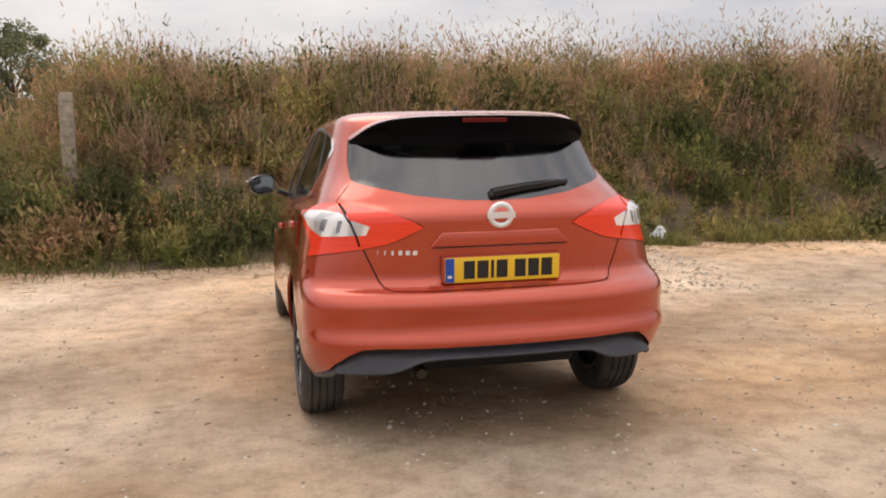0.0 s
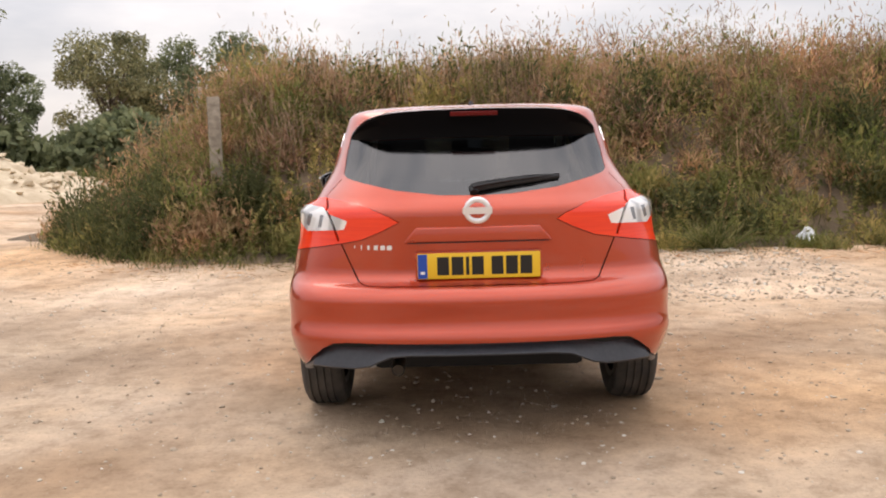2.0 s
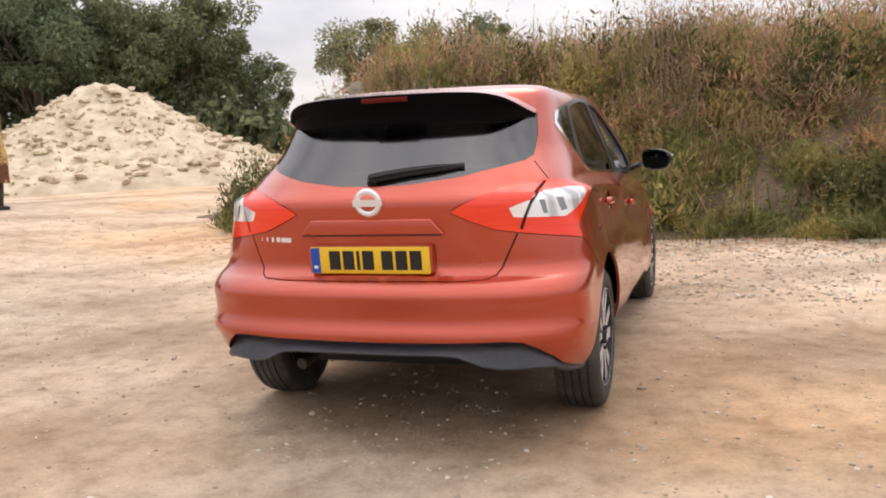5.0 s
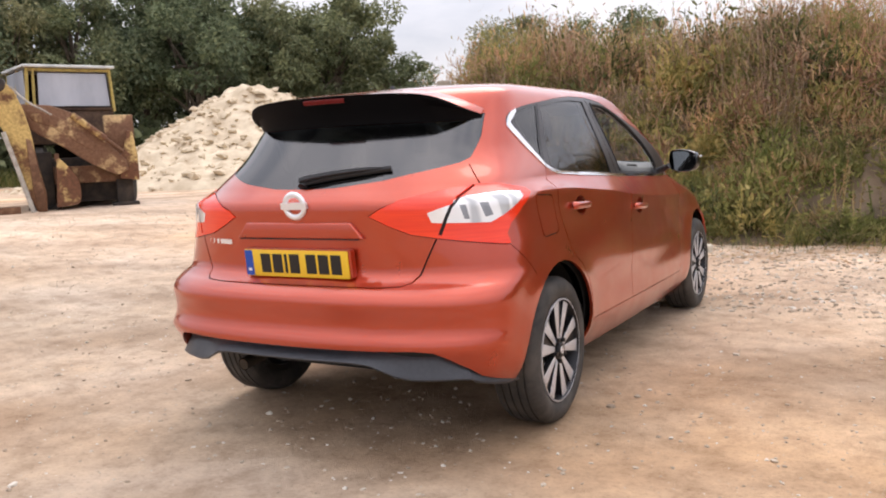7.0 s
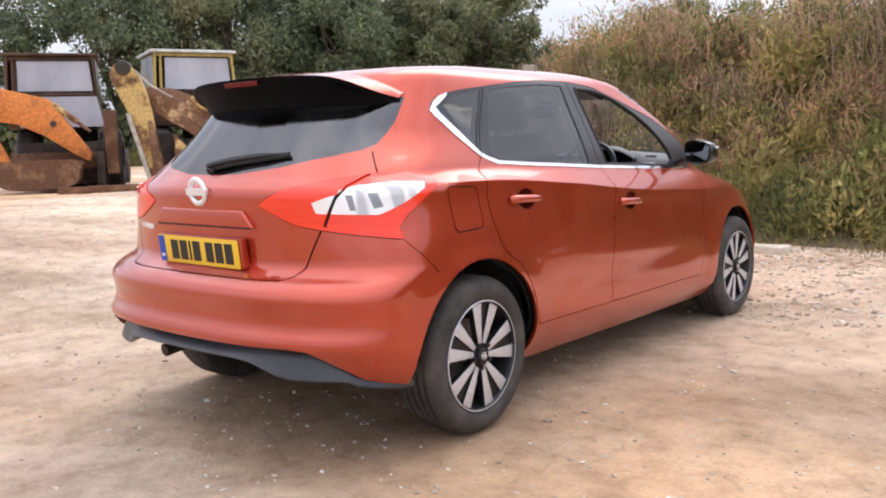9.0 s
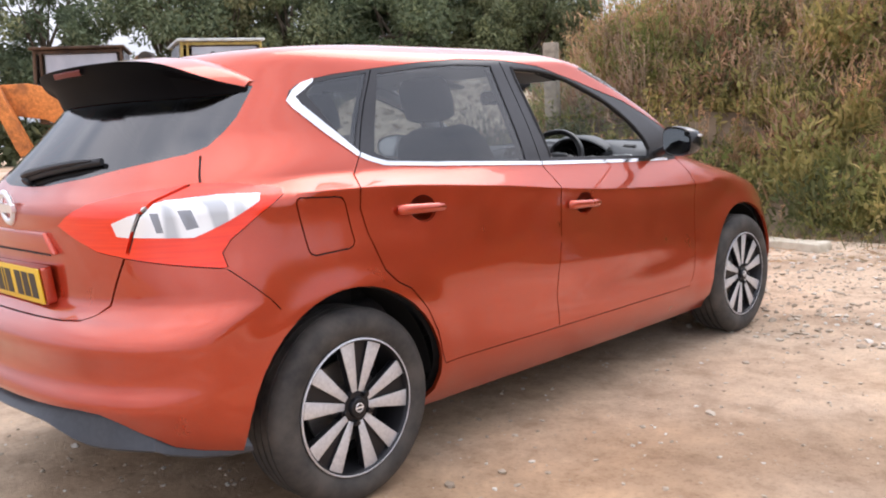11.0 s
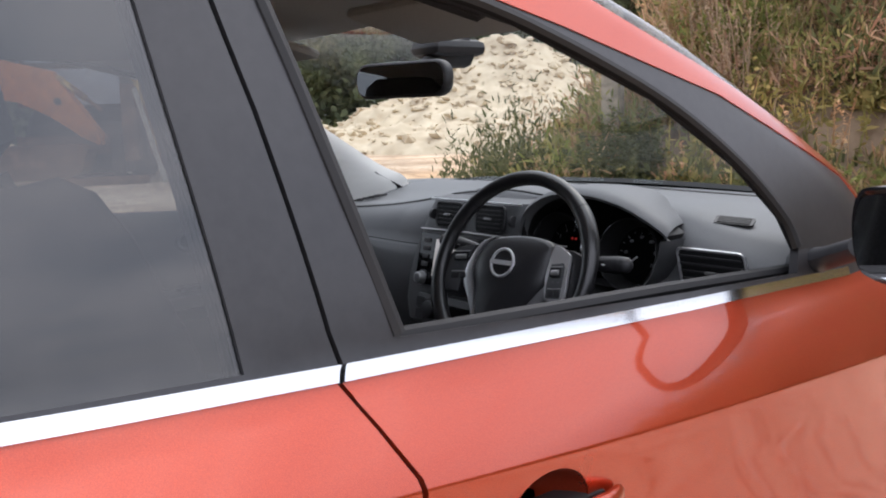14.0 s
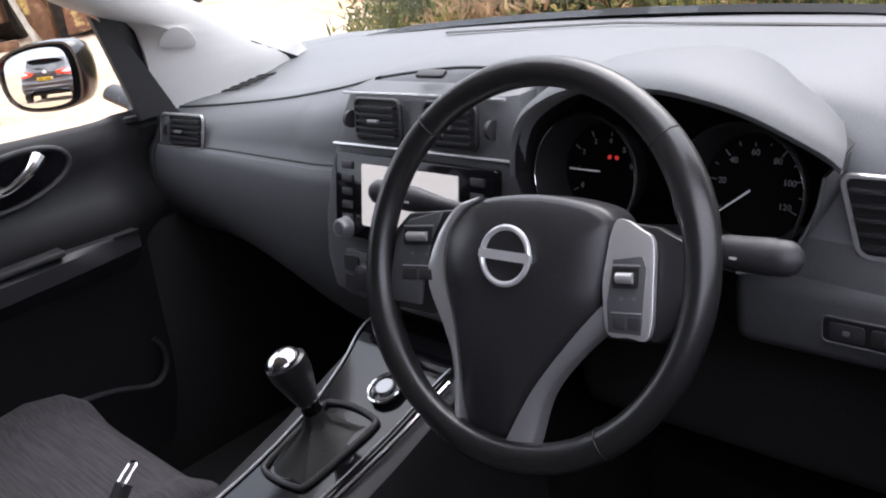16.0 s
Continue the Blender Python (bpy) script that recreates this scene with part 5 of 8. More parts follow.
part("gaiter_ring", tube(lay(ring, 0.006), 0.0042, 8, closed=True), SOFT_DARK, gear, "black gaiter frame")
boot_rows = []
for k, (f_, dz, px) in enumerate(((1.0, 0.004, 0), (0.93, 0.001, 0), (0.75, 0.004, 0.2), (0.5, 0.014, 0.5), (0.30, 0.024, 0.85), (0.21, 0.034, 1.0), (0.19, 0.045, 1.0))):
    mid, top = np.array([-0.004, 2.474]), np.array([-0.014, 2.484])
    q = (ring - mid) * f_ + mid + (top - mid) * px
    if k > 3:
        v_ = q - top
        q = top + v_ / np.linalg.norm(v_, axis=1)[:, None] * (0.018, 0.0145, 0.0125)[k - 4]
    w_ = 0.0025 * np.sin(np.linspace(0, 2 * np.pi, 48, endpoint=False) * 7 + k) * (1 < k < 5)
    flat = float(panel_z(2.484))
    boot_rows.append(np.concatenate([q, (panel_z(q[:, 1]) * (1 - px) + flat * px + dz + w_)[:, None]], 1))
part("gaiter", grid_bm(np.array(boot_rows), close_v=True), GAITER, gear, "slack black leather gaiter")
part("lever_collar", tube([(-0.014, 2.484, 0.712), (-0.015, 2.481, 0.730)], [0.0130, 0.0125], 16), PIANO, gear, "gloss black collar")
part("collar_ring", tube([(-0.0152, 2.481, 0.730), (-0.0156, 2.480, 0.7335)], [0.0140, 0.0140], 16), CHROME, gear, "chrome ring")
knob_pts = spline([(-0.0156, 2.480, 0.733), (-0.017, 2.477, 0.748), (-0.020, 2.473, 0.768), (-0.023, 2.469, 0.786), (-0.025, 2.466, 0.798)], 14)
part("gear_knob", tube(knob_pts, np.interp(np.linspace(0, 1, 14), [0, 0.25, 0.6, 0.85, 1], [0.0145, 0.0190, 0.0265, 0.0265, 0.016]), 20), LEATHER, gear, "black leather knob")
cap = bmesh.new()
bmesh.ops.create_uvsphere(cap, u_segments=20, v_segments=10, radius=0.0245)
cap.transform(pose(-0.0248, 2.4650, 0.7925, 14, -8, 0) @ Matrix.Diagonal((1, 1, 0.58, 1)))
part("knob_cap", cap, CHROME, gear, "chrome cap")
part("knob_plate", cyl(0.009, 0.0085, 0.0012, 20), LEATHER, gear, "black shift plate", m=pose(-0.0263, 2.4622, 0.8035, 14, -8, 0))
dial_m = pose(0.026, 2.574, float(panel_z(2.574)) + 0.004, 18, 0, 0)
dial = part("start_button", join(cyl(0.026, 0.024, 0.006, 32), moved(cyl(0.015, 0.014, 0.006, 32), Matrix.Translation((0, 0, 0.004)))), PIANO, console, "round start button with chrome ring", bevel=0.001, m=dial_m)
part("button_ring", tube([(0.0240 * math.cos(a), 0.0240 * math.sin(a), 0.007) for a in np.linspace(0, 2 * math.pi, 36, endpoint=False)], 0.0026, 8, closed=True), CHROME, console, "chrome ring", m=dial_m)
part("button_face", cyl(0.0125, 0.0120, 0.002, 28), SILVER_DARK, console, "grey button face", m=dial_m @ Matrix.Translation((0, 0, 0.0095)))
part("handbrake", tube(spline([(0.06, 2.12, 0.63), (0.06, 2.2, 0.68), (0.058, 2.30, 0.70)], 12), np.linspace(0.012, 0.019, 12), 12), LEATHER, console, "black handbrake lever")

# instrument binnacle
lip_line = spline([(0.198, 0.985), (0.206, 1.025), (0.232, 1.058), (0.296, 1.086), (0.385, 1.089), (0.439, 1.080), (0.478, 1.068), (0.516, 1.050), (0.541, 1.036), (0.553, 1.026)], 40)
hood = []
for y, kl, kr, dz in ((2.680, 0.965, 0.965, -0.006), (2.664, 0.985, 0.985, -0.003), (2.660, 1.0, 1.0, 0.003), (2.666, 1.005, 1.0, 0.010), (2.685, 1.0, 0.97, 0.015), (2.71, 0.99, 0.915, 0.017), (2.75, 0.97, 0.82, 0.016), (2.79, 0.95, 0.70, 0.012), (2.84, 0.91, 0.52, 0.003), (2.90, 0.85, 0.28, -0.018), (2.95, 0.82, 0.1, -0.045)):
    side_k = np.where(lip_line[:, 0] > 0.38, kr, kl)
    hood.append(np.stack([0.38 + (lip_line[:, 0] - 0.38) * side_k, y + 0.25 * np.abs((lip_line[:, 0] - 0.38) * side_k) ** 2, lip_line[:, 1] + dz * smooth(0.98, 1.03, lip_line[:, 1])], -1))
binn = part("binnacle", grid_bm(np.array(hood)), SOFT, car, "grey instrument hood", sharp=60)
well_line = np.vstack([lip_line[:-2], spline([(0.540, 1.020), (0.532, 0.985), (0.510, 0.945), (0.47, 0.920), (0.38, 0.908), (0.26, 0.915), (0.212, 0.94)], 22)])
well = [np.stack([0.38 + (well_line[:, 0] - 0.38) * k, np.full(60, y), 0.99 + (well_line[:, 1] - 0.99) * k], -1) for y, k in ((2.672, 0.975), (2.70, 0.955), (2.741, 0.935))]
part("binnacle_well", grid_bm(np.array(well), close_v=True), SEAL, binn, "black instrument well")
side_line = np.minimum(well_line[38:50], [9, 1.022])
side = [np.stack([0.38 + (side_line[:, 0] - 0.38) * k, np.full(12, y), 0.99 + (side_line[:, 1] - 0.99) * k], -1) for y, k in ((2.676, 0.972), (2.669, 0.985), (2.668, 1.0), (2.674, 0.998), (2.70, 0.982), (2.75, 0.945))]
part("binnacle_side", grid_bm(np.array(side)), SOFT_MID, binn, "grey cluster surround")
bm = bmesh.new()
bm.faces.new([bm.verts.new(p) for p in well[-1]])
part("gauge_face", bm, GAUGE_BLACK, binn)
for gx_, name in ((0.279, "rev_counter"), (0.449, "speedometer")):
    gm = pose(gx_, 2.692, 0.988, 90 - 12, 0, 0)
    back = gm @ Matrix.Translation((0, 0, -0.044))
    g_ = part(name, cyl(0.054, 0.054, 0.002, 48), GAUGE_BLACK, car, "black round dial with pale marks", m=back)
    tt = np.linspace(0, 2 * math.pi, 48, endpoint=False)
    cup = np.array([[(r_ * math.cos(t), r_ * math.sin(t), z_) for t in tt] for r_, z_ in ((0.0655, -0.001), (0.0630, 0.001), (0.0600, -0.006), (0.0520, -0.042))])
    part("gauge_cup", grid_bm(cup, close_v=True), SEAL, g_, "black dial cup", m=gm)
    arc = [(0.0640 * math.cos(t), 0.0640 * math.sin(t), 0.001) for t in np.linspace(radians(130), radians(410), 60)]
    part("gauge_ring", tube(arc, 0.0009, 6), CHROME, g_, "silver ring", m=gm)
    first, step, count = (212, 33, 7) if name == "rev_counter" else (213, 20, 13)
    for k in range(count):
        t = first - step * k
        long_ = 0.007 if k % 2 == 0 or count == 7 else 0.004
        part("gauge_mark", slab([(0.047 - long_, -0.0005), (0.047, -0.0005), (0.047, 0.0005), (0.047 - long_, 0.0005)], 0.001), GAUGE_LIT, g_, m=back @ pose(0, 0, 0.0022, 0, 0, t))
    part("needle", slab([(0.004, -0.0010), (0.044, -0.0007), (0.044, 0.0007), (0.004, 0.0010)], 0.001), NEEDLE, g_, "white needle", m=back @ pose(0, 0, 0.006, 0, 0, 180 if name == "rev_counter" else 218))
    nums = ("0", "1", "2", "3", "4", "5", "6") if name == "rev_counter" else ("20", "40", "60", "80", "100", "120")
    for k, w in enumerate(nums):
        t = radians(212 - 33 * k if count == 7 else 173 - 40 * k)
        part("gauge_number", text_bm(w, 0.0085, 0.0003), GAUGE_LIT, g_, m=back @ Matrix.Translation((0.034 * math.cos(t), 0.034 * math.sin(t), 0.0026)))
for k in range(2):
    part("warning_light", slab(rounded(0.0045, 0.0045, 0.002), 0.001), REDLIGHT, binn, "red warning light", m=pose(0.290 + 0.009 * k, 2.728, 0.998, 78, 0, 0))

# steering wheel
sw_m = pose(0.3461, 2.5005, 0.976, 66.4, 0, 5.66) @ Matrix.Diagonal((1.0, 1.023, 1.0, 1))
sw = new("steering_wheel")
sw.parent = car
a = np.linspace(0, 2 * np.pi, 96, endpoint=False)
part("rim", tube(np.stack([0.1636 * np.cos(a), 0.1636 * np.sin(a), np.zeros(96)], -1), 0.0132 + 0.0022 * np.exp(-(((np.degrees(a) + 90) % 180 - 118) / 18) ** 2), 16, closed=True), LEATHER, sw, "black leather rim", m=sw_m)
for t in (43, 136, 219, 307):
    th = radians(t)
    part("rim_seam", tube([((0.1636 + 0.0139 * math.cos(b)) * math.cos(th), (0.1636 + 0.0139 * math.cos(b)) * math.sin(th), 0.0139 * math.sin(b)) for b in np.linspace(0, 2 * math.pi, 16, endpoint=False)], 0.0009, 5, closed=True), SEAL, sw, m=sw_m)
ol = spline([(-0.047, 0.052), (0.009, 0.060), (0.060, 0.057), (0.081, 0.047), (0.084, 0.030), (0.083, 0.004), (0.078, -0.026), (0.053, -0.061), (0.025, -0.105), (0.006, -0.150), (-0.018, -0.158), (-0.042, -0.150), (-0.052, -0.097), (-0.064, -0.057), (-0.081, -0.017), (-0.081, 0.015), (-0.067, 0.038)], 72, closed=True)
pad = []
for k, (s_, z_) in enumerate(((1.02, -0.040), (1.005, -0.006), (0.98, 0.001), (0.92, 0.006), (0.6, 0.012), (0.25, 0.014))):
    pad.append(np.concatenate([ol * s_ + [-0.004 * (1 - s_), -0.02 * (1 - s_)], np.full((72, 1), z_) - 0.010 * smooth(-0.08, -0.16, ol[:, 1:2] * s_)], 1))
part("airbag_cover", grid_bm(np.array(pad), close_v=True, caps=True), PAD, sw, "black airbag cover", m=sw_m)
part("spoke", slab([(0.078, 0.046), (0.120, 0.044), (0.156, 0.030), (0.158, -0.018), (0.130, -0.046), (0.078, -0.036)], 0.014), PAD, sw, bevel=0.004, m=sw_m @ Matrix.Translation((0, 0, -0.020)))
part("spoke", slab([(-0.080, 0.040), (-0.080, -0.050), (-0.100, -0.060), (-0.140, -0.060), (-0.158, -0.030), (-0.158, 0.010), (-0.138, 0.032)], 0.014), PAD, sw, bevel=0.004, m=sw_m @ Matrix.Translation((0, 0, -0.020)))


def bowed(inner, outer, z_in, z_out, n=24):
    """A rounded strip between two lines in the wheel's plane, with a lip turned down at the outer one."""
    p, q = spline(inner, n), spline(outer, n)
    row = lambda k, z: np.concatenate([p + (q - p) * k, np.full((n, 1), z)], 1)
    return grid_bm(np.stack([row(-0.05, z_in - 0.016), row(0.02, z_in), row(0.5, (z_in + z_out) / 2 + 0.0015), row(0.92, z_out), row(1.0, z_out - 0.003), row(1.0, z_out - 0.018)]))


part("spoke_trim", bowed([(-0.047, 0.052), (-0.067, 0.040), (-0.082, 0.015), (-0.082, -0.017), (-0.065, -0.057), (-0.053, -0.097), (-0.043, -0.154)], [(-0.053, 0.053), (-0.078, 0.041), (-0.096, 0.010), (-0.101, -0.028), (-0.075, -0.069), (-0.060, -0.098), (-0.050, -0.154)], 0.002, 0.001), SILVER, sw, "satin silver spoke trim", m=sw_m)
part("spoke_trim", bowed([(0.086, -0.022), (0.080, -0.026), (0.054, -0.061), (0.026, -0.105), (0.004, -0.156)], [(0.094, -0.038), (0.082, -0.047), (0.057, -0.076), (0.038, -0.108), (0.030, -0.152)], 0.002, -0.004), SILVER_DARK, sw, "satin silver lower spoke", m=sw_m)
# switches: a silver-framed pad on one spoke, a dark one on the other
sur = spline([(0.086, 0.042), (0.096, 0.047), (0.110, 0.041), (0.122, 0.033), (0.126, 0.005), (0.128, -0.040), (0.110, -0.044), (0.092, -0.044), (0.085, -0.022), (0.082, 0.0)], 40, closed=True)
part("switch_surround", slab([tuple(p) for p in sur], 0.007), SILVER, sw, "satin silver switch surround", bevel=0.002, m=sw_m @ Matrix.Translation((0, 0, -0.003)))
part("switch_panel", slab([(0.090, 0.015), (0.114, 0.020), (0.119, 0.012), (0.121, -0.040), (0.093, -0.042), (0.089, -0.020)], 0.002), SOFT_MID, sw, bevel=0.0008, m=sw_m @ Matrix.Translation((0, 0, 0.0035)))
part("switch_panel", slab([(-0.148, -0.032), (-0.146, 0.002), (-0.134, 0.025), (-0.092, 0.038), (-0.102, 0.012), (-0.106, -0.031), (-0.106, -0.052), (-0.142, -0.053)][::-1], 0.006), SOFT_MID, sw, bevel=0.003, m=sw_m @ Matrix.Translation((0, 0, -0.005)))
for cx, cy, w_, zz in ((0.103, 0.002, 0.018, 0.0055), (-0.117, 0.011, 0.030, 0.001)):
    mm = sw_m @ pose(cx, cy, zz, 0, 0, 6)
    part("switch_well", slab(rounded(w_ + 0.004, 0.016, 0.002), 0.0012), SEAL, sw, m=mm)
    part("switch_roller", moved(cyl(0.0045, 0.0045, w_ * 0.8, 14), pose(-w_ * 0.4, 0, 0.001, 0, 90, 0)), SILVER, sw, "silver roller switch", m=mm)
    part("switch_edge", slab(rounded(w_ + 0.006, 0.0014, 0.0005, 2), 0.001), SILVER, sw, m=mm @ Matrix.Translation((0, 0.0100, 0)))
    part("switch_edge", slab(rounded(w_ + 0.008, 0.0010, 0.0004, 2), 0.001), SILVER, sw, m=mm @ Matrix.Translation((0.001, -0.027, 0)))
    for k in (-1, 1):
        part("switch_button", slab(rounded(w_ * 0.62, 0.010, 0.002), 0.0022), SOFT_DARK, sw, bevel=0.0008, m=mm @ Matrix.Translation((k * w_ * 0.36 + 0.002, -0.035, -0.001)))
        part("switch_print", slab(rounded(0.003, 0.003, 0.001, 2), 0.0005), SOFT, sw, m=mm @ Matrix.Translation((k * w_ * 0.3 + 0.002, -0.016, 0)))
part("wheel_badge", join(tube([(0.024 * math.cos(t), 0.024 * math.sin(t), 0) for t in np.linspace(0, 2 * math.pi, 40, endpoint=False)], 0.0026, 10, closed=True), moved(slab(rounded(0.053, 0.008, 0.002), 0.0045), Matrix.Translation((0, 0, -0.002)))), BRIGHT, sw, "chrome ring badge", m=sw_m @ Matrix.Translation((-0.006, 0.006, 0.0165)))
part("column", tube([(0.330, 2.54, 0.955), (0.333, 2.62, 0.905), (0.335, 2.78, 0.82)], [0.045, 0.055, 0.06], 18), SOFT_DARK, sw, "black column cover")
for sx in (-1, 1):
    stk = spline([(0.338 + sx * 0.03, 2.565, 0.975), (0.338 + sx * 0.12, 2.558, 0.990), (0.338 + sx * 0.185, 2.552, 0.996), (0.338 + sx * 0.225, 2.548, 1.0)], 16)
    part("column_stalk", tube(stk, np.interp(np.linspace(0, 1, 16), [0, 0.4, 0.6, 0.9, 1], [0.007, 0.008, 0.0135, 0.0145, 0.010]), 12), SOFT_DARK, sw, "black column stalk")
    cap_pts = np.array([stk[-1] + (stk[-1] - stk[-4]) * k for k in (-0.55, -0.3, 0.0, 0.25, 0.40)])
    part("stalk_cap", tube(cap_pts, [0.0135, 0.0138, 0.0130, 0.009, 0.003], 14), SOFT_DARK, sw, "grey stalk end")
    for k in range(3):
        part("stalk_mark", slab(rounded(0.008, 0.002, 0.0008, 2), 0.0004), PRINT, sw, m=pose(0.338 + sx * (0.17 + 0.016 * k), 2.5385, 0.9975, 80, 0, 0))
part("lower_dash", box(0.44, 0.725, 2.697, 2.84, 0.828, 0.905), SOFT_MID, car, "grey lower dash panel", bevel=0.015, segments=3)
part("knee_panel", box(0.17, 0.70, 2.78, 2.90, 0.62, 0.885), CARPET, car, "black knee panel", bevel=0.03, segments=3)
sp_m = pose(0.588, 2.695, 0.868, 90, 0, 0)
swp = part("switch_strip", slab(rounded(0.115, 0.024, 0.006), 0.004), SEAL, car, "black strip of switches", m=sp_m)
part("strip_edge", tube([(x, y, 0.004) for x, y in rounded(0.117, 0.026, 0.006)], 0.0014, 6, closed=True), SOFT_MID, swp, m=sp_m)
for k in range(3):
    part("strip_switch", slab(rounded(0.030, 0.017, 0.003), 0.003), SOFT_DARK, swp, bevel=0.001, m=sp_m @ Matrix.Translation((-0.036 + 0.036 * k, 0, 0.003)))
    part("switch_print", slab(rounded(0.006, 0.005, 0.0015), 0.0005), SOFT, swp, m=sp_m @ Matrix.Translation((-0.036 + 0.036 * k, 0, 0.0062)))

# door cards
for sd, sx in (("right", 1), ("left", -1)):
    flip = Matrix.Scale(-1, 4, (1, 0, 0)) if sx < 0 else Matrix.Identity(4)
    fd = DOORS[sd][1]
    cz = [(0.745, -0.002), (0.726, 0.022), (0.700, 0.030), (0.686, 0.020), (0.676, -0.005), (0.684, -0.035), (0.690, -0.07), (0.672, -0.10), (0.655, -0.135), (0.66, -0.17), (0.69, -0.21), (0.70, -0.40), (0.72, -0.62)]
    if sx > 0:
        cz[:6] = [(0.752, -0.004), (0.742, 0.003), (0.728, 0.0), (0.712, -0.018), (0.702, -0.04), (0.696, -0.055)]
    rows = []
    for y in np.linspace(1.90, 2.82, 24):
        b0 = float(np.interp(y, [1.9, 2.4, 2.82], [1.020, 0.995, 0.972]))
        out_ = 0.062 * float(smooth(2.59, 2.70, y)) if sx < 0 else 0.0
        rows.append([(min(x + out_, 0.752), y, b0 + dz) for x, dz in cz])
    card = part("door_card", grid_bm(np.array(rows)), CARD, fd, "black door trim", m=flip, sharp=60)
    part("window_seal", tube([(0.742, 1.95, 1.030), (0.742, 2.4, 1.008), (0.742, 2.74, 0.988)], 0.010, 8), SEAL, fd, m=flip)
    if sx < 0:
        # lens-shaped grab recess with chrome pull, and the armrest
        rec = [(0.672, 2.43 + 0.105 * math.cos(t), 0.962 + 0.042 * math.sin(t) + 0.012 * math.cos(t)) for t in np.linspace(0, 2 * math.pi, 32, endpoint=False)]
        bm = bmesh.new()
        bm.faces.new([bm.verts.new(p) for p in rec])
        part("pull_recess", bm, PIANO, fd, "black door pull recess", m=flip)
        part("recess_rim", tube(rec, 0.005, 8, closed=True), SOFT_DARK, fd, m=flip)
        part("door_pull", tube(spline([(0.664, 2.365, 0.966), (0.655, 2.38, 0.955), (0.650, 2.42, 0.957), (0.652, 2.46, 0.975), (0.662, 2.485, 0.992)], 18), np.interp(np.linspace(0, 1, 18), [0, 0.2, 0.6, 1], [0.014, 0.008, 0.007, 0.012]), 10), CHROME, fd, "chrome door pull", m=flip)
        part("door_pocket", tube(spline([(0.685, 2.30, 0.555), (0.684, 2.402, 0.547), (0.682, 2.486, 0.533), (0.680, 2.559, 0.508), (0.680, 2.591, 0.526), (0.682, 2.601, 0.563), (0.684, 2.588, 0.595)], 30), 0.006, 8), SOFT_DARK, fd, "black pocket edge", m=flip)
    slim = 0.06 if sx > 0 else 0.0
    arm = []
    for y in np.linspace(1.95, 2.60, 14):
        k = (y - 1.95) / 0.65
        arm.append([(0.70, y, 0.845 - 0.03 * k + 0.005), (0.63 + slim, y, 0.845 - 0.02 * k), (0.595 + slim + 0.045 * k**3, y, 0.828 - 0.01 * k), (0.60 + slim + 0.04 * k**3, y, 0.79), (0.69, y, 0.74)])
    part("armrest", grid_bm(np.array(arm)), SOFT_DARK, fd, "dark padded armrest", m=flip)
    part("switch_plate", box(0.61 + slim, 0.645 + slim, 2.30, 2.46, 0.832, 0.842), SOFT_DARK, fd, "black switch plate", bevel=0.003, m=flip)
    if sx < 0:
        part("mirror_sail", slab([(2.690, 0.995), (2.765, 0.995), (2.725, 1.09), (2.692, 1.155), (2.650, 1.190)], 0.012), SEAL, fd, "black mirror corner trim", m=flip @ Matrix(((0, 0, 1, 0.705 if sx > 0 else 0.694), (1, 0, 0, 0), (0, 1, 0, 0), (0, 0, 0, 1))))

# rear-view mirror
rv_m = pose(0.0, 2.545, 1.318, 90, 0, 0) @ pose(0, 0, 0, 0, 14, 0)
rv = part("rear_view_mirror", slab(rounded(0.235, 0.072, 0.028), 0.030), SOFT_DARK, car, "black rear-view mirror", bevel=0.008, segments=3, m=rv_m @ Matrix.Translation((0, 0, -0.02)))
part("mirror_glass", slab(rounded(0.222, 0.060, 0.024), 0.001), MIRROR, rv, "mirror glass", m=rv_m @ Matrix.Translation((0, 0, 0.0102)))
part("mirror_stem", tube([(0, 2.57, 1.325), (0, 2.63, 1.36), (0, 2.70, 1.385)], [0.012, 0.02, 0.045], 12), SOFT_DARK, rv)
part("sensor_housing", box(-0.05, 0.05, 2.60, 2.74, 1.365, 1.40), SOFT_DARK, rv, bevel=0.02, m=pose(0, 0, 0, 0, 0, 0))
for sx in (-1, 1):
    part("sun_visor", box(sx * 0.36 - 0.19, sx * 0.36 + 0.19, 2.30, 2.47, 1.405, 1.425), HEADLINER, car, "pale grey sun visor", bevel=0.01, m=Matrix.Translation((0, 2.4, 1.41)) @ pose(0, 0, 0, -14, 0, 0) @ Matrix.Translation((0, -2.4, -1.43)))


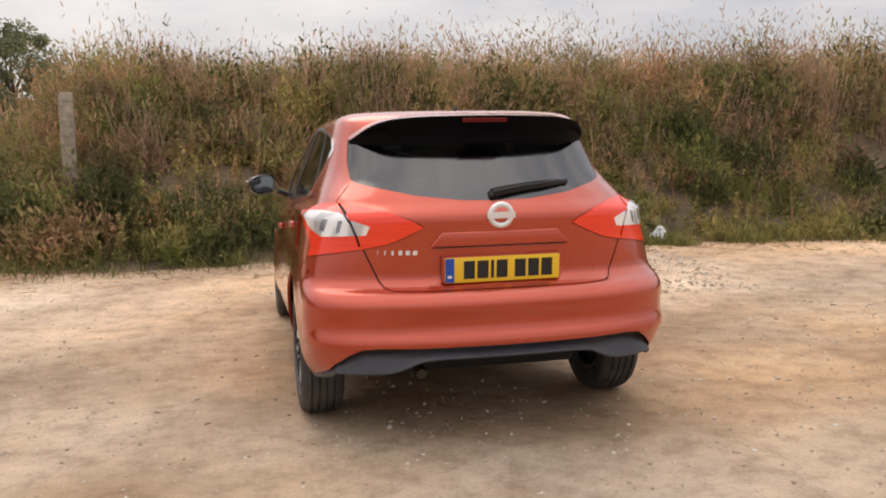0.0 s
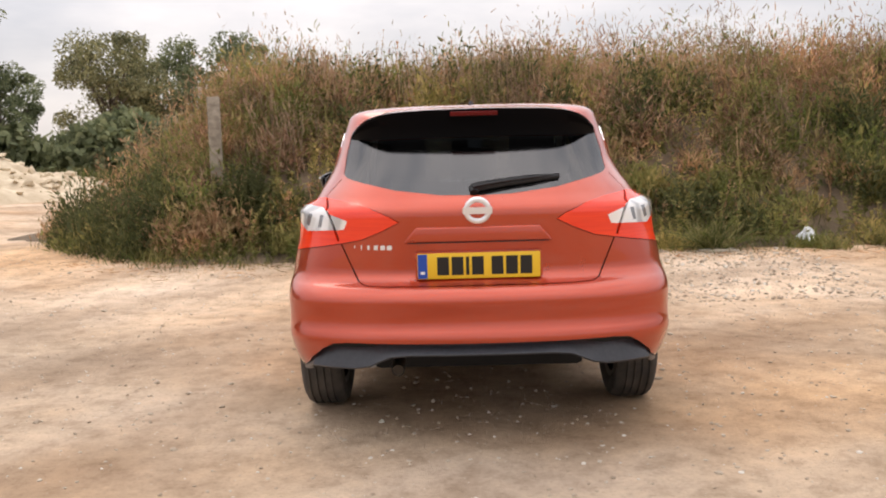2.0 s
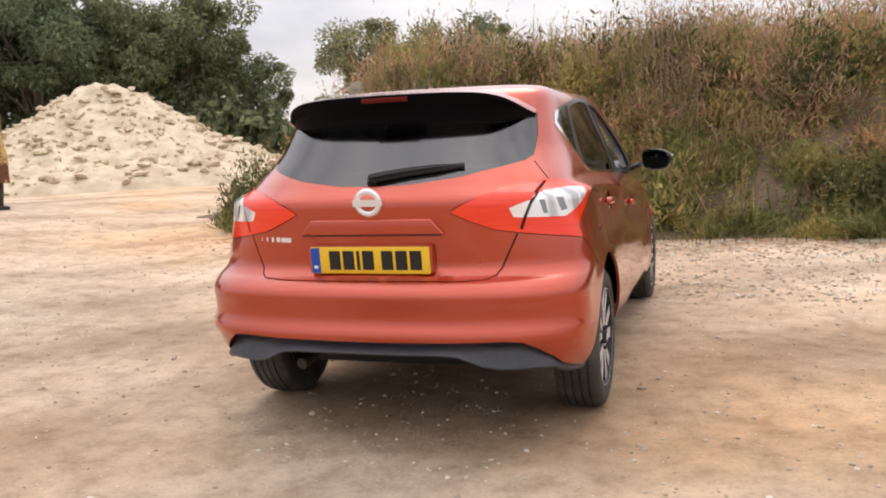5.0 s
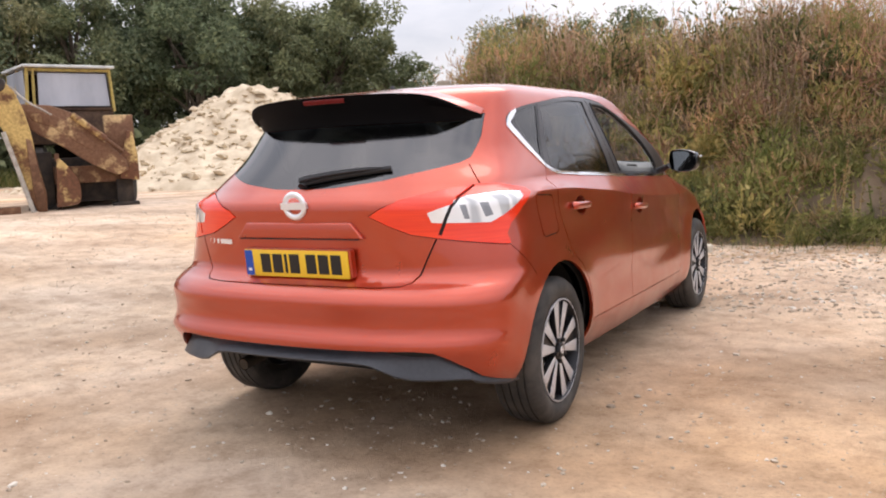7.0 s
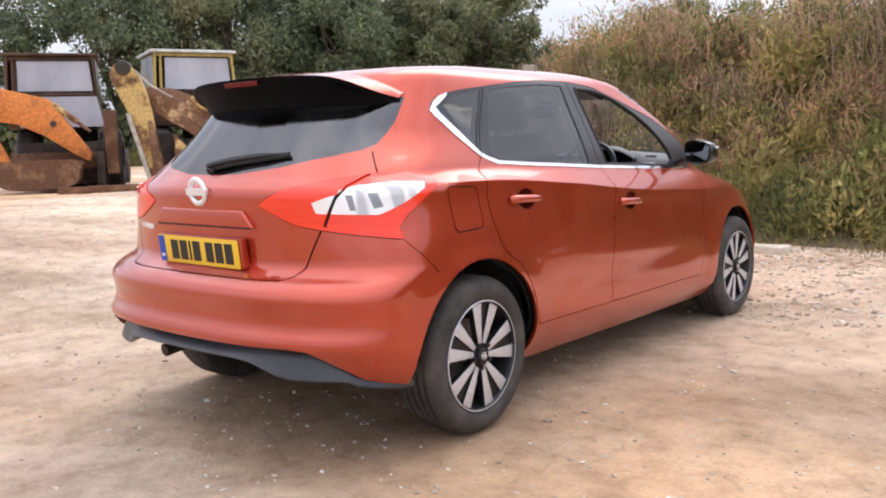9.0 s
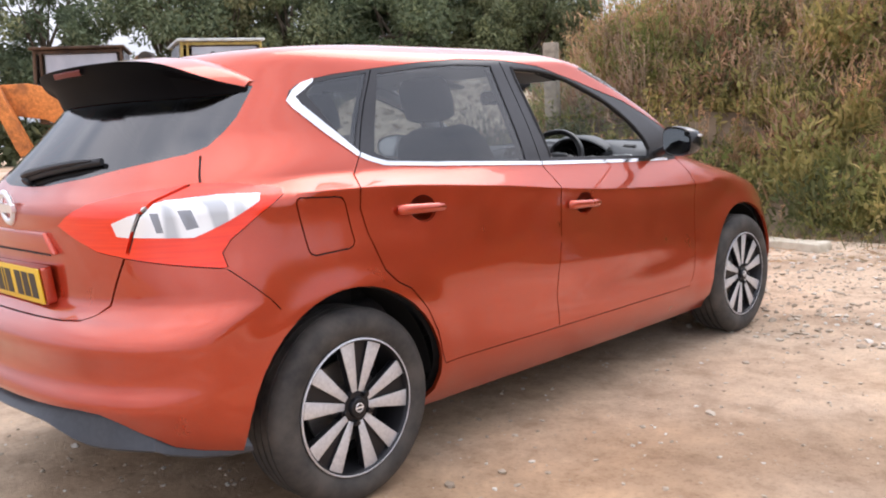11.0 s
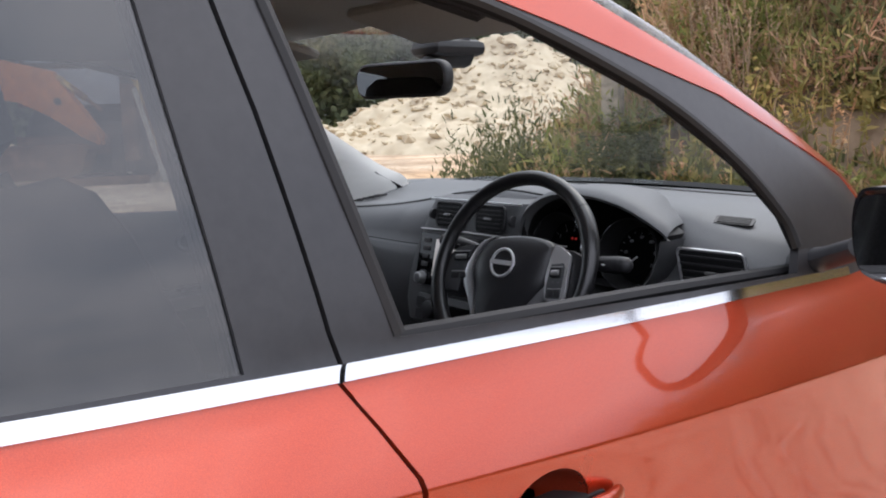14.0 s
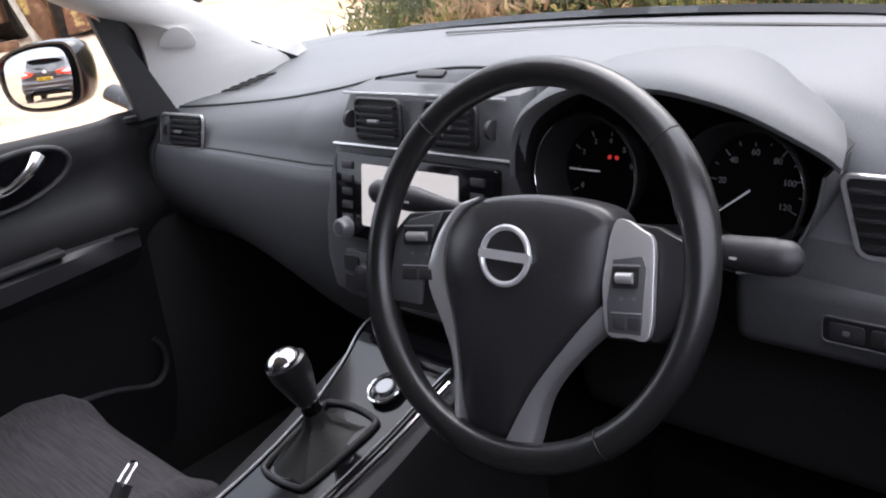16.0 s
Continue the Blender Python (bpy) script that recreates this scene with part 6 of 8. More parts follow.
# seats
def make_seat(name, label):
    t = new(name)
    t.parent = car
    cush = []
    for y, z0, z1, hw in ((0.0, 0.05, 0.16, 0.23), (0.04, 0.03, 0.185, 0.25), (0.15, 0.02, 0.175, 0.255), (0.32, 0.02, 0.175, 0.255), (0.44, 0.03, 0.19, 0.25), (0.50, 0.05, 0.175, 0.24), (0.53, 0.08, 0.14, 0.225)):
        a = np.linspace(0, 2 * np.pi, 32, endpoint=False)
        sx_ = np.sign(np.cos(a)) * np.abs(np.cos(a)) ** 0.45 * hw
        sz = (z0 + z1) / 2 + (z1 - z0) / 2 * np.sign(np.sin(a)) * np.abs(np.sin(a)) ** 0.5
        sz = sz + np.where(np.sin(a) > 0, 0.035 * smooth(0.55, 0.95, np.abs(sx_) / hw), 0)
        cush.append(np.stack([sx_, np.full(32, y), sz], -1))
    part("seat_cushion", grid_bm(np.array(cush), close_v=True, caps=True), CLOTH, t, "dark grey woven cushion")
    back = []
    for h, hw, th in ((0.0, 0.23, 0.15), (0.06, 0.25, 0.17), (0.25, 0.255, 0.16), (0.45, 0.24, 0.14), (0.55, 0.21, 0.12), (0.60, 0.17, 0.10), (0.62, 0.11, 0.06)):
        a = np.linspace(0, 2 * np.pi, 32, endpoint=False)
        bx = np.sign(np.cos(a)) * np.abs(np.cos(a)) ** 0.45 * hw
        by = th / 2 * np.sign(np.sin(a)) * np.abs(np.sin(a)) ** 0.6
        by = by + np.where(np.sin(a) > 0, 0.05 * smooth(0.55, 1.0, np.abs(bx) / hw), 0)
        back.append(np.stack([bx, by, np.full(32, h)], -1))
    bk = pose(0, -0.02, 0.14, 16, 0, 0)
    part("backrest", grid_bm(np.array(back), close_v=True, caps=True), CLOTH_SIDE, t, "black cloth backrest", m=bk)
    hr = []
    for h, hw, th in ((0.0, 0.09, 0.05), (0.015, 0.125, 0.085), (0.08, 0.135, 0.095), (0.15, 0.125, 0.085), (0.175, 0.10, 0.06), (0.182, 0.06, 0.03)):
        a = np.linspace(0, 2 * np.pi, 28, endpoint=False)
        hr.append(np.stack([np.sign(np.cos(a)) * np.abs(np.cos(a)) ** 0.6 * hw, th / 2 * np.sign(np.sin(a)) * np.abs(np.sin(a)) ** 0.7 + 0.01, np.full(28, h)], -1))
    part("headrest", grid_bm(np.array(hr), close_v=True, caps=True), CLOTH_SIDE, t, "black headrest", m=bk @ Matrix.Translation((0, 0, 0.655)))
    for sx in (-1, 1):
        part("headrest_post", cyl(0.007, 0.007, 0.10, 10), CHROME, t, "steel post", m=bk @ Matrix.Translation((sx * 0.055, 0.01, 0.58)))
    part("seat_base", box(-0.20, 0.20, 0.05, 0.46, -0.15, 0.06), CARPET, t, bevel=0.02)
    return t


seat = make_seat("front_seat", "")
seat.matrix_basis = pose(0.37, 1.86, 0.44)
seat2 = copy_thing(seat, pose(-0.39, 1.88, 0.415))
part("buckle", join(moved(box(-0.012, 0.012, -0.02, 0.02, 0, 0.10), pose(-0.115, 2.19, 0.57, -20, 0, 0)), moved(box(-0.003, 0.003, -0.014, 0.014, 0.1, 0.112), pose(-0.115, 2.19, 0.57, -20, 0, 0))), SOFT_DARK, car, "black belt buckle", bevel=0.002)
tg_m = pose(-0.205, 2.308, 0.655, 28, -14, 8)
tongue = part("belt_tongue", tube([(x, y, 0) for x, y in rounded(0.019, 0.034, 0.005)], 0.0022, 8, closed=True), CHROME, car, "chrome belt tongue", m=tg_m)
part("buckle_sleeve", tube([(0, -0.012, -0.004), (-0.004, -0.045, -0.012), (-0.008, -0.085, -0.03)], 0.013, 10, flatten=0.5), SOFT_DARK, tongue, "black buckle sleeve", m=tg_m)
bench = new("rear_bench")
bench.parent = car
part("bench_cushion", box(-0.64, 0.64, 1.00, 1.46, 0.40, 0.60), CLOTH, bench, "dark grey woven bench cushion", bevel=0.05, segments=4)
part("bench_back", box(-0.63, 0.63, 0.86, 1.0, 0.55, 1.10), CLOTH_SIDE, bench, "black bench backrest", bevel=0.05, segments=4)
for x in (-0.36, 0.0, 0.36):
    part("headrest", box(x - 0.125, x + 0.125, 0.80, 0.89, 1.12, 1.27), CLOTH_SIDE, bench, "black headrest", bevel=0.035, segments=4)
    for k in (-1, 1):
        part("headrest_post", cyl(0.006, 0.006, 0.08, 8), CHROME, bench, m=Matrix.Translation((x + 0.05 * k, 0.85, 1.07)))

# A-pillar trims, from the screen's edge to the door
def skin(y, z, lift):
    u, v = chart("s", y, z)
    return shell(u, height(v)) + lift * outward(np.array([u]), np.array([v]))[0]


outer_l = spline([(2.30, 1.428), (2.45, 1.370), (2.60, 1.312), (2.70, 1.268), (2.79, 1.222), (2.90, 1.160), (3.0, 1.104), (3.06, 1.075), (3.10, 1.03)], 22)
inner_l = spline([(2.02, 1.402), (2.22, 1.370), (2.43, 1.305), (2.528, 1.268), (2.593, 1.228), (2.667, 1.192), (2.730, 1.160), (2.755, 1.05), (2.765, 0.99)], 22)
for sx in (1, -1):
    rows = []
    for (y1, z1), (y0, z0) in zip(outer_l, inner_l):
        a, b = skin(y1, z1, -0.012), skin(y0, z0, -0.014)
        rows.append([a, skin(y1, z1, -0.030) * 0.93 + b * 0.07, skin(y1, z1, -0.05) * 0.75 + b * 0.25, skin(y1, z1, -0.05) * 0.35 + skin(y0, z0, -0.045) * 0.65, skin(y0, z0, -0.022), b])
    part("pillar_cover", grid_bm(np.array(rows) * [sx, 1, 1]), PILLAR, car, "light grey A-pillar cover", sharp=60)
    # the speaker cover lies on it
    fine_ = np.array([spline(r, 30) for r in np.array(rows)])
    k, c = np.unravel_index((np.hypot(fine_[..., 1] - 2.785, fine_[..., 2] - 1.113)[:, 6:24]).argmin(), (len(rows), 18))
    q, along, across = fine_[k, c + 6], fine_[k + 1, c + 6] - fine_[k - 1, c + 6], fine_[k, c + 7] - fine_[k, c + 5]
    nz = Vector(np.cross(along, across)).normalized()
    nz = -nz if nz.x > 0 else nz
    ax = (Vector((0, 1, 0)) - nz * nz.y).normalized()
    basis = Matrix((ax, nz.cross(ax), nz)).transposed().to_4x4()
    outline_ = [(0.036 * math.cos(t) * (1.0 if math.cos(t) > 0 else 0.85), 0.023 * math.sin(t) + 0.006 * math.cos(2 * t)) for t in np.linspace(0, 2 * math.pi, 28, endpoint=False)]
    part("tweeter_cover", slab(outline_, 0.0022), SPEAKER, car, "round grey speaker cover", bevel=0.001, m=(Matrix.Scale(-1, 4, (1, 0, 0)) if sx < 0 else Matrix.Identity(4)) @ Matrix.Translation(q) @ basis @ Matrix.Translation((0, 0, 0.004)))

# ---- ground: one sheet, from the yard to the horizon ----
rng = np.random.default_rng(7)
foot_line = curve([-9, -5.5, -2.8, 0, 4, 7, 12, 24], [9.5, 7.5, 5.75, 6.1, 6.05, 5.4, 4.6, 3.2])


def wave(x, y, s, seed=0):
    """Soft uneven relief, about -1 to 1."""
    a = seed * 1.7
    return (np.sin(x * s + 1.3 * np.sin(y * s * 0.7 + a)) + np.sin(y * s * 1.1 + 1.7 * np.sin(x * s * 0.6 + 2 * a)) + 0.6 * np.sin((x + y) * s * 2.3 + a)) / 2.6


def ground_z(x, y):
    back = y - foot_line(x)
    edge = smooth(-7.0, -4.5, x)
    z = 0.13 * smooth(-2.8, 0.0, back) * edge * smooth(14, 9, back) + 0.48 * smooth(-2.5, -9.5, x) * smooth(-7, 2, y)
    near = smooth(0.6, 1.6, np.maximum(np.abs(x) - 1.0, np.abs(y - 2.1) - 2.3))
    z = z + near * (0.012 * wave(x, y, 1.1) + 0.006 * wave(x, y, 4.3, 2))
    return z


def bank_z(x, y):
    """Height of the earth bank above the yard."""
    b = y - foot_line(x)
    ends = smooth(-5.6, -2.6, x) * smooth(40, 30, x)
    rise = smooth(-0.1, 2.6, b) * smooth(14, 9, b)
    return ground_z(x, y) + ends * (1.80 * rise + 0.10 * wave(x, y, 1.9, 4) * smooth(0.2, 1.2, b))


GROUND = material("sandy gravel", (0.42, 0.33, 0.24), 0.95, spec=0.15)
_n, _l, _b = nodes_of(GROUND)
g_big = noise_node(GROUND, 0.55, 5, 0.55, stretch=(1.0, 1.5, 1))
g_mid = noise_node(GROUND, 5.0, 8, 0.7)
g_fine = noise_node(GROUND, 46.0, 6, 0.75)
sand = ramp(GROUND, g_big, [(0.30, (0.365, 0.262, 0.180)), (0.50, (0.46, 0.342, 0.240)), (0.68, (0.57, 0.444, 0.330))])
mid_c = ramp(GROUND, g_mid, [(0.34, (0.72, 0.69, 0.66)), (0.5, (0.99, 0.99, 0.99)), (0.66, (1.18, 1.17, 1.15))])
fine_c = ramp(GROUND, g_fine, [(0.28, (0.55, 0.53, 0.50)), (0.46, (0.96, 0.96, 0.96)), (0.62, (1.02, 1.02, 1.02)), (0.78, (1.45, 1.42, 1.38))])
g_hue = noise_node(GROUND, 0.23, 4, 0.55)
hue_c = ramp(GROUND, g_hue, [(0.36, (1.08, 0.95, 0.80)), (0.5, (1.0, 1.0, 1.0)), (0.64, (0.95, 1.0, 1.06))])
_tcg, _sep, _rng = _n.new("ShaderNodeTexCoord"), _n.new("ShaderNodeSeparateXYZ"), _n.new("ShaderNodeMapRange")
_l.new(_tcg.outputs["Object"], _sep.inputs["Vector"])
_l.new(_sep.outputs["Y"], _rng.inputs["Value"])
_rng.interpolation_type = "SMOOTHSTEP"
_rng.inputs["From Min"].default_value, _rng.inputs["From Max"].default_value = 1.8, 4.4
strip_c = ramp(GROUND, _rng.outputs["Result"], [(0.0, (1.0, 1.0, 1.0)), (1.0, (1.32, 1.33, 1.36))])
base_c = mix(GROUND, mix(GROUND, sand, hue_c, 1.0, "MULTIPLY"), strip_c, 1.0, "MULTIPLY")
# faint wheel ruts that swing round the yard
_wv, _wm = _n.new("ShaderNodeTexWave"), _n.new("ShaderNodeMapping")
_wv.wave_type, _wv.rings_direction = "RINGS", "Z"
_wm.inputs["Location"].default_value = (-9.0, 6.5, 0)
_l.new(_tcg.outputs["Object"], _wm.inputs["Vector"])
_l.new(_wm.outputs["Vector"], _wv.inputs["Vector"])
_wv.inputs["Scale"].default_value, _wv.inputs["Distortion"].default_value = 0.20, 5.0
_wv.inputs["Detail"].default_value, _wv.inputs["Detail Scale"].default_value = 3, 0.7
rut_c = ramp(GROUND, _wv.outputs["Fac"], [(0.0, (0.84, 0.82, 0.80)), (0.35, (1.0, 1.0, 1.0)), (1.0, (1.06, 1.06, 1.05))])
base_c = mix(GROUND, base_c, rut_c, 1.0, "MULTIPLY")
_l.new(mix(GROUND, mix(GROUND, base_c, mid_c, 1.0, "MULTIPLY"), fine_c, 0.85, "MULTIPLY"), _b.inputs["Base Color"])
_add = _n.new("ShaderNodeMath")
_add.operation = "MULTIPLY_ADD"
_l.new(g_mid, _add.inputs[0])
_add.inputs[1].default_value = 1.6
_l.new(g_fine, _add.inputs[2])
bump(GROUND, _add.outputs["Value"], 0.55, 0.02)
gx = np.r_[-600, -250, -100, -55, np.linspace(-34, 26, 241), 60, 110, 250, 600]
gy = np.r_[-600, -250, -100, -45, np.linspace(-14, 34, 193), 60, 110, 250, 600]
GX, GY = np.meshgrid(gx, gy)
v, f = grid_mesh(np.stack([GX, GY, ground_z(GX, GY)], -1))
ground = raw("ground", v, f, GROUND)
tagged(ground, "sandy beige gravel yard with tyre tracks", "ground", kind="structure")

# ---- loose stones on the yard ----
STONE = material("pale gravel stone", (0.4, 0.35, 0.28), 0.9)
_n, _l, _b = nodes_of(STONE)
_g = _n.new("ShaderNodeNewGeometry")
_l.new(ramp(STONE, _g.outputs["Random Per Island"], [(0.0, (0.30, 0.235, 0.17)), (0.45, (0.42, 0.345, 0.26)), (0.8, (0.52, 0.45, 0.36)), (1.0, (0.66, 0.62, 0.55))]), _b.inputs["Base Color"])
ico = bmesh.new()
bmesh.ops.create_icosphere(ico, subdivisions=1, radius=1)
ico_v = np.array([v.co[:] for v in ico.verts])
ico_f = np.array([[v.index for v in f.verts] for f in ico.faces])
ico.free()


def scatter_stones(name, xs, ys, sizes, label, mat=STONE, zfun=ground_z):
    n = len(xs)
    vs = np.repeat(ico_v[None], n, 0) * (1 + 0.35 * rng.standard_normal((n, len(ico_v), 1)).clip(-1, 1))
    vs *= np.stack([sizes, sizes * rng.uniform(0.6, 1, n), sizes * rng.uniform(0.35, 0.7, n)], -1)[:, None]
    a = rng.uniform(0, 2 * np.pi, n)
    c, s_ = np.cos(a)[:, None], np.sin(a)[:, None]
    x = vs[..., 0] * c - vs[..., 1] * s_ + xs[:, None]
    y = vs[..., 0] * s_ + vs[..., 1] * c + ys[:, None]
    z = vs[..., 2] + (zfun(xs, ys) + sizes * 0.15)[:, None]
    fs = (ico_f[None] + (np.arange(n) * len(ico_v))[:, None, None]).reshape(-1, 3)
    ob = raw(name, np.stack([x, y, z], -1).reshape(-1, 3), fs, mat, flat=True)
    return tagged(ob, label, "stones", kind="stuff")


n = 26000
sx_, sy_ = rng.uniform(-9, 7.5, n), -3.4 + 10.4 * rng.random(n) ** 1.15
scatter_stones("gravel", sx_, sy_, 0.003 + 0.010 * rng.random(n) ** 3 + 0.014 * (rng.random(n) < 0.010), "loose pale gravel stones strewn over the yard")
n = 4200
sx_ = rng.uniform(-0.6, 3.6, n)
scatter_stones("gravel_drift", sx_, 3.4 + 2.6 * rng.random(n), 0.006 + 0.020 * rng.random(n) ** 4, "coarser pale gravel lying along the bank")
# ---- bank ----
BANK = material("dry earth bank", (0.16, 0.11, 0.07), 0.95)
grain(BANK, (0.10, 0.072, 0.045), (0.24, 0.170, 0.108), 3.0, bumpy=0.6, distance=0.05, detail=8)
bx, bt = np.linspace(-6.2, 36, 211), np.linspace(-0.15, 14.5, 74)
BX, BT = np.meshgrid(bx, bt)
BY = foot_line(BX) + BT
v, f = grid_mesh(np.stack([BX, BY, bank_z(BX, BY) - 0.02 * smooth(0.15, -0.15, BT) + 0.004], -1))
bank = raw("bank", v, f, BANK)
tagged(bank, "steep brown earth bank overgrown with dry weeds", "bank", kind="structure")


# ---- weeds ----
def leaf_material(name, stops, patch, rough=0.8, through=0.48):
    m = material(name, stops[0][1], rough, spec=0.2)
    n, l, b = nodes_of(m)
    g = n.new("ShaderNodeNewGeometry")
    base = ramp(m, g.outputs["Random Per Island"], stops)
    big = mix(m, ramp(m, noise_node(m, 0.9, 3), patch), ramp(m, noise_node(m, 2.6, 2), [(0.34, (0.66, 0.68, 0.66)), (0.5, (1.0, 1.0, 1.0)), (0.66, (1.28, 1.24, 1.22))]), 1.0, "MULTIPLY")
    l.new(mix(m, base, big, 0.9, "MULTIPLY"), b.inputs["Base Color"])
    if through:
        tr, ad = n.new("ShaderNodeBsdfTranslucent"), n.new("ShaderNodeMixShader")
        l.new(mix(m, base, big, 0.9, "MULTIPLY"), tr.inputs["Color"])
        ad.inputs["Fac"].default_value = through
        l.new(b.outputs["BSDF"], ad.inputs[1])
        l.new(tr.outputs["BSDF"], ad.inputs[2])
        l.new(ad.outputs["Shader"], n["Material Output"].inputs["Surface"])
    return m


PATCH = [(0.36, (1.05, 1.22, 0.82)), (0.5, (1.6, 1.5, 1.36)), (0.63, (2.1, 1.76, 1.55))]
WEED_DRY = leaf_material("dry brown weeds", [(0.0, (0.235, 0.155, 0.098)), (0.35, (0.285, 0.190, 0.120)), (0.7, (0.335, 0.235, 0.150)), (1.0, (0.41, 0.31, 0.20))], PATCH)
WEED_GREEN = leaf_material("green weed leaves", [(0.0, (0.135, 0.145, 0.056)), (0.4, (0.175, 0.178, 0.070)), (0.75, (0.220, 0.210, 0.088)), (1.0, (0.29, 0.255, 0.12))], PATCH)
GRASS = leaf_material("long grass blades", [(0.0, (0.07, 0.095, 0.025)), (0.5, (0.15, 0.16, 0.05)), (1.0, (0.32, 0.27, 0.13))], [(0.3, (0.8, 0.8, 0.8)), (0.7, (1.1, 1.1, 1.1))])


def blades(base, direction, length, w, bend, segs=3):
    """Tapered blades: base points, unit directions, lengths and widths; they droop by bend."""
    n = len(base)
    t = np.linspace(0, 1, segs + 1)
    side_ = np.cross(direction, rng.standard_normal((n, 3)))
    side_ /= np.maximum(np.linalg.norm(side_, axis=1, keepdims=True), 1e-9)
    out = np.cross(side_, direction)
    mid_ = base[:, None] + direction[:, None] * (length[:, None] * t)[..., None]
    mid_ = mid_ + (out * np.array([1, 1, 0.3]))[:, None] * (bend * length)[:, None, None] * (t**2)[None, :, None]
    mid_[..., 2] -= (np.abs(bend) * length)[:, None] * t**2 * 0.4
    wid = w[:, None] * np.array([0.55, 1.0, 0.75, 0.12] if segs == 3 else [0.7, 1.0, 0.12] if segs == 2 else [1.0, 0.5])[None]
    vs = np.stack([mid_ - side_[:, None] * wid[..., None] / 2, mid_ + side_[:, None] * wid[..., None] / 2], 2).reshape(-1, 3)
    k = 2 * (segs + 1)
    q = np.array([[2 * i, 2 * i + 1, 2 * i + 3, 2 * i + 2] for i in range(segs)])
    fs = (q[None] + (np.arange(n) * k)[:, None, None]).reshape(-1, 4)
    return vs, fs


def fast_mesh(name, chunks, mat, label, category, parent=None):
    """One large mesh of quads, without bmesh."""
    off, vs, fs = 0, [], []
    for v, f in chunks:
        vs.append(v)
        fs.append(f + off)
        off += len(v)
    v, f = np.vstack(vs), np.vstack(fs)
    me = bpy.data.meshes.new(name)
    me.vertices.add(len(v))
    me.vertices.foreach_set("co", v.astype(np.float32).ravel())
    k = f.shape[1]
    me.loops.add(f.size)
    me.loops.foreach_set("vertex_index", f.astype(np.int32).ravel())
    me.polygons.add(len(f))
    me.polygons.foreach_set("loop_start", np.arange(0, f.size, k, dtype=np.int32))
    me.update(calc_edges=True)
    me.materials.append(mat)
    ob = new(name, me)
    ob.parent = parent
    if not parent:
        tagged(ob, label, category, kind="stuff")
    return ob


def around(n):
    a = rng.uniform(0, 2 * np.pi, n)
    return np.stack([np.cos(a), np.sin(a)], -1)


def weeds(xs, ys, hs, zf, leaves, leaf_len, leaf_w, spread, top=0.0):
    """Upright weeds: a thin leaning stem each and leaves up it; returns stems and leaves."""
    n = len(xs)
    base = np.stack([xs, ys, zf(xs, ys) - 0.03], -1)
    lean = np.concatenate([around(n) * rng.uniform(0, 0.5, n)[:, None], np.ones((n, 1))], 1)
    lean /= np.linalg.norm(lean, axis=1, keepdims=True)
    stem = blades(base, lean, hs, rng.uniform(0.010, 0.018, n), rng.uniform(-0.12, 0.12, n))
    k = leaves
    t = rng.uniform(0.08, 1.0, (n, k)) if not top else 1 - rng.random((n, k)) ** 1.7 * top
    at_ = base[:, None] + lean[:, None] * (hs[:, None] * t)[..., None]
    dirs = np.concatenate([around(n * k).reshape(n, k, 2) * spread, rng.uniform(-0.1, 1.0, (n, k, 1))], -1)
    dirs /= np.linalg.norm(dirs, axis=2, keepdims=True)
    ln = leaf_len * rng.uniform(0.5, 1.3, (n, k)) * (1.15 - 0.6 * t)
    lv = blades(at_.reshape(-1, 3), dirs.reshape(-1, 3), ln.ravel(), leaf_w * rng.uniform(0.6, 1.3, n * k), rng.uniform(0, 0.5, n * k), 2)
    return stem, lv


def bare(x, b):
    """Where the bank's foot shows open soil."""
    return 0.5 * smooth(4.3, 5.2, x) * smooth(8.5, 7.0, x) * smooth(1.5, 0.9, b) * smooth(-0.5, 0.3, wave(x, b * 2, 1.9, 7))


def bank_spots(n, b0, b1, x0=-5.4, x1=17, power=1.0):
    x = x0 + (x1 - x0) * rng.random(n) ** 1.25
    b = b0 + (b1 - b0) * rng.random(n) ** power
    keep = rng.random(n) < (smooth(-5.8, -3.4, x) + 0.15) * (1 - bare(x, b))
    x, b = x[keep], b[keep]
    return x, foot_line(x) + b


patchy = lambda x, y: np.clip(0.5 + 0.75 * wave(x, y, 1.3, 9), 0, 1)
hills = lambda x, y: np.clip(0.45 + 0.8 * wave(x, y, 1.0, 6), 0, 1)
lumps = lambda x, y: np.clip(0.5 + 0.6 * wave(x, y, 2.7, 3) + 0.3 * wave(x, y, 6.1, 5), 0, 1)
# dry stalks with seed heads over the slope and the crest
x, y = bank_spots(2400, 0.2, 5.5)
h = 0.20 + 0.55 * lumps(x, y) * rng.uniform(0.5, 1.1, len(x)) + 0.45 * hills(x, y) * smooth(1.2, 2.6, y - foot_line(x)) + 0.26 * smooth(1.6, 3.0, y - foot_line(x))
st, lv = weeds(x, y, h, bank_z, 30, 0.046, 0.013, 0.6, top=0.85)
fast_mesh("dry_weeds", [st, lv], WEED_DRY, "dense dry brown weeds with seed heads on the bank", "weeds")
# green leafy weeds, lower on the slope
x, y = bank_spots(3600, -0.05, 4.8, power=1.05)
ok = rng.random(len(x)) < 0.25 + 0.75 * patchy(x + 3, y * 1.6)
x, y = x[ok], y[ok]
h = 0.15 + 0.70 * lumps(x + 2, y + 5) * rng.uniform(0.5, 1.1, len(x)) + 0.35 * hills(x + 4, y) * smooth(1.0, 2.4, y - foot_line(x))
st, lv = weeds(x, y, h, bank_z, 22, 0.070, 0.025, 1.7)
fast_mesh("green_weeds", [st, lv], WEED_GREEN, "olive green leafy weeds growing up the bank", "weeds")
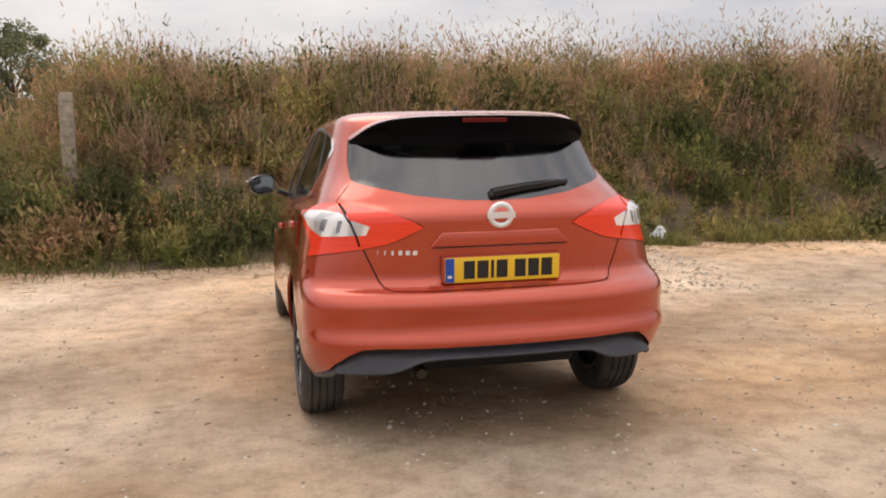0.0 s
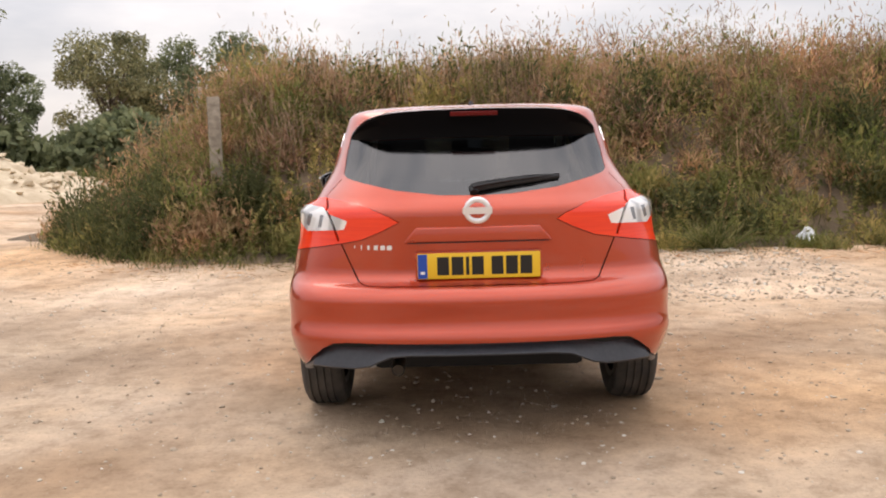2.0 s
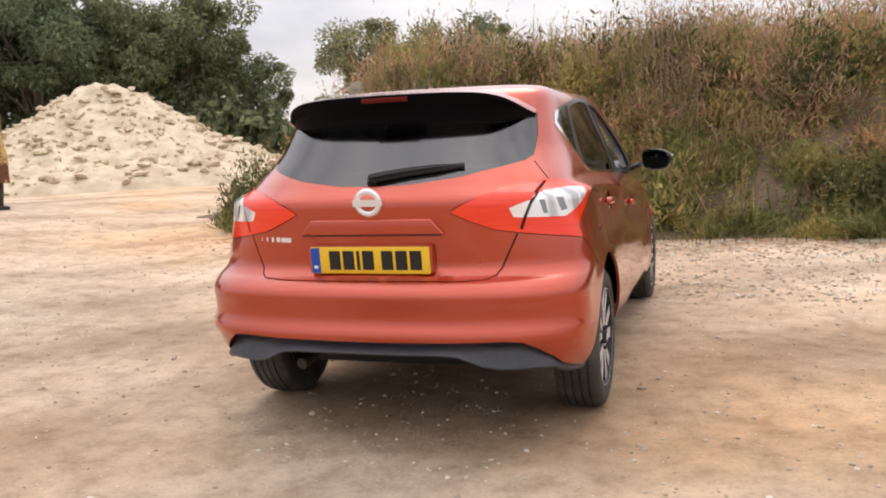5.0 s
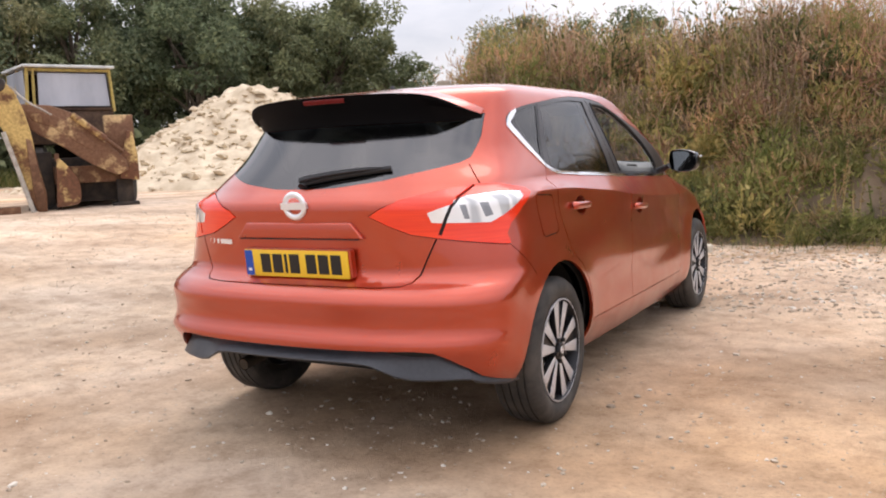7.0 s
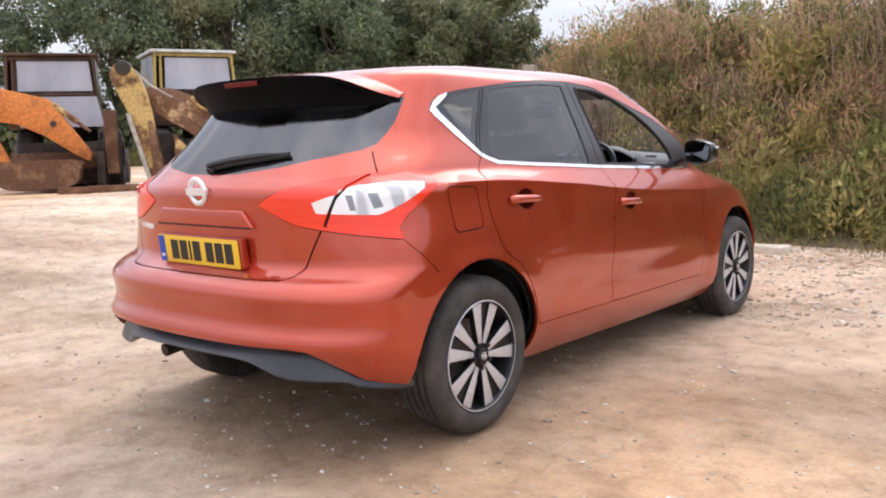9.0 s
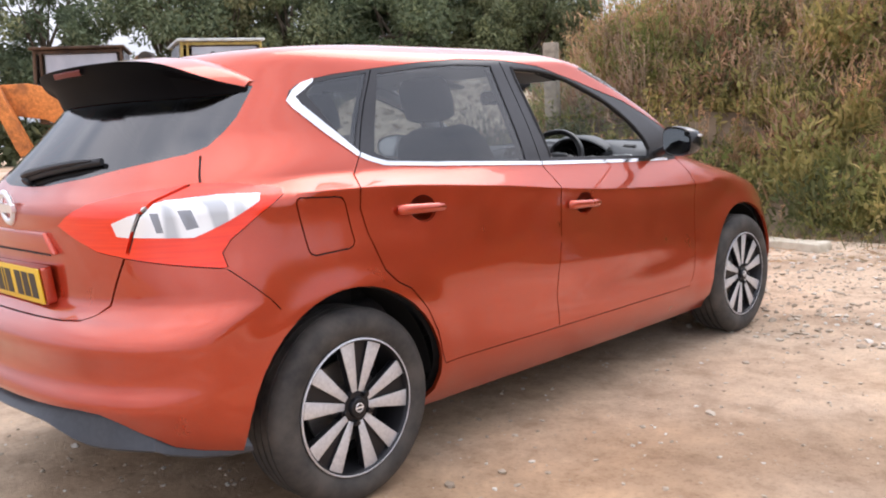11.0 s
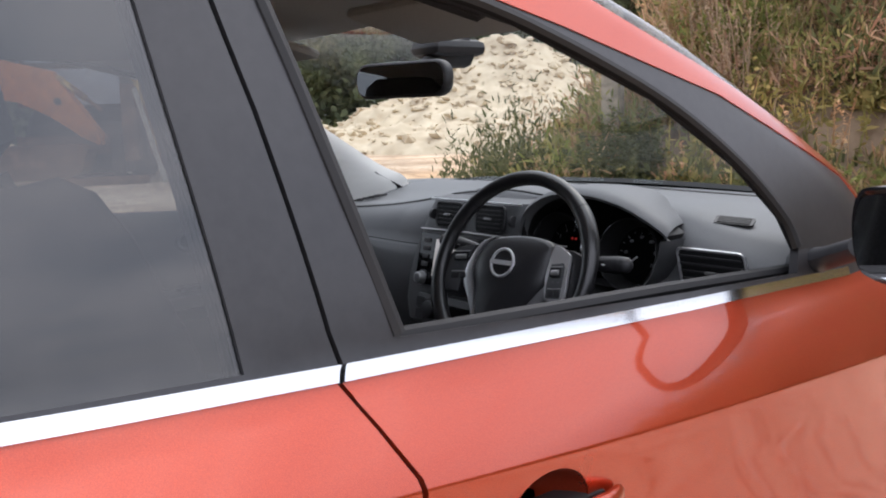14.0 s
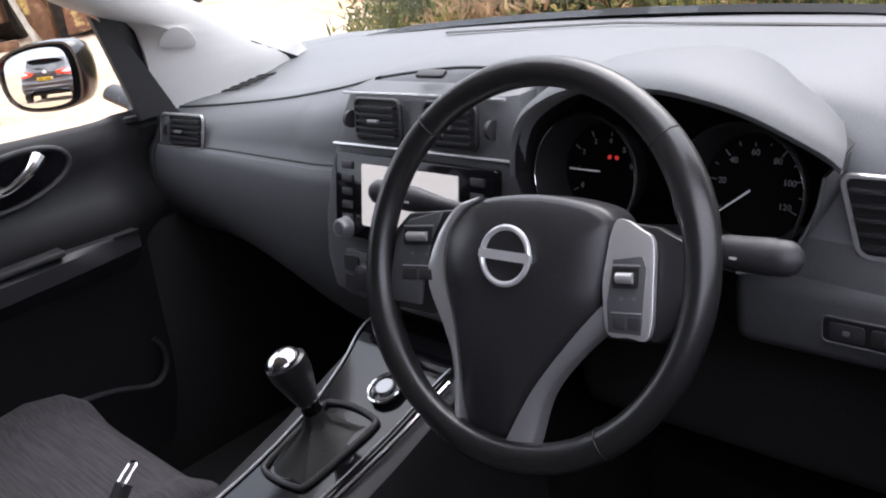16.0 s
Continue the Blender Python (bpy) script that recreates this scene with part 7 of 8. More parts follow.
# a few taller spires standing out of the crest
x, y = bank_spots(90, 1.6, 4.6)
h = rng.uniform(0.8, 1.3, len(x))
st, lv = weeds(x, y, h, bank_z, 54, 0.040, 0.014, 0.45, top=0.6)
fast_mesh("tall_weeds", [st, lv], WEED_DRY, "tall thin weed spires along the crest", "weeds")
# brush: uneven mounds of small leaves and twigs, run together over the slope and the crest
def brush(cx, cy, rad, hgt, each, leaf, wide):
    n = len(cx)
    k = np.repeat(np.arange(n), each)
    d = rng.standard_normal((len(k), 3))
    d[:, 2] = np.abs(d[:, 2])
    d /= np.linalg.norm(d, axis=1, keepdims=True)
    rr_ = rng.random(len(k)) ** 0.4
    wob = 1 + 0.35 * np.sin(d[:, 0] * 5 + k) * np.sin(d[:, 1] * 6 + 2 * k) + 0.25 * rng.standard_normal(len(k)) * (rng.random(len(k)) < 0.25)
    p = np.stack([cx[k], cy[k], bank_z(cx[k], cy[k]) - 0.05], -1) + d * (rr_ * wob)[:, None] * np.stack([rad[k], rad[k], hgt[k]], -1)
    p[:, 2] = np.maximum(p[:, 2], bank_z(p[:, 0], p[:, 1]))
    dr = 0.5 * d + 0.6 * rng.standard_normal((len(k), 3)) + [0, 0, 0.9]
    dr /= np.linalg.norm(dr, axis=1, keepdims=True)
    return blades(p, dr, leaf * rng.uniform(0.5, 1.5, len(k)), wide * rng.uniform(0.5, 1.4, len(k)), rng.uniform(0, 0.5, len(k)), 2)


WEED_PINK = leaf_material("faded reddish brown seed heads", [(0.0, (0.22, 0.125, 0.085)), (0.4, (0.31, 0.190, 0.130)), (0.75, (0.38, 0.255, 0.180)), (1.0, (0.48, 0.36, 0.25))], [(0.35, (1.0, 1.05, 0.98)), (0.65, (1.5, 1.36, 1.28))])
for name, mat, count, b0, b1, power, each, leaf, wide, tall, label in (
        ("green_brush", WEED_GREEN, 540, -0.15, 4.4, 1.08, 235, 0.078, 0.017, 0.34, "olive green brush growing over the bank"),
        ("brown_brush", WEED_DRY, 400, 0.2, 4.6, 0.80, 235, 0.100, 0.0135, 0.50, "dry brown brush growing over the bank"),
        ("reddish_brush", WEED_PINK, 260, 1.0, 4.8, 0.75, 250, 0.098, 0.0125, 0.60, "reddish brown faded weeds along the crest")):
    g = np.random.default_rng(len(name))
    x = g.uniform(-5.2, 9.5, count)
    b = b0 + (b1 - b0) * g.random(count) ** power
    keep = g.random(count) < (0.50 + 0.8 * np.clip(0.5 + 0.9 * wave(x, b * 1.5, 1.7, len(name)), 0, 1)) * (1 - bare(x, b))
    x, b = x[keep], b[keep] + 0.22 * wave(x[keep], b[keep], 2.3, 2)
    y = foot_line(x) + b
    up_ = smooth(0.1, 2.2, b)
    rad = g.uniform(0.14, 0.30, len(x)) + g.uniform(0.0, 0.32, len(x)) * up_
    hgt = rad * g.uniform(0.7, 1.25, len(x)) + tall * hills(x, y) * smooth(0.9, 2.4, b) * smooth(-4.6, -2.5, x) + 0.40 * smooth(1.6, 2.7, b) * smooth(-4.6, -2.5, x) * g.uniform(0.5, 1.2, len(x))
    fast_mesh(name, [brush(x, y, rad, hgt, each, leaf, wide)], mat, label, "weeds")
# leafy clumps and plumed stands that break up the slope and the crest
OLIVE = leaf_material("dark olive shrub leaves", [(0.0, (0.075, 0.088, 0.036)), (0.5, (0.110, 0.122, 0.050)), (1.0, (0.165, 0.165, 0.075))], [(0.35, (0.85, 0.85, 0.85)), (0.65, (1.2, 1.15, 1.1))])
PLUME = leaf_material("pale tan seed plumes", [(0.0, (0.33, 0.235, 0.165)), (0.5, (0.42, 0.31, 0.22)), (1.0, (0.52, 0.41, 0.29))], [(0.35, (0.85, 0.82, 0.80)), (0.65, (1.15, 1.12, 1.10))])
clump_kinds = ((WEED_GREEN, 58, 0.0, 3.2, 0.22, 0.46, 620, 0.085, 0.026, "leafy_clump", "light green leafy clumps on the slope"),
               (OLIVE, 44, 0.1, 3.4, 0.25, 0.52, 620, 0.080, 0.026, "shrub_clump", "dark olive shrubs among the weeds"),
               (WEED_PINK, 46, 0.9, 4.4, 0.22, 0.44, 560, 0.120, 0.013, "faded_clump", "reddish faded stands of weeds"))
for mat, count, b0, b1, r0, r1, each, leaf, wide, name, label in clump_kinds:
    g = np.random.default_rng(len(label))
    x, b = g.uniform(-4.8, 9.0, count), g.uniform(b0, b1, count)
    ok = g.random(count) > bare(x, b)
    x, b = x[ok], b[ok]
    y, rad = foot_line(x) + b, g.uniform(r0, r1, len(x))
    fast_mesh(name, [brush(x, y, rad, rad * g.uniform(0.9, 1.5, len(x)) + 0.25 * smooth(0.8, 2.2, b), each, leaf, wide)], mat, label, "weeds")
g = np.random.default_rng(41)
cx_ = g.uniform(-3.8, 9.5, 62)
cb_ = 1.3 + 3.0 * g.random(62)
k = np.repeat(np.arange(62), 34)
off = g.standard_normal((len(k), 2)) * 0.17
x, y = cx_[k] + off[:, 0], foot_line(cx_[k]) + cb_[k] + off[:, 1]
h = (0.55 + 0.45 * g.random(62))[k] * g.uniform(0.7, 1.1, len(k)) * (1 - 0.9 * (off**2).sum(1))
st, lv = weeds(x, y, np.maximum(h, 0.2), bank_z, 42, 0.038, 0.011, 0.45, top=0.6)
fast_mesh("plumed_weeds", [st, lv], PLUME, "pale plumed weeds standing in clumps on the crest", "weeds")
# dry litter thrown down before the foot
n = 2600
x = rng.uniform(-4.5, 8, n)
y = foot_line(x) - 1.1 * rng.random(n) ** 2.2 + 0.1
d = np.concatenate([around(n), rng.uniform(0.02, 0.35, (n, 1))], 1)
d /= np.linalg.norm(d, axis=1, keepdims=True)
fast_mesh("dry_litter", [blades(np.stack([x, y, ground_z(x, y) + 0.006], -1), d, rng.uniform(0.04, 0.16, n), rng.uniform(0.004, 0.010, n), rng.uniform(0, 0.3, n))], WEED_DRY, "dead stalks strewn before the bank's foot", "litter")
# rough grass along the foot
x, y = bank_spots(5600, -0.55, 0.6, power=0.75)
d = np.concatenate([around(len(x)) * 0.45, np.ones((len(x), 1))], 1)
d /= np.linalg.norm(d, axis=1, keepdims=True)
fast_mesh("rough_grass", [blades(np.stack([x, y, bank_z(x, y) - 0.01], -1), d, rng.uniform(0.08, 0.32, len(x)), rng.uniform(0.005, 0.010, len(x)), rng.uniform(0.1, 0.8, len(x)))],
          GRASS, "rough short grass along the bank's foot", "grass")


def tuft(x, y, r, n, length, label):
    p = around(n) * (r * np.sqrt(rng.random(n)))[:, None] + [x, y]
    d = np.concatenate([(p - [x, y]) / r * 0.8 + 0.2 * rng.standard_normal((n, 2)), np.ones((n, 1))], 1)
    d /= np.linalg.norm(d, axis=1, keepdims=True)
    ob = fast_mesh("grass_tuft", [blades(np.stack([p[:, 0], p[:, 1], bank_z(p[:, 0], p[:, 1]) - 0.02], -1), d, length * rng.uniform(0.6, 1.2, n), rng.uniform(0.008, 0.016, n), rng.uniform(0.3, 1.0, n))], GRASS, label, "grass tuft")
    return ob


tuft(2.75, 5.95, 0.18, 300, 0.50, "green tuft of long arching grass blades")
tuft(1.6, 6.25, 0.12, 110, 0.36, "green tuft of long arching grass blades")
tuft(0.9, 6.5, 0.15, 110, 0.40, "yellowed tuft of long grass at the bank")
# bushes at the bank's open end
for (bx_, by_, br, bh) in ((-4.7, 7.2, 0.7, 1.0), (-3.9, 6.5, 0.75, 1.25), (-3.0, 6.0, 0.6, 0.8), (-5.2, 8.2, 0.6, 0.8), (-4.4, 8.2, 0.8, 1.1)):
    n = 9
    p = around(n) * (br * 0.75 * np.sqrt(rng.random(n)))[:, None] + [bx_, by_]
    rr_ = br * rng.uniform(0.35, 0.6, n)
    st, lv = weeds(p[:, 0], p[:, 1], bh * rng.uniform(0.6, 1.1, n), bank_z, 30, 0.08, 0.014, 1.1)
    dry = by_ > 7.5 or bx_ > -3.2
    fast_mesh("bush", [brush(p[:, 0], p[:, 1], rr_, bh * rng.uniform(0.45, 0.85, n), 430, 0.075, 0.018), st, lv], WEED_DRY if dry else OLIVE,
              "dry brown bush at the bank's end" if dry else "low olive bush at the end of the bank", "bush")

# ---- concrete post, kerb stones, litter ----
CONCRETE = grain(material("weathered concrete", (0.45, 0.42, 0.37), 0.9), (0.32, 0.29, 0.25), (0.55, 0.52, 0.46), 9, bumpy=0.4, distance=0.01, detail=8)
post = thing("concrete_post", "weathered pale concrete post among the weeds", "post", (-2.95, 6.86, bank_z(-2.95, 6.86) - 0.05), 12)
part("shaft", box(-0.075, 0.075, -0.06, 0.06, 0, 2.07 - float(bank_z(-2.95, 6.86))), grain(material("mossy concrete", (0.25, 0.2, 0.16), 0.95), (0.20, 0.17, 0.13), (0.38, 0.33, 0.26), 12, bumpy=0.4), post, bevel=0.015)
n = 200
p_ = around(n) * (0.24 * np.sqrt(rng.random(n)))[:, None] + [-2.5, 6.42]
st, lv = weeds(p_[:, 0], p_[:, 1], rng.uniform(0.3, 0.75, n), bank_z, 40, 0.07, 0.016, 1.1, top=0.85)
fast_mesh("bush", [st, lv], OLIVE, "dark olive weeds round the concrete post", "bush")
KERB = grain(material("pale kerb stone", (0.50, 0.44, 0.34), 0.9), (0.38, 0.32, 0.23), (0.62, 0.56, 0.45), 7, bumpy=0.4, distance=0.01, detail=8)
for (kx, ky, kl, kr, kh) in ((0.20, 5.62, 0.60, -9, 0.085), (2.75, 5.75, 0.4, 8, 0.05)):
    k = thing("kerb_stone", "pale worn kerb stone lying on the gravel", "kerb stone", (kx, ky, ground_z(kx, ky) - 0.025), kr, "kerb stones by the bank")
    bm = box(-kl / 2, kl / 2, -0.085, 0.085, 0, kh)
    bmesh.ops.subdivide_edges(bm, edges=bm.edges, cuts=3, use_grid_fill=True)
    for v in bm.verts:
        v.co += Vector((0.012 * wave(v.co.x * 9, v.co.z * 20, 1, kx), 0.010 * wave(v.co.x * 13, v.co.y * 9, 1, ky), 0.008 * wave(v.co.x * 11, v.co.y * 15, 1, kr)))
    part("block", bm, KERB, k, bevel=0.008, sharp=60)
litter = thing("plastic_bag", "crumpled white plastic bag on the grass", "litter", (3.82, 6.09, ground_z(3.82, 6.09)))
bm = bmesh.new()
bmesh.ops.create_icosphere(bm, subdivisions=3, radius=0.11)
for v in bm.verts:
    r = 1 + 0.45 * wave(v.co.x * 30, v.co.y * 28 + v.co.z * 22, 1, 3)
    v.co = Vector((v.co.x * r * 0.9, v.co.y * r * 0.7, max(v.co.z * r * 1.2, -0.04)))
part("bag", bm, material("white plastic film", (0.75, 0.78, 0.80), 0.35), litter, m=Matrix.Translation((0, 0, 0.04)))

# ---- sand heap ----
SAND = grain(material("pale builder's sand and rubble", (0.6, 0.5, 0.36), 0.95), (0.48, 0.38, 0.26), (0.68, 0.575, 0.42), 2.2, bumpy=0.6, distance=0.06, detail=9)
PILE, PILE_WIDE, PILE_HIGH = (-16.2, 18.5), 1.2, 1.04


def pile_z(x, y):
    dx, dy = (x - PILE[0]) / PILE_WIDE, (y - PILE[1]) / PILE_WIDE
    r = np.hypot(dx * 0.92 + dy * 0.12, dy) * (1 + 0.07 * wave(x, y, 1.1, 3))
    rough = 0.10 * wave(x, y, 4.0, 5) + 0.05 * wave(x, y, 8.1, 6)
    body = np.maximum(2.75 - 0.72 * np.maximum(r - 0.5, 0) ** 1.02, 0)
    apron = 0.50 * np.exp(-(((r - 4.3) / 1.2) ** 2)) * smooth(0, 2.5, dx - dy)
    return body * (1 + 0.1 * rough) + apron * (1 + 1.5 * rough) + rough * smooth(6.0, 3.5, r) * 0.8 - 0.3 * smooth(5.2, 6.2, r)


px_, py_ = np.meshgrid(PILE[0] + np.linspace(-7.5, 7.5, 140), PILE[1] + np.linspace(-7.5, 7.5, 140))
v, f = grid_mesh(np.stack([px_, py_, ground_z(px_, py_) + PILE_HIGH * pile_z(px_, py_) - 0.02], -1))
heap = raw("earth_mound", v, f, SAND)
tagged(heap, "large pale mound of sand and rubble in the yard", "mound")
n = 2000
a = rng.uniform(0, 2 * np.pi, n)
rr = PILE_WIDE * (0.8 + 5.2 * rng.random(n) ** 0.8)
qx, qy = PILE[0] + rr * np.cos(a), PILE[1] + rr * np.sin(a)
scatter_stones("rubble", qx, qy, 0.03 + 0.17 * rng.random(n) ** 3, "broken pale rubble lumps on the mound", mat=SAND, zfun=lambda x, y: ground_z(x, y) + PILE_HIGH * np.maximum(pile_z(x, y), 0))

# ---- trees and hedge ----
LEAF = leaf_material("dark tree leaves", [(0.0, (0.11, 0.134, 0.082)), (0.5, (0.165, 0.195, 0.122)), (1.0, (0.245, 0.272, 0.180))], [(0.35, (0.75, 0.75, 0.75)), (0.65, (1.25, 1.22, 1.1))], through=0.35)
_n, _l, _b = nodes_of(LEAF)
_oi = _n.new("ShaderNodeObjectInfo")
_tint = ramp(LEAF, _oi.outputs["Random"], [(0.0, (0.78, 0.86, 0.84)), (0.35, (1.02, 1.06, 0.98)), (0.7, (1.25, 1.18, 1.04)), (1.0, (1.42, 1.22, 1.08))])
for node in [k for k in _n if k.type in ("BSDF_PRINCIPLED", "BSDF_TRANSLUCENT")]:
    sock = node.inputs["Base Color" if node.type == "BSDF_PRINCIPLED" else "Color"]
    _l.new(mix(LEAF, sock.links[0].from_socket, _tint, 1.0, "MULTIPLY"), sock)
BARK = grain(material("grey-brown bark", (0.12, 0.09, 0.07), 0.95), (0.07, 0.055, 0.04), (0.18, 0.145, 0.11), 6, bumpy=0.6, distance=0.03, stretch=(3, 3, 0.6))


def make_tree(label, tall, wide, n_clumps, leaves, seed, size=0.19):
    g = np.random.default_rng(seed)
    t = thing("tree", label, "tree")
    trunk = spline([(0, 0, -0.2), (0.1 * g.standard_normal(), 0.1 * g.standard_normal(), tall * 0.3), (0.25 * g.standard_normal(), 0.25 * g.standard_normal(), tall * 0.75)], 14)
    bms = [tube(trunk, np.linspace(0.20, 0.06, 14) * tall / 7, 9)]
    clumps = []
    for k in range(n_clumps):
        a, e = g.uniform(0, 2 * math.pi), g.uniform(-0.75, 1.0)
        rr_ = wide * math.sqrt(max(1 - e * e * 0.9, 0.05)) * g.uniform(0.35, 1.12)
        c = np.array([rr_ * math.cos(a), rr_ * math.sin(a), tall * (0.58 + 0.36 * e) + 0.3 * g.standard_normal()])
        clumps.append((c, g.uniform(0.45, 1.05) * wide * 0.33))
        if k % 3 == 0:
            i = g.integers(4, 12)
            bms.append(tube(spline([trunk[i], (trunk[i] + c) / 2 + [0, 0, 0.2], c], 7), np.linspace(0.07, 0.015, 7) * tall / 7, 6))
    part("trunk", join(*bms), BARK, t)
    cs = np.array([c for c, r in clumps])
    rs = np.array([r for c, r in clumps])
    i = g.integers(0, n_clumps, leaves)
    d = g.standard_normal((leaves, 3))
    d /= np.linalg.norm(d, axis=1, keepdims=True)
    p = cs[i] + d * (rs[i] * g.random(leaves) ** 0.33)[:, None] * np.array([1, 1, 0.75])
    dr = d + 0.8 * g.standard_normal((leaves, 3)) - [0, 0, 0.3]
    dr /= np.linalg.norm(dr, axis=1, keepdims=True)
    crown = fast_mesh("crown", [blades(p, dr, size * g.uniform(0.6, 1.4, leaves), size * 0.62 * g.uniform(0.6, 1.3, leaves), g.uniform(0, 0.4, leaves), 1)], LEAF, "", "", parent=t)
    return t


kinds = [make_tree("dark green broadleaf tree behind the yard", 8.0, 3.0, 58, 15500, 11, 0.15),
         make_tree("dark green broadleaf tree behind the yard", 7.6, 2.5, 46, 12500, 12, 0.15),
         make_tree("dark green broadleaf tree behind the yard", 8.6, 3.4, 62, 17000, 13, 0.15)]
spots = [(-22.6, 27.9, 0, 0.86), (-21.6, 29.4, 2, 0.80), (-24.5, 24.4, 2, 0.93), (-27.6, 21.2, 0, 0.95), (-30.0, 17.2, 2, 0.92), (-32.0, 13.0, 1, 0.98), (-24.2, 28.0, 1, 0.94), (-20.0, 28.7, 1, 0.95), (-17.6, 30.2, 1, 0.60),
         (-26.5, 24.0, 1, 1.02), (-30.0, 21.5, 1, 1.06), (-33.0, 9.0, 0, 0.95), (-24.0, 32.5, 0, 0.88), (-28.5, 18.5, 1, 0.94), (-25.8, 26.3, 0, 0.98),
         (-21.8, 52.0, 2, 1.10), (-18.6, 54.5, 0, 1.10), (-14.6, 56.0, 1, 1.25), (-8.0, 58.0, 0, 0.72), (-29.0, 47.0, 1, 0.78)]
used_kind = set()
for tx, ty, kind, sc in spots:
    sc *= 1.07 if ty < 33 else 1.0
    m = pose(tx, ty, float(ground_z(tx, ty)) - 0.1, 0, 0, rng.uniform(0, 360)) @ Matrix.Scale(sc, 4)
    if kind in used_kind:
        o = copy_thing(kinds[kind], m)
        o.matrix_basis = m
    else:
        kinds[kind].matrix_basis = m
        used_kind.add(kind)
# the dark hedge under the trees
n = 26000
s_ = rng.random(n)
hx = np.interp(s_, np.linspace(0, 1, 9), [-34, -31, -27.5, -23, -19.5, -16, -12, -6, 2])
hy = np.interp(s_, np.linspace(0, 1, 9), [5, 14, 20, 25.5, 28.5, 30.5, 32, 34, 36.5]) + 1.2 * rng.standard_normal(n)
hz = (2.2 + 0.9 * wave(hx, hy, 0.9, 8)) * rng.random(n) ** 0.7
d = rng.standard_normal((n, 3))
d /= np.linalg.norm(d, axis=1, keepdims=True)
fast_mesh("hedge", [blades(np.stack([hx, hy, hz + 0.5], -1), d, rng.uniform(0.2, 0.5, n), rng.uniform(0.15, 0.3, n), rng.uniform(0, 0.4, n), 2)], LEAF, "dark tangled hedge below the trees", "hedge")
# rough meadow strip between the yard and the hedge
n = 9000
x = rng.uniform(-30, -8, n)
y = np.interp(x, [-30, -24, -18, -8], [15, 20, 24, 28]) + rng.uniform(-3.5, 2.5, n)
d = np.concatenate([around(n) * 0.4, np.ones((n, 1))], 1)
d /= np.linalg.norm(d, axis=1, keepdims=True)
fast_mesh("meadow_grass", [blades(np.stack([x, y, ground_z(x, y)], -1), d, rng.uniform(0.3, 0.9, n), rng.uniform(0.02, 0.05, n), rng.uniform(0, 0.6, n))], GRASS, "long pale grass in front of the hedge", "grass")

# ---- two old diggers beyond the yard ----
def rusty(name, paint, rust, low=0.44, high=0.56, scale=2.6):
    m = material(name, paint, 0.75, spec=0.3)
    n, l, b = nodes_of(m)
    big, fine = noise_node(m, scale, 7, 0.65), noise_node(m, 24, 5, 0.7)
    coat_ = ramp(m, big, [(low, rust), ((low + high) / 2, tuple(0.5 * (a + c) for a, c in zip(paint, rust))), (high, paint)])
    l.new(mix(m, coat_, ramp(m, fine, [(0.3, (0.55, 0.5, 0.45)), (0.7, (1.25, 1.2, 1.15))]), 0.85, "MULTIPLY"), b.inputs["Base Color"])
    bump(m, fine, 0.4, 0.01)
    return m


RUST_BOOM = rusty("brown rust with cream flakes of paint", (0.60, 0.44, 0.24), (0.21, 0.115, 0.070), 0.53, 0.60, 1.7)
RUST_DIPPER = rusty("worn yellow paint with rust patches", (0.60, 0.44, 0.17), (0.17, 0.085, 0.045), 0.48, 0.58, 2.0)
RUST_YELLOW = rusty("flaking yellow paint over rust", (0.64, 0.47, 0.20), (0.17, 0.080, 0.045), 0.50, 0.58)
RUST_BROWN = rusty("brown rusted steel", (0.36, 0.22, 0.13), (0.15, 0.078, 0.045), 0.50, 0.72)
RUST_ORANGE = rusty("faded orange paint with rust", (0.72, 0.26, 0.07), (0.34, 0.13, 0.05), 0.36, 0.52)
RUST_DARK = rusty("dark rusted cab steel", (0.15, 0.095, 0.06), (0.055, 0.034, 0.024), 0.40, 0.66)
CAB_YELLOW = rusty("old yellow cab frame", (0.52, 0.42, 0.14), (0.30, 0.20, 0.08), 0.34, 0.50)
CAB_ROOF = grain(material("pale dusty cab roof", (0.62, 0.64, 0.62), 0.8), (0.50, 0.52, 0.50), (0.72, 0.73, 0.70), 5, bumpy=0.2)
# opaque panes: dust and the pale upright reflections are both painted into the colour
DUSTY_SHEEN_GLASS = material("dusty grey cab glass", (0.45, 0.47, 0.52), 0.22, 0, 0.3)
nodes_of(DUSTY_SHEEN_GLASS)[1].new(ramp(DUSTY_SHEEN_GLASS, noise_node(DUSTY_SHEEN_GLASS, 1.6, 5, stretch=(1, 1, 0.35)), [(0.3, (0.33, 0.35, 0.40)), (0.7, (0.54, 0.56, 0.61))]), nodes_of(DUSTY_SHEEN_GLASS)[2].inputs["Base Color"])
OIL_BLACK = grain(material("oily black machinery", (0.03, 0.025, 0.02), 0.7), (0.012, 0.010, 0.009), (0.07, 0.05, 0.035), 5)
D_SCALE = 0.706
upright = Matrix(((1, 0, 0, 0), (0, 0, 1, 0), (0, 1, 0, 0), (0, 0, 0, 1)))


def plate_xz(outline, y0, y1):
    """A plate with its outline in x, z between two depths."""
    bm = slab(outline, y1 - y0)
    bm.transform(upright)
    bm.transform(Matrix.Translation((0, y0, 0)))
    bmesh.ops.recalc_face_normals(bm, faces=bm.faces)
    return bm


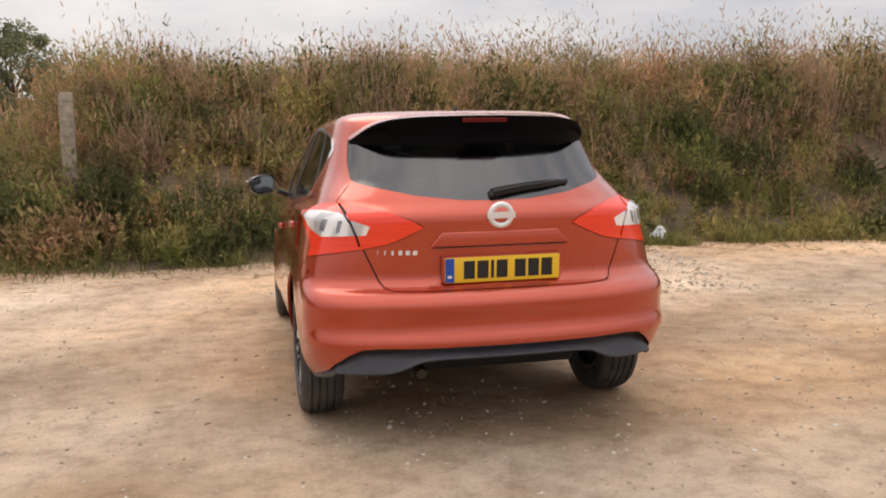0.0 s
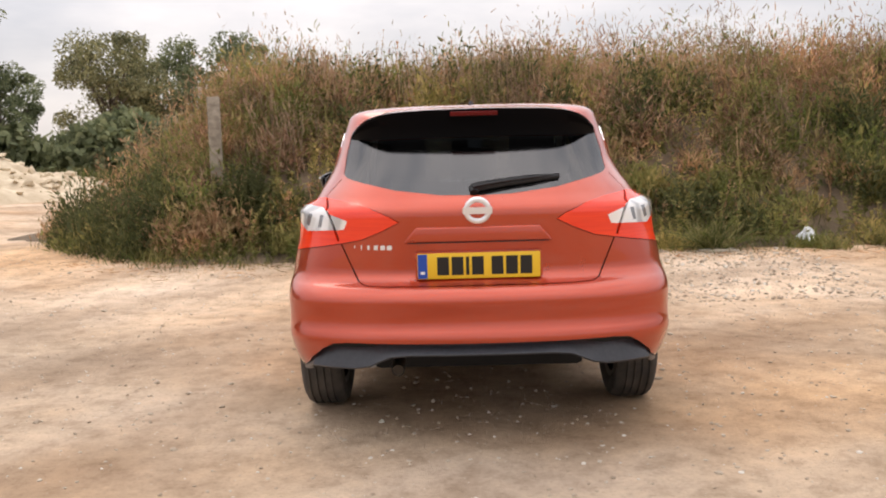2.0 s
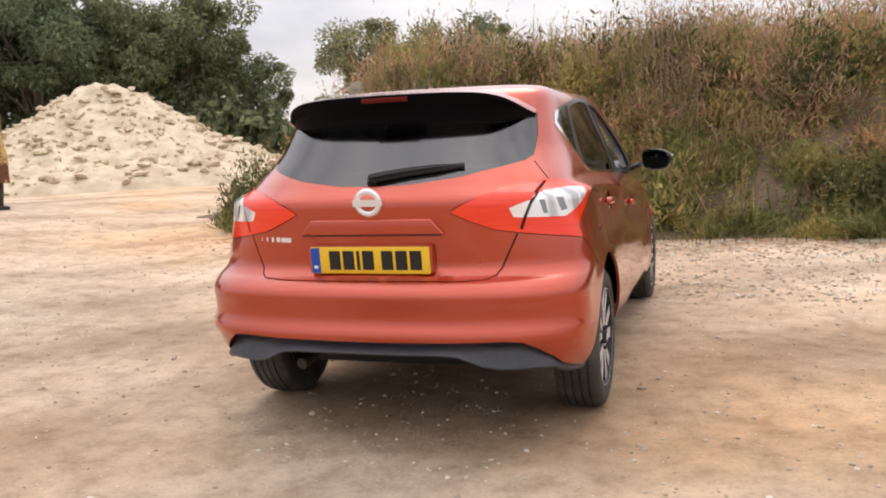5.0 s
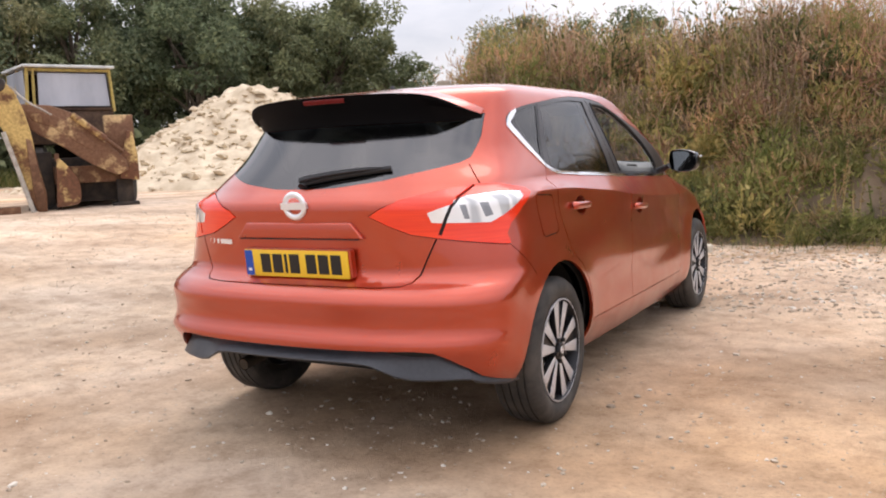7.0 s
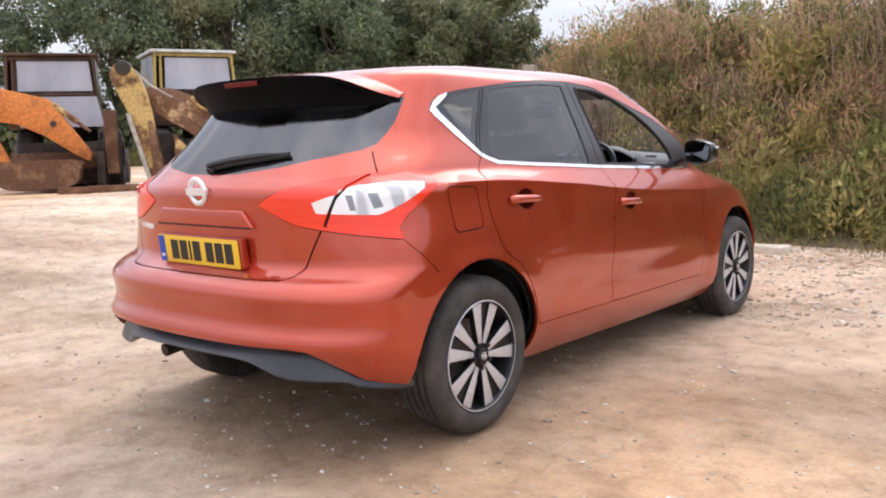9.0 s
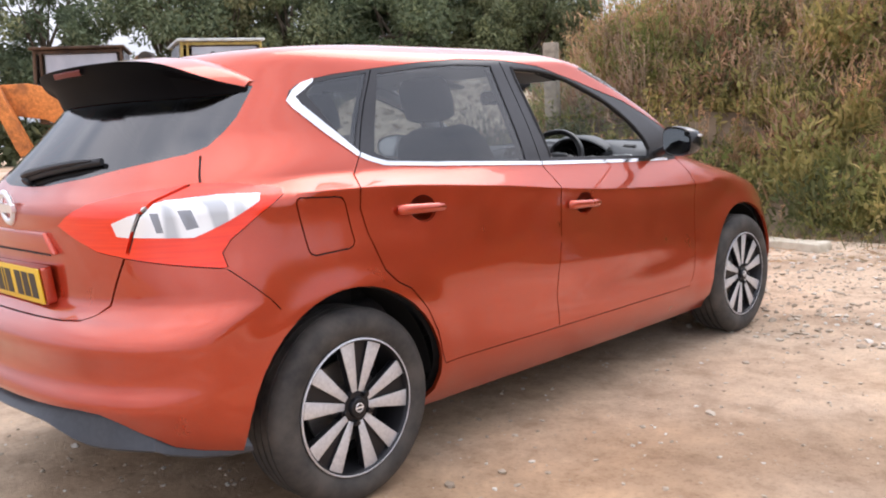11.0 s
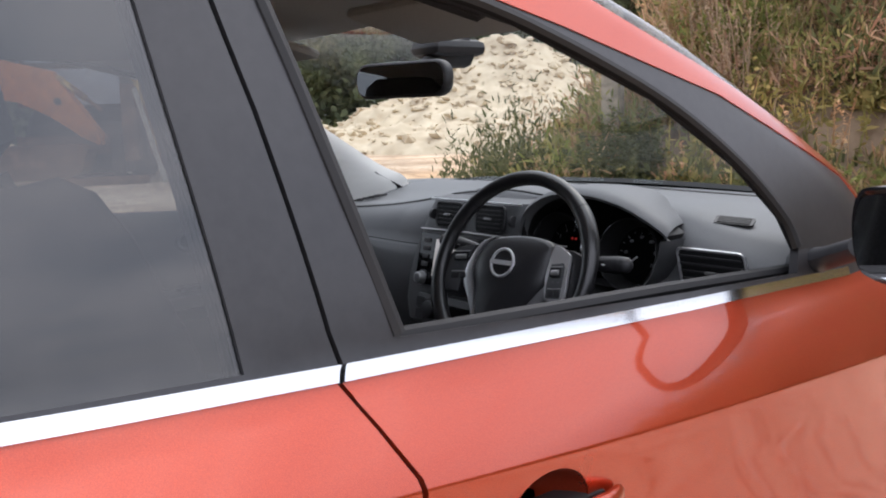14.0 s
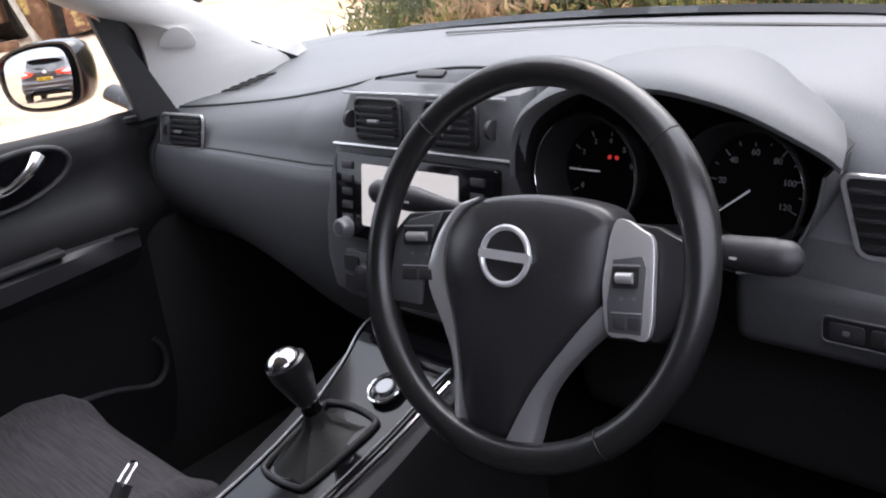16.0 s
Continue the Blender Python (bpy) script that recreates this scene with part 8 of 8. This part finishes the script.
def big_wheel(r, w):
    return grid_bm(np.concatenate([lathe([(0.45 * r, 0.3 * w), (0.55 * r, 0.5 * w), (0.85 * r, 0.5 * w), (0.98 * r, 0.35 * w), (r, 0), (0.98 * r, -0.35 * w), (0.85 * r, -0.5 * w), (0.55 * r, -0.5 * w), (0.45 * r, -0.3 * w)], 36)]), close_v=True, caps=True)


def digger_base(label, at_, turn):
    d = thing("digger", label, "digger", at_, turn, "old diggers")
    S = Matrix.Scale(D_SCALE, 4)

    def p(name, bm, mat, parent=None, label="", bevel=0.02):
        return part(name, bm, mat, parent or d, label, bevel=bevel, m=S)
    chassis = p("chassis", join(box(-0.92, 0.92, 0.7, 4.6, 0.10, 1.15), box(-0.55, 0.55, 2.6, 4.7, 1.1, 2.0)), OIL_BLACK, label="oily black chassis and engine")
    for sx in (-1, 1):
        for y, r, w in ((1.7, 0.80, 0.50), (4.2, 0.52, 0.34)):
            wh = p("wheel", moved(big_wheel(r, w), Matrix.Translation((sx * 0.98, y, r - 0.08)) @ pose(0, 0, 0, 0, 90, 0)), RUBBER, label="black lugged tyre", bevel=0)
            p("wheel_hub", moved(cyl(0.45 * r, 0.40 * r, 0.12, 20), Matrix.Translation((sx * 0.98 + (0.06 if sx > 0 else -0.18), y, r - 0.08)) @ pose(0, 0, 0, 0, 90, 0)), RUST_BROWN, wh)
    return d, p


def cab_on(p, yaw, x0, y0, w, depth, z0, z1, split=None, lean=0.06, frame_mat=CAB_YELLOW, roof_mat=CAB_ROOF, words="old yellow", roof_words="pale dusty"):
    """Cab: posts, roof and dusty panes with painted sheen; its rear face looks at the yard."""
    m = pose(x0, y0, 0, 0, 0, yaw)
    cab = p("cab", moved(join(box(0.0, w, 0.02, depth, 1.5, z0 - 0.06), box(-0.02, w + 0.02, -0.02, depth, z0 - 0.07, z0)), m), RUST_DARK, label="dark rusty cab body")
    for x, y in ((0.0, 0.0), (w, 0.0), (0.0, depth * 0.5), (w, depth * 0.5), (0.0, depth), (w, depth)):
        s = -1 if x > 0 else 1
        p("cab_post", moved(tube([(x, y, z0 - 0.1), (x + s * lean, y, z1)], 0.042, 6), m), frame_mat, cab, words + " cab post", 0)
    p("cab_post", moved(tube([(0.16, 0, z0 - 0.1), (0.16 + lean * 0.6, 0, z1)], 0.035, 6), m), frame_mat, cab, bevel=0)
    p("roof", moved(box(-0.06, w + 0.06, -0.12, depth + 0.15, z1, z1 + 0.07), m), roof_mat, cab, roof_words + " cab roof", 0.025)
    # black rubber round the rear pane
    p("pane_seal", moved(tube([(x, -0.012, z) for x, z in ((0.25, z0 + 0.02), (w - 0.08, z0 + 0.02), (w - 0.14, z1 - 0.1), (0.28, z1 - 0.1))], 0.022, 6, closed=True), m), OIL_BLACK, cab, "black rubber pane seal", 0)
    p("cab_rail", moved(box(0.04, w - 0.04, -0.03, 0.04, z1 - 0.09, z1 - 0.01), m), frame_mat, cab)
    p("rear_pane", moved(plate_xz([(0.25, z0 + 0.02), (w - 0.08, z0 + 0.02), (w - 0.14, z1 - 0.1), (0.28, z1 - 0.1)], 0.0, 0.02), m), DUSTY_SHEEN_GLASS, cab, "dusty grey glass", 0)
    if split:
        p("lower_pane", moved(plate_xz([(0.25, split), (w + 0.12, split), (w - 0.02, z0 - 0.10), (0.25, z0 - 0.10)], -0.06, -0.03), m), DUSTY_SHEEN_GLASS, cab, "dusty grey glass", 0)
    for x in (0.0, w):
        side_m = m @ Matrix(((0, 0, 1, x), (1, 0, 0, 0), (0, 1, 0, 0), (0, 0, 0, 1)))
        p("side_pane", moved(slab([(0.1, z0), (depth - 0.1, z0), (depth - 0.1, z1 - 0.06), (0.1, z1 - 0.06)], 0.015), side_m), DUSTY_SHEEN_GLASS, cab, "dusty grey glass", 0)
    p("cab_back", moved(box(0.1, w - 0.1, depth - 0.03, depth, z0, z1), m), OIL_BLACK, cab)
    return cab


def ram(p, a, b, r, y):
    a, b = np.array((a[0], y, a[1])), np.array((b[0], y, b[1]))
    q = p("ram", tube([a, a * 0.35 + b * 0.65], r, 12), RUST_YELLOW, label="yellow hydraulic ram", bevel=0)
    p("ram_rod", tube([a * 0.4 + b * 0.6, b], r * 0.55, 10), RUST_BROWN, q, bevel=0)


def bucket_on(p, outline, y0, y1, mat, label):
    ol = spline(outline, 22)
    t = 0.03
    rows = np.stack([np.stack([ol[:, 0], np.full(len(ol), y), ol[:, 1]], -1) for y in (y0, y1)])
    inner_ = rows + np.array([(ol.mean(0) - ol)[:, 0], np.zeros(len(ol)), (ol.mean(0) - ol)[:, 1]]).T[None] * 0.08
    bm = grid_bm(np.stack([rows[0], rows[1], inner_[1], inner_[0]]), close_u=True)
    bk = p("bucket", join(bm, plate_xz(ol, y0 - t, y0), plate_xz(ol, y1, y1 + t)), mat, label=label, bevel=0)
    for k in range(4):
        y = y0 + (y1 - y0) * (k + 0.5) / 4
        p("tooth", moved(box(-0.05, 0.05, -0.05, 0.05, -0.12, 0.06), Matrix.Translation((outline[0][0], y, outline[0][1]))), RUST_BROWN, bk)
    return bk


# the yellow one, boom folded across its back and dipper on the ground
d, p = digger_base("old rusty yellow backhoe digger with folded boom", (-9.67, 6.84, 0.50), 52.5)
cab_on(p, 16, -1.05, 1.15, 2.02, 1.7, 2.36, 3.30)
frame_ = p("slew_frame", join(box(-1.1, 1.15, 0.35, 0.6, 0.55, 0.95), box(0.55, 1.2, 0.2, 0.6, 1.2, 2.1)), RUST_BOOM, label="rusty brown rear frame")
post_ = p("king_post", plate_xz([(0.80, 0.62), (1.22, 0.56), (1.22, 1.15), (1.14, 1.72), (1.02, 1.72), (0.92, 1.2), (0.80, 1.18)], -0.05, 0.4), RUST_YELLOW, label="yellow king post")
p("pin", moved(cyl(0.10, 0.10, 0.52, 16), Matrix.Translation((0.93, 0.43, 0.95)) @ pose(0, 0, 0, 90, 0, 0)), RUST_BROWN, post_, bevel=0)
boom = p("boom", plate_xz([(-1.32, 2.30), (-1.10, 2.37), (-0.55, 2.33), (-0.10, 2.15), (0.35, 1.68), (0.95, 1.06), (1.0, 0.80), (0.73, 0.70), (0.2, 0.98), (-0.4, 1.42), (-0.8, 1.66), (-1.25, 2.0)], -0.12, 0.24), RUST_BOOM, label="brown rusted boom with yellow flakes", bevel=0.03)
p("boom_plate", plate_xz([(-1.05, 2.22), (-0.6, 2.18), (-0.2, 1.95), (0.35, 1.42), (0.30, 1.25), (-0.1, 1.5), (-0.55, 1.85), (-0.95, 2.0)], -0.135, -0.11), RUST_BOOM, boom)
ram(p, (-0.12, 2.10), (0.90, 1.24), 0.075, -0.2)
dip = p("dipper", plate_xz([(-1.88, 2.62), (-1.78, 2.86), (-1.52, 2.94), (-1.25, 2.66), (-1.10, 2.25), (-0.99, 1.75), (-0.90, 1.0), (-0.79, 0.4), (-0.80, -0.04), (-0.98, -0.04), (-1.16, 0.40), (-1.36, 1.2), (-1.53, 1.80), (-1.72, 2.2)], -0.48, -0.15), RUST_DIPPER, label="dipper arm with flaking yellow paint", bevel=0.03)
p("dipper_web", plate_xz([(-1.10, 1.6), (-0.99, 1.55), (-0.83, 0.4), (-0.85, 0.02), (-0.97, 0.02), (-1.05, 0.45)], -0.50, -0.47), RUST_BROWN, dip)
p("strut", tube([(-1.52, -0.56, 1.75), (-1.30, -0.56, 0.9), (-1.08, -0.52, -0.02)], 0.05, 10), CONCRETE, label="worn steel bucket strut", bevel=0)
p("elbow_pin", moved(cyl(0.19, 0.17, 0.42, 18), Matrix.Translation((-1.56, -0.10, 2.78)) @ pose(0, 0, 0, 90, 0, 0)), OIL_BLACK, dip, "oily black elbow pin", 0.03)
p("hydraulic_pipe", tube(spline([(-1.30, -0.52, 2.72), (-1.02, -0.5, 2.42), (-0.72, -0.45, 2.22), (-0.55, -0.2, 2.12)], 18), 0.022, 8), CONCRETE, label="thin pale hydraulic pipe", bevel=0)
bucket_on(p, [(-0.52, 1.19), (-0.32, 0.98), (-0.12, 0.66), (-0.08, 0.34), (-0.16, 0.10), (-0.60, 0.05)], -0.35, 0.30, RUST_YELLOW, "rusty yellow digger bucket")
p("stabiliser", join(box(-1.10, -0.62, 0.3, 0.55, 0.0, 1.3), box(-1.2, -0.5, 0.2, 0.65, -0.05, 0.06)), OIL_BLACK, label="black stabiliser leg")
p("stabiliser", join(box(0.72, 1.10, 0.3, 0.55, 0.0, 0.6), box(0.6, 1.2, 0.2, 0.65, -0.05, 0.06)), OIL_BLACK, label="black stabiliser leg")
# the orange one
d, p = digger_base("old orange backhoe digger with lowered bucket", (-11.37, 5.29, 0.50), 55)
cab_on(p, 4, -1.25, 0.75, 2.05, 1.8, 2.36, 3.24, split=1.52, frame_mat=RUST_DARK, roof_mat=RUST_DARK, words="dark rusty", roof_words="dark rusty")
p("side_frame", join(box(0.95, 1.24, 0.3, 0.7, 0.35, 1.9), box(-1.2, 1.1, 0.4, 0.7, 0.5, 0.9)), RUST_BROWN, label="rusty brown rear frame")
boom = p("boom", plate_xz([(-1.9, 2.40), (-1.2, 2.42), (-0.21, 2.17), (0.22, 1.55), (0.68, 0.86), (0.62, 0.68), (0.3, 0.85), (-0.3, 1.28), (-0.89, 1.58), (-1.9, 1.75)], -0.15, 0.20), RUST_ORANGE, label="faded orange boom", bevel=0.03)
# no hole is cut: a black disc stands in for its dark inside
p("boom_hole", moved(cyl(0.075, 0.075, 0.03, 16), Matrix.Translation((-0.12, -0.14, 1.58)) @ pose(0, 0, 0, 90, 0, 0)), OIL_BLACK, boom, bevel=0)
ram(p, (-0.12, 2.05), (0.68, 1.38), 0.07, -0.05)
p("dipper", plate_xz([(-2.1, 2.5), (-1.8, 2.5), (-1.15, 0.9), (-1.0, 0.5), (-1.25, 0.45), (-1.5, 0.9)], -0.5, -0.2), RUST_ORANGE, label="faded orange dipper arm", bevel=0.03)
bucket_on(p, [(-1.35, 0.72), (0.36, 0.72), (0.42, 0.45), (0.34, 0.20), (0.0, 0.08), (-1.0, 0.05), (-1.4, 0.2)], -0.55, 0.15, RUST_BROWN, "rusty brown bucket on the ground")
p("stabiliser", join(box(0.72, 0.92, 0.2, 0.5, 0.0, 0.9), box(0.55, 1.1, 0.1, 0.6, -0.05, 0.06)), OIL_BLACK, label="black stabiliser leg")
# scrap beams in front
for k, (bx_, by_, l_, rot) in enumerate(((-10.05, 5.45, 0.8, 60), (-10.5, 5.0, 0.5, 40))):
    q = thing("scrap_beam", "short rusty beam lying before the diggers", "beam", (bx_, by_, float(ground_z(bx_, by_)) + 0.03), rot, "scrap beams")
    part("beam", box(-l_ / 2, l_ / 2, -0.06, 0.06, -0.03, 0.08), RUST_BROWN, q, bevel=0.01)

# ---- another car parked behind, seen in the door mirror ----
DARK_PAINT = material("dark grey-plum paint", (0.022, 0.014, 0.017), 0.3, 0.3, 1.0)
parked = copy_thing(car, pose(-8.1, -27.4, 0.0, 0, 0, 176))
tagged(parked, "dark plum hatchback parked on the gravel behind", "car")
for o in parked.children_recursive:
    for slot in o.material_slots:
        if slot.material is PAINT:
            slot.link = "OBJECT"
            slot.material = DARK_PAINT
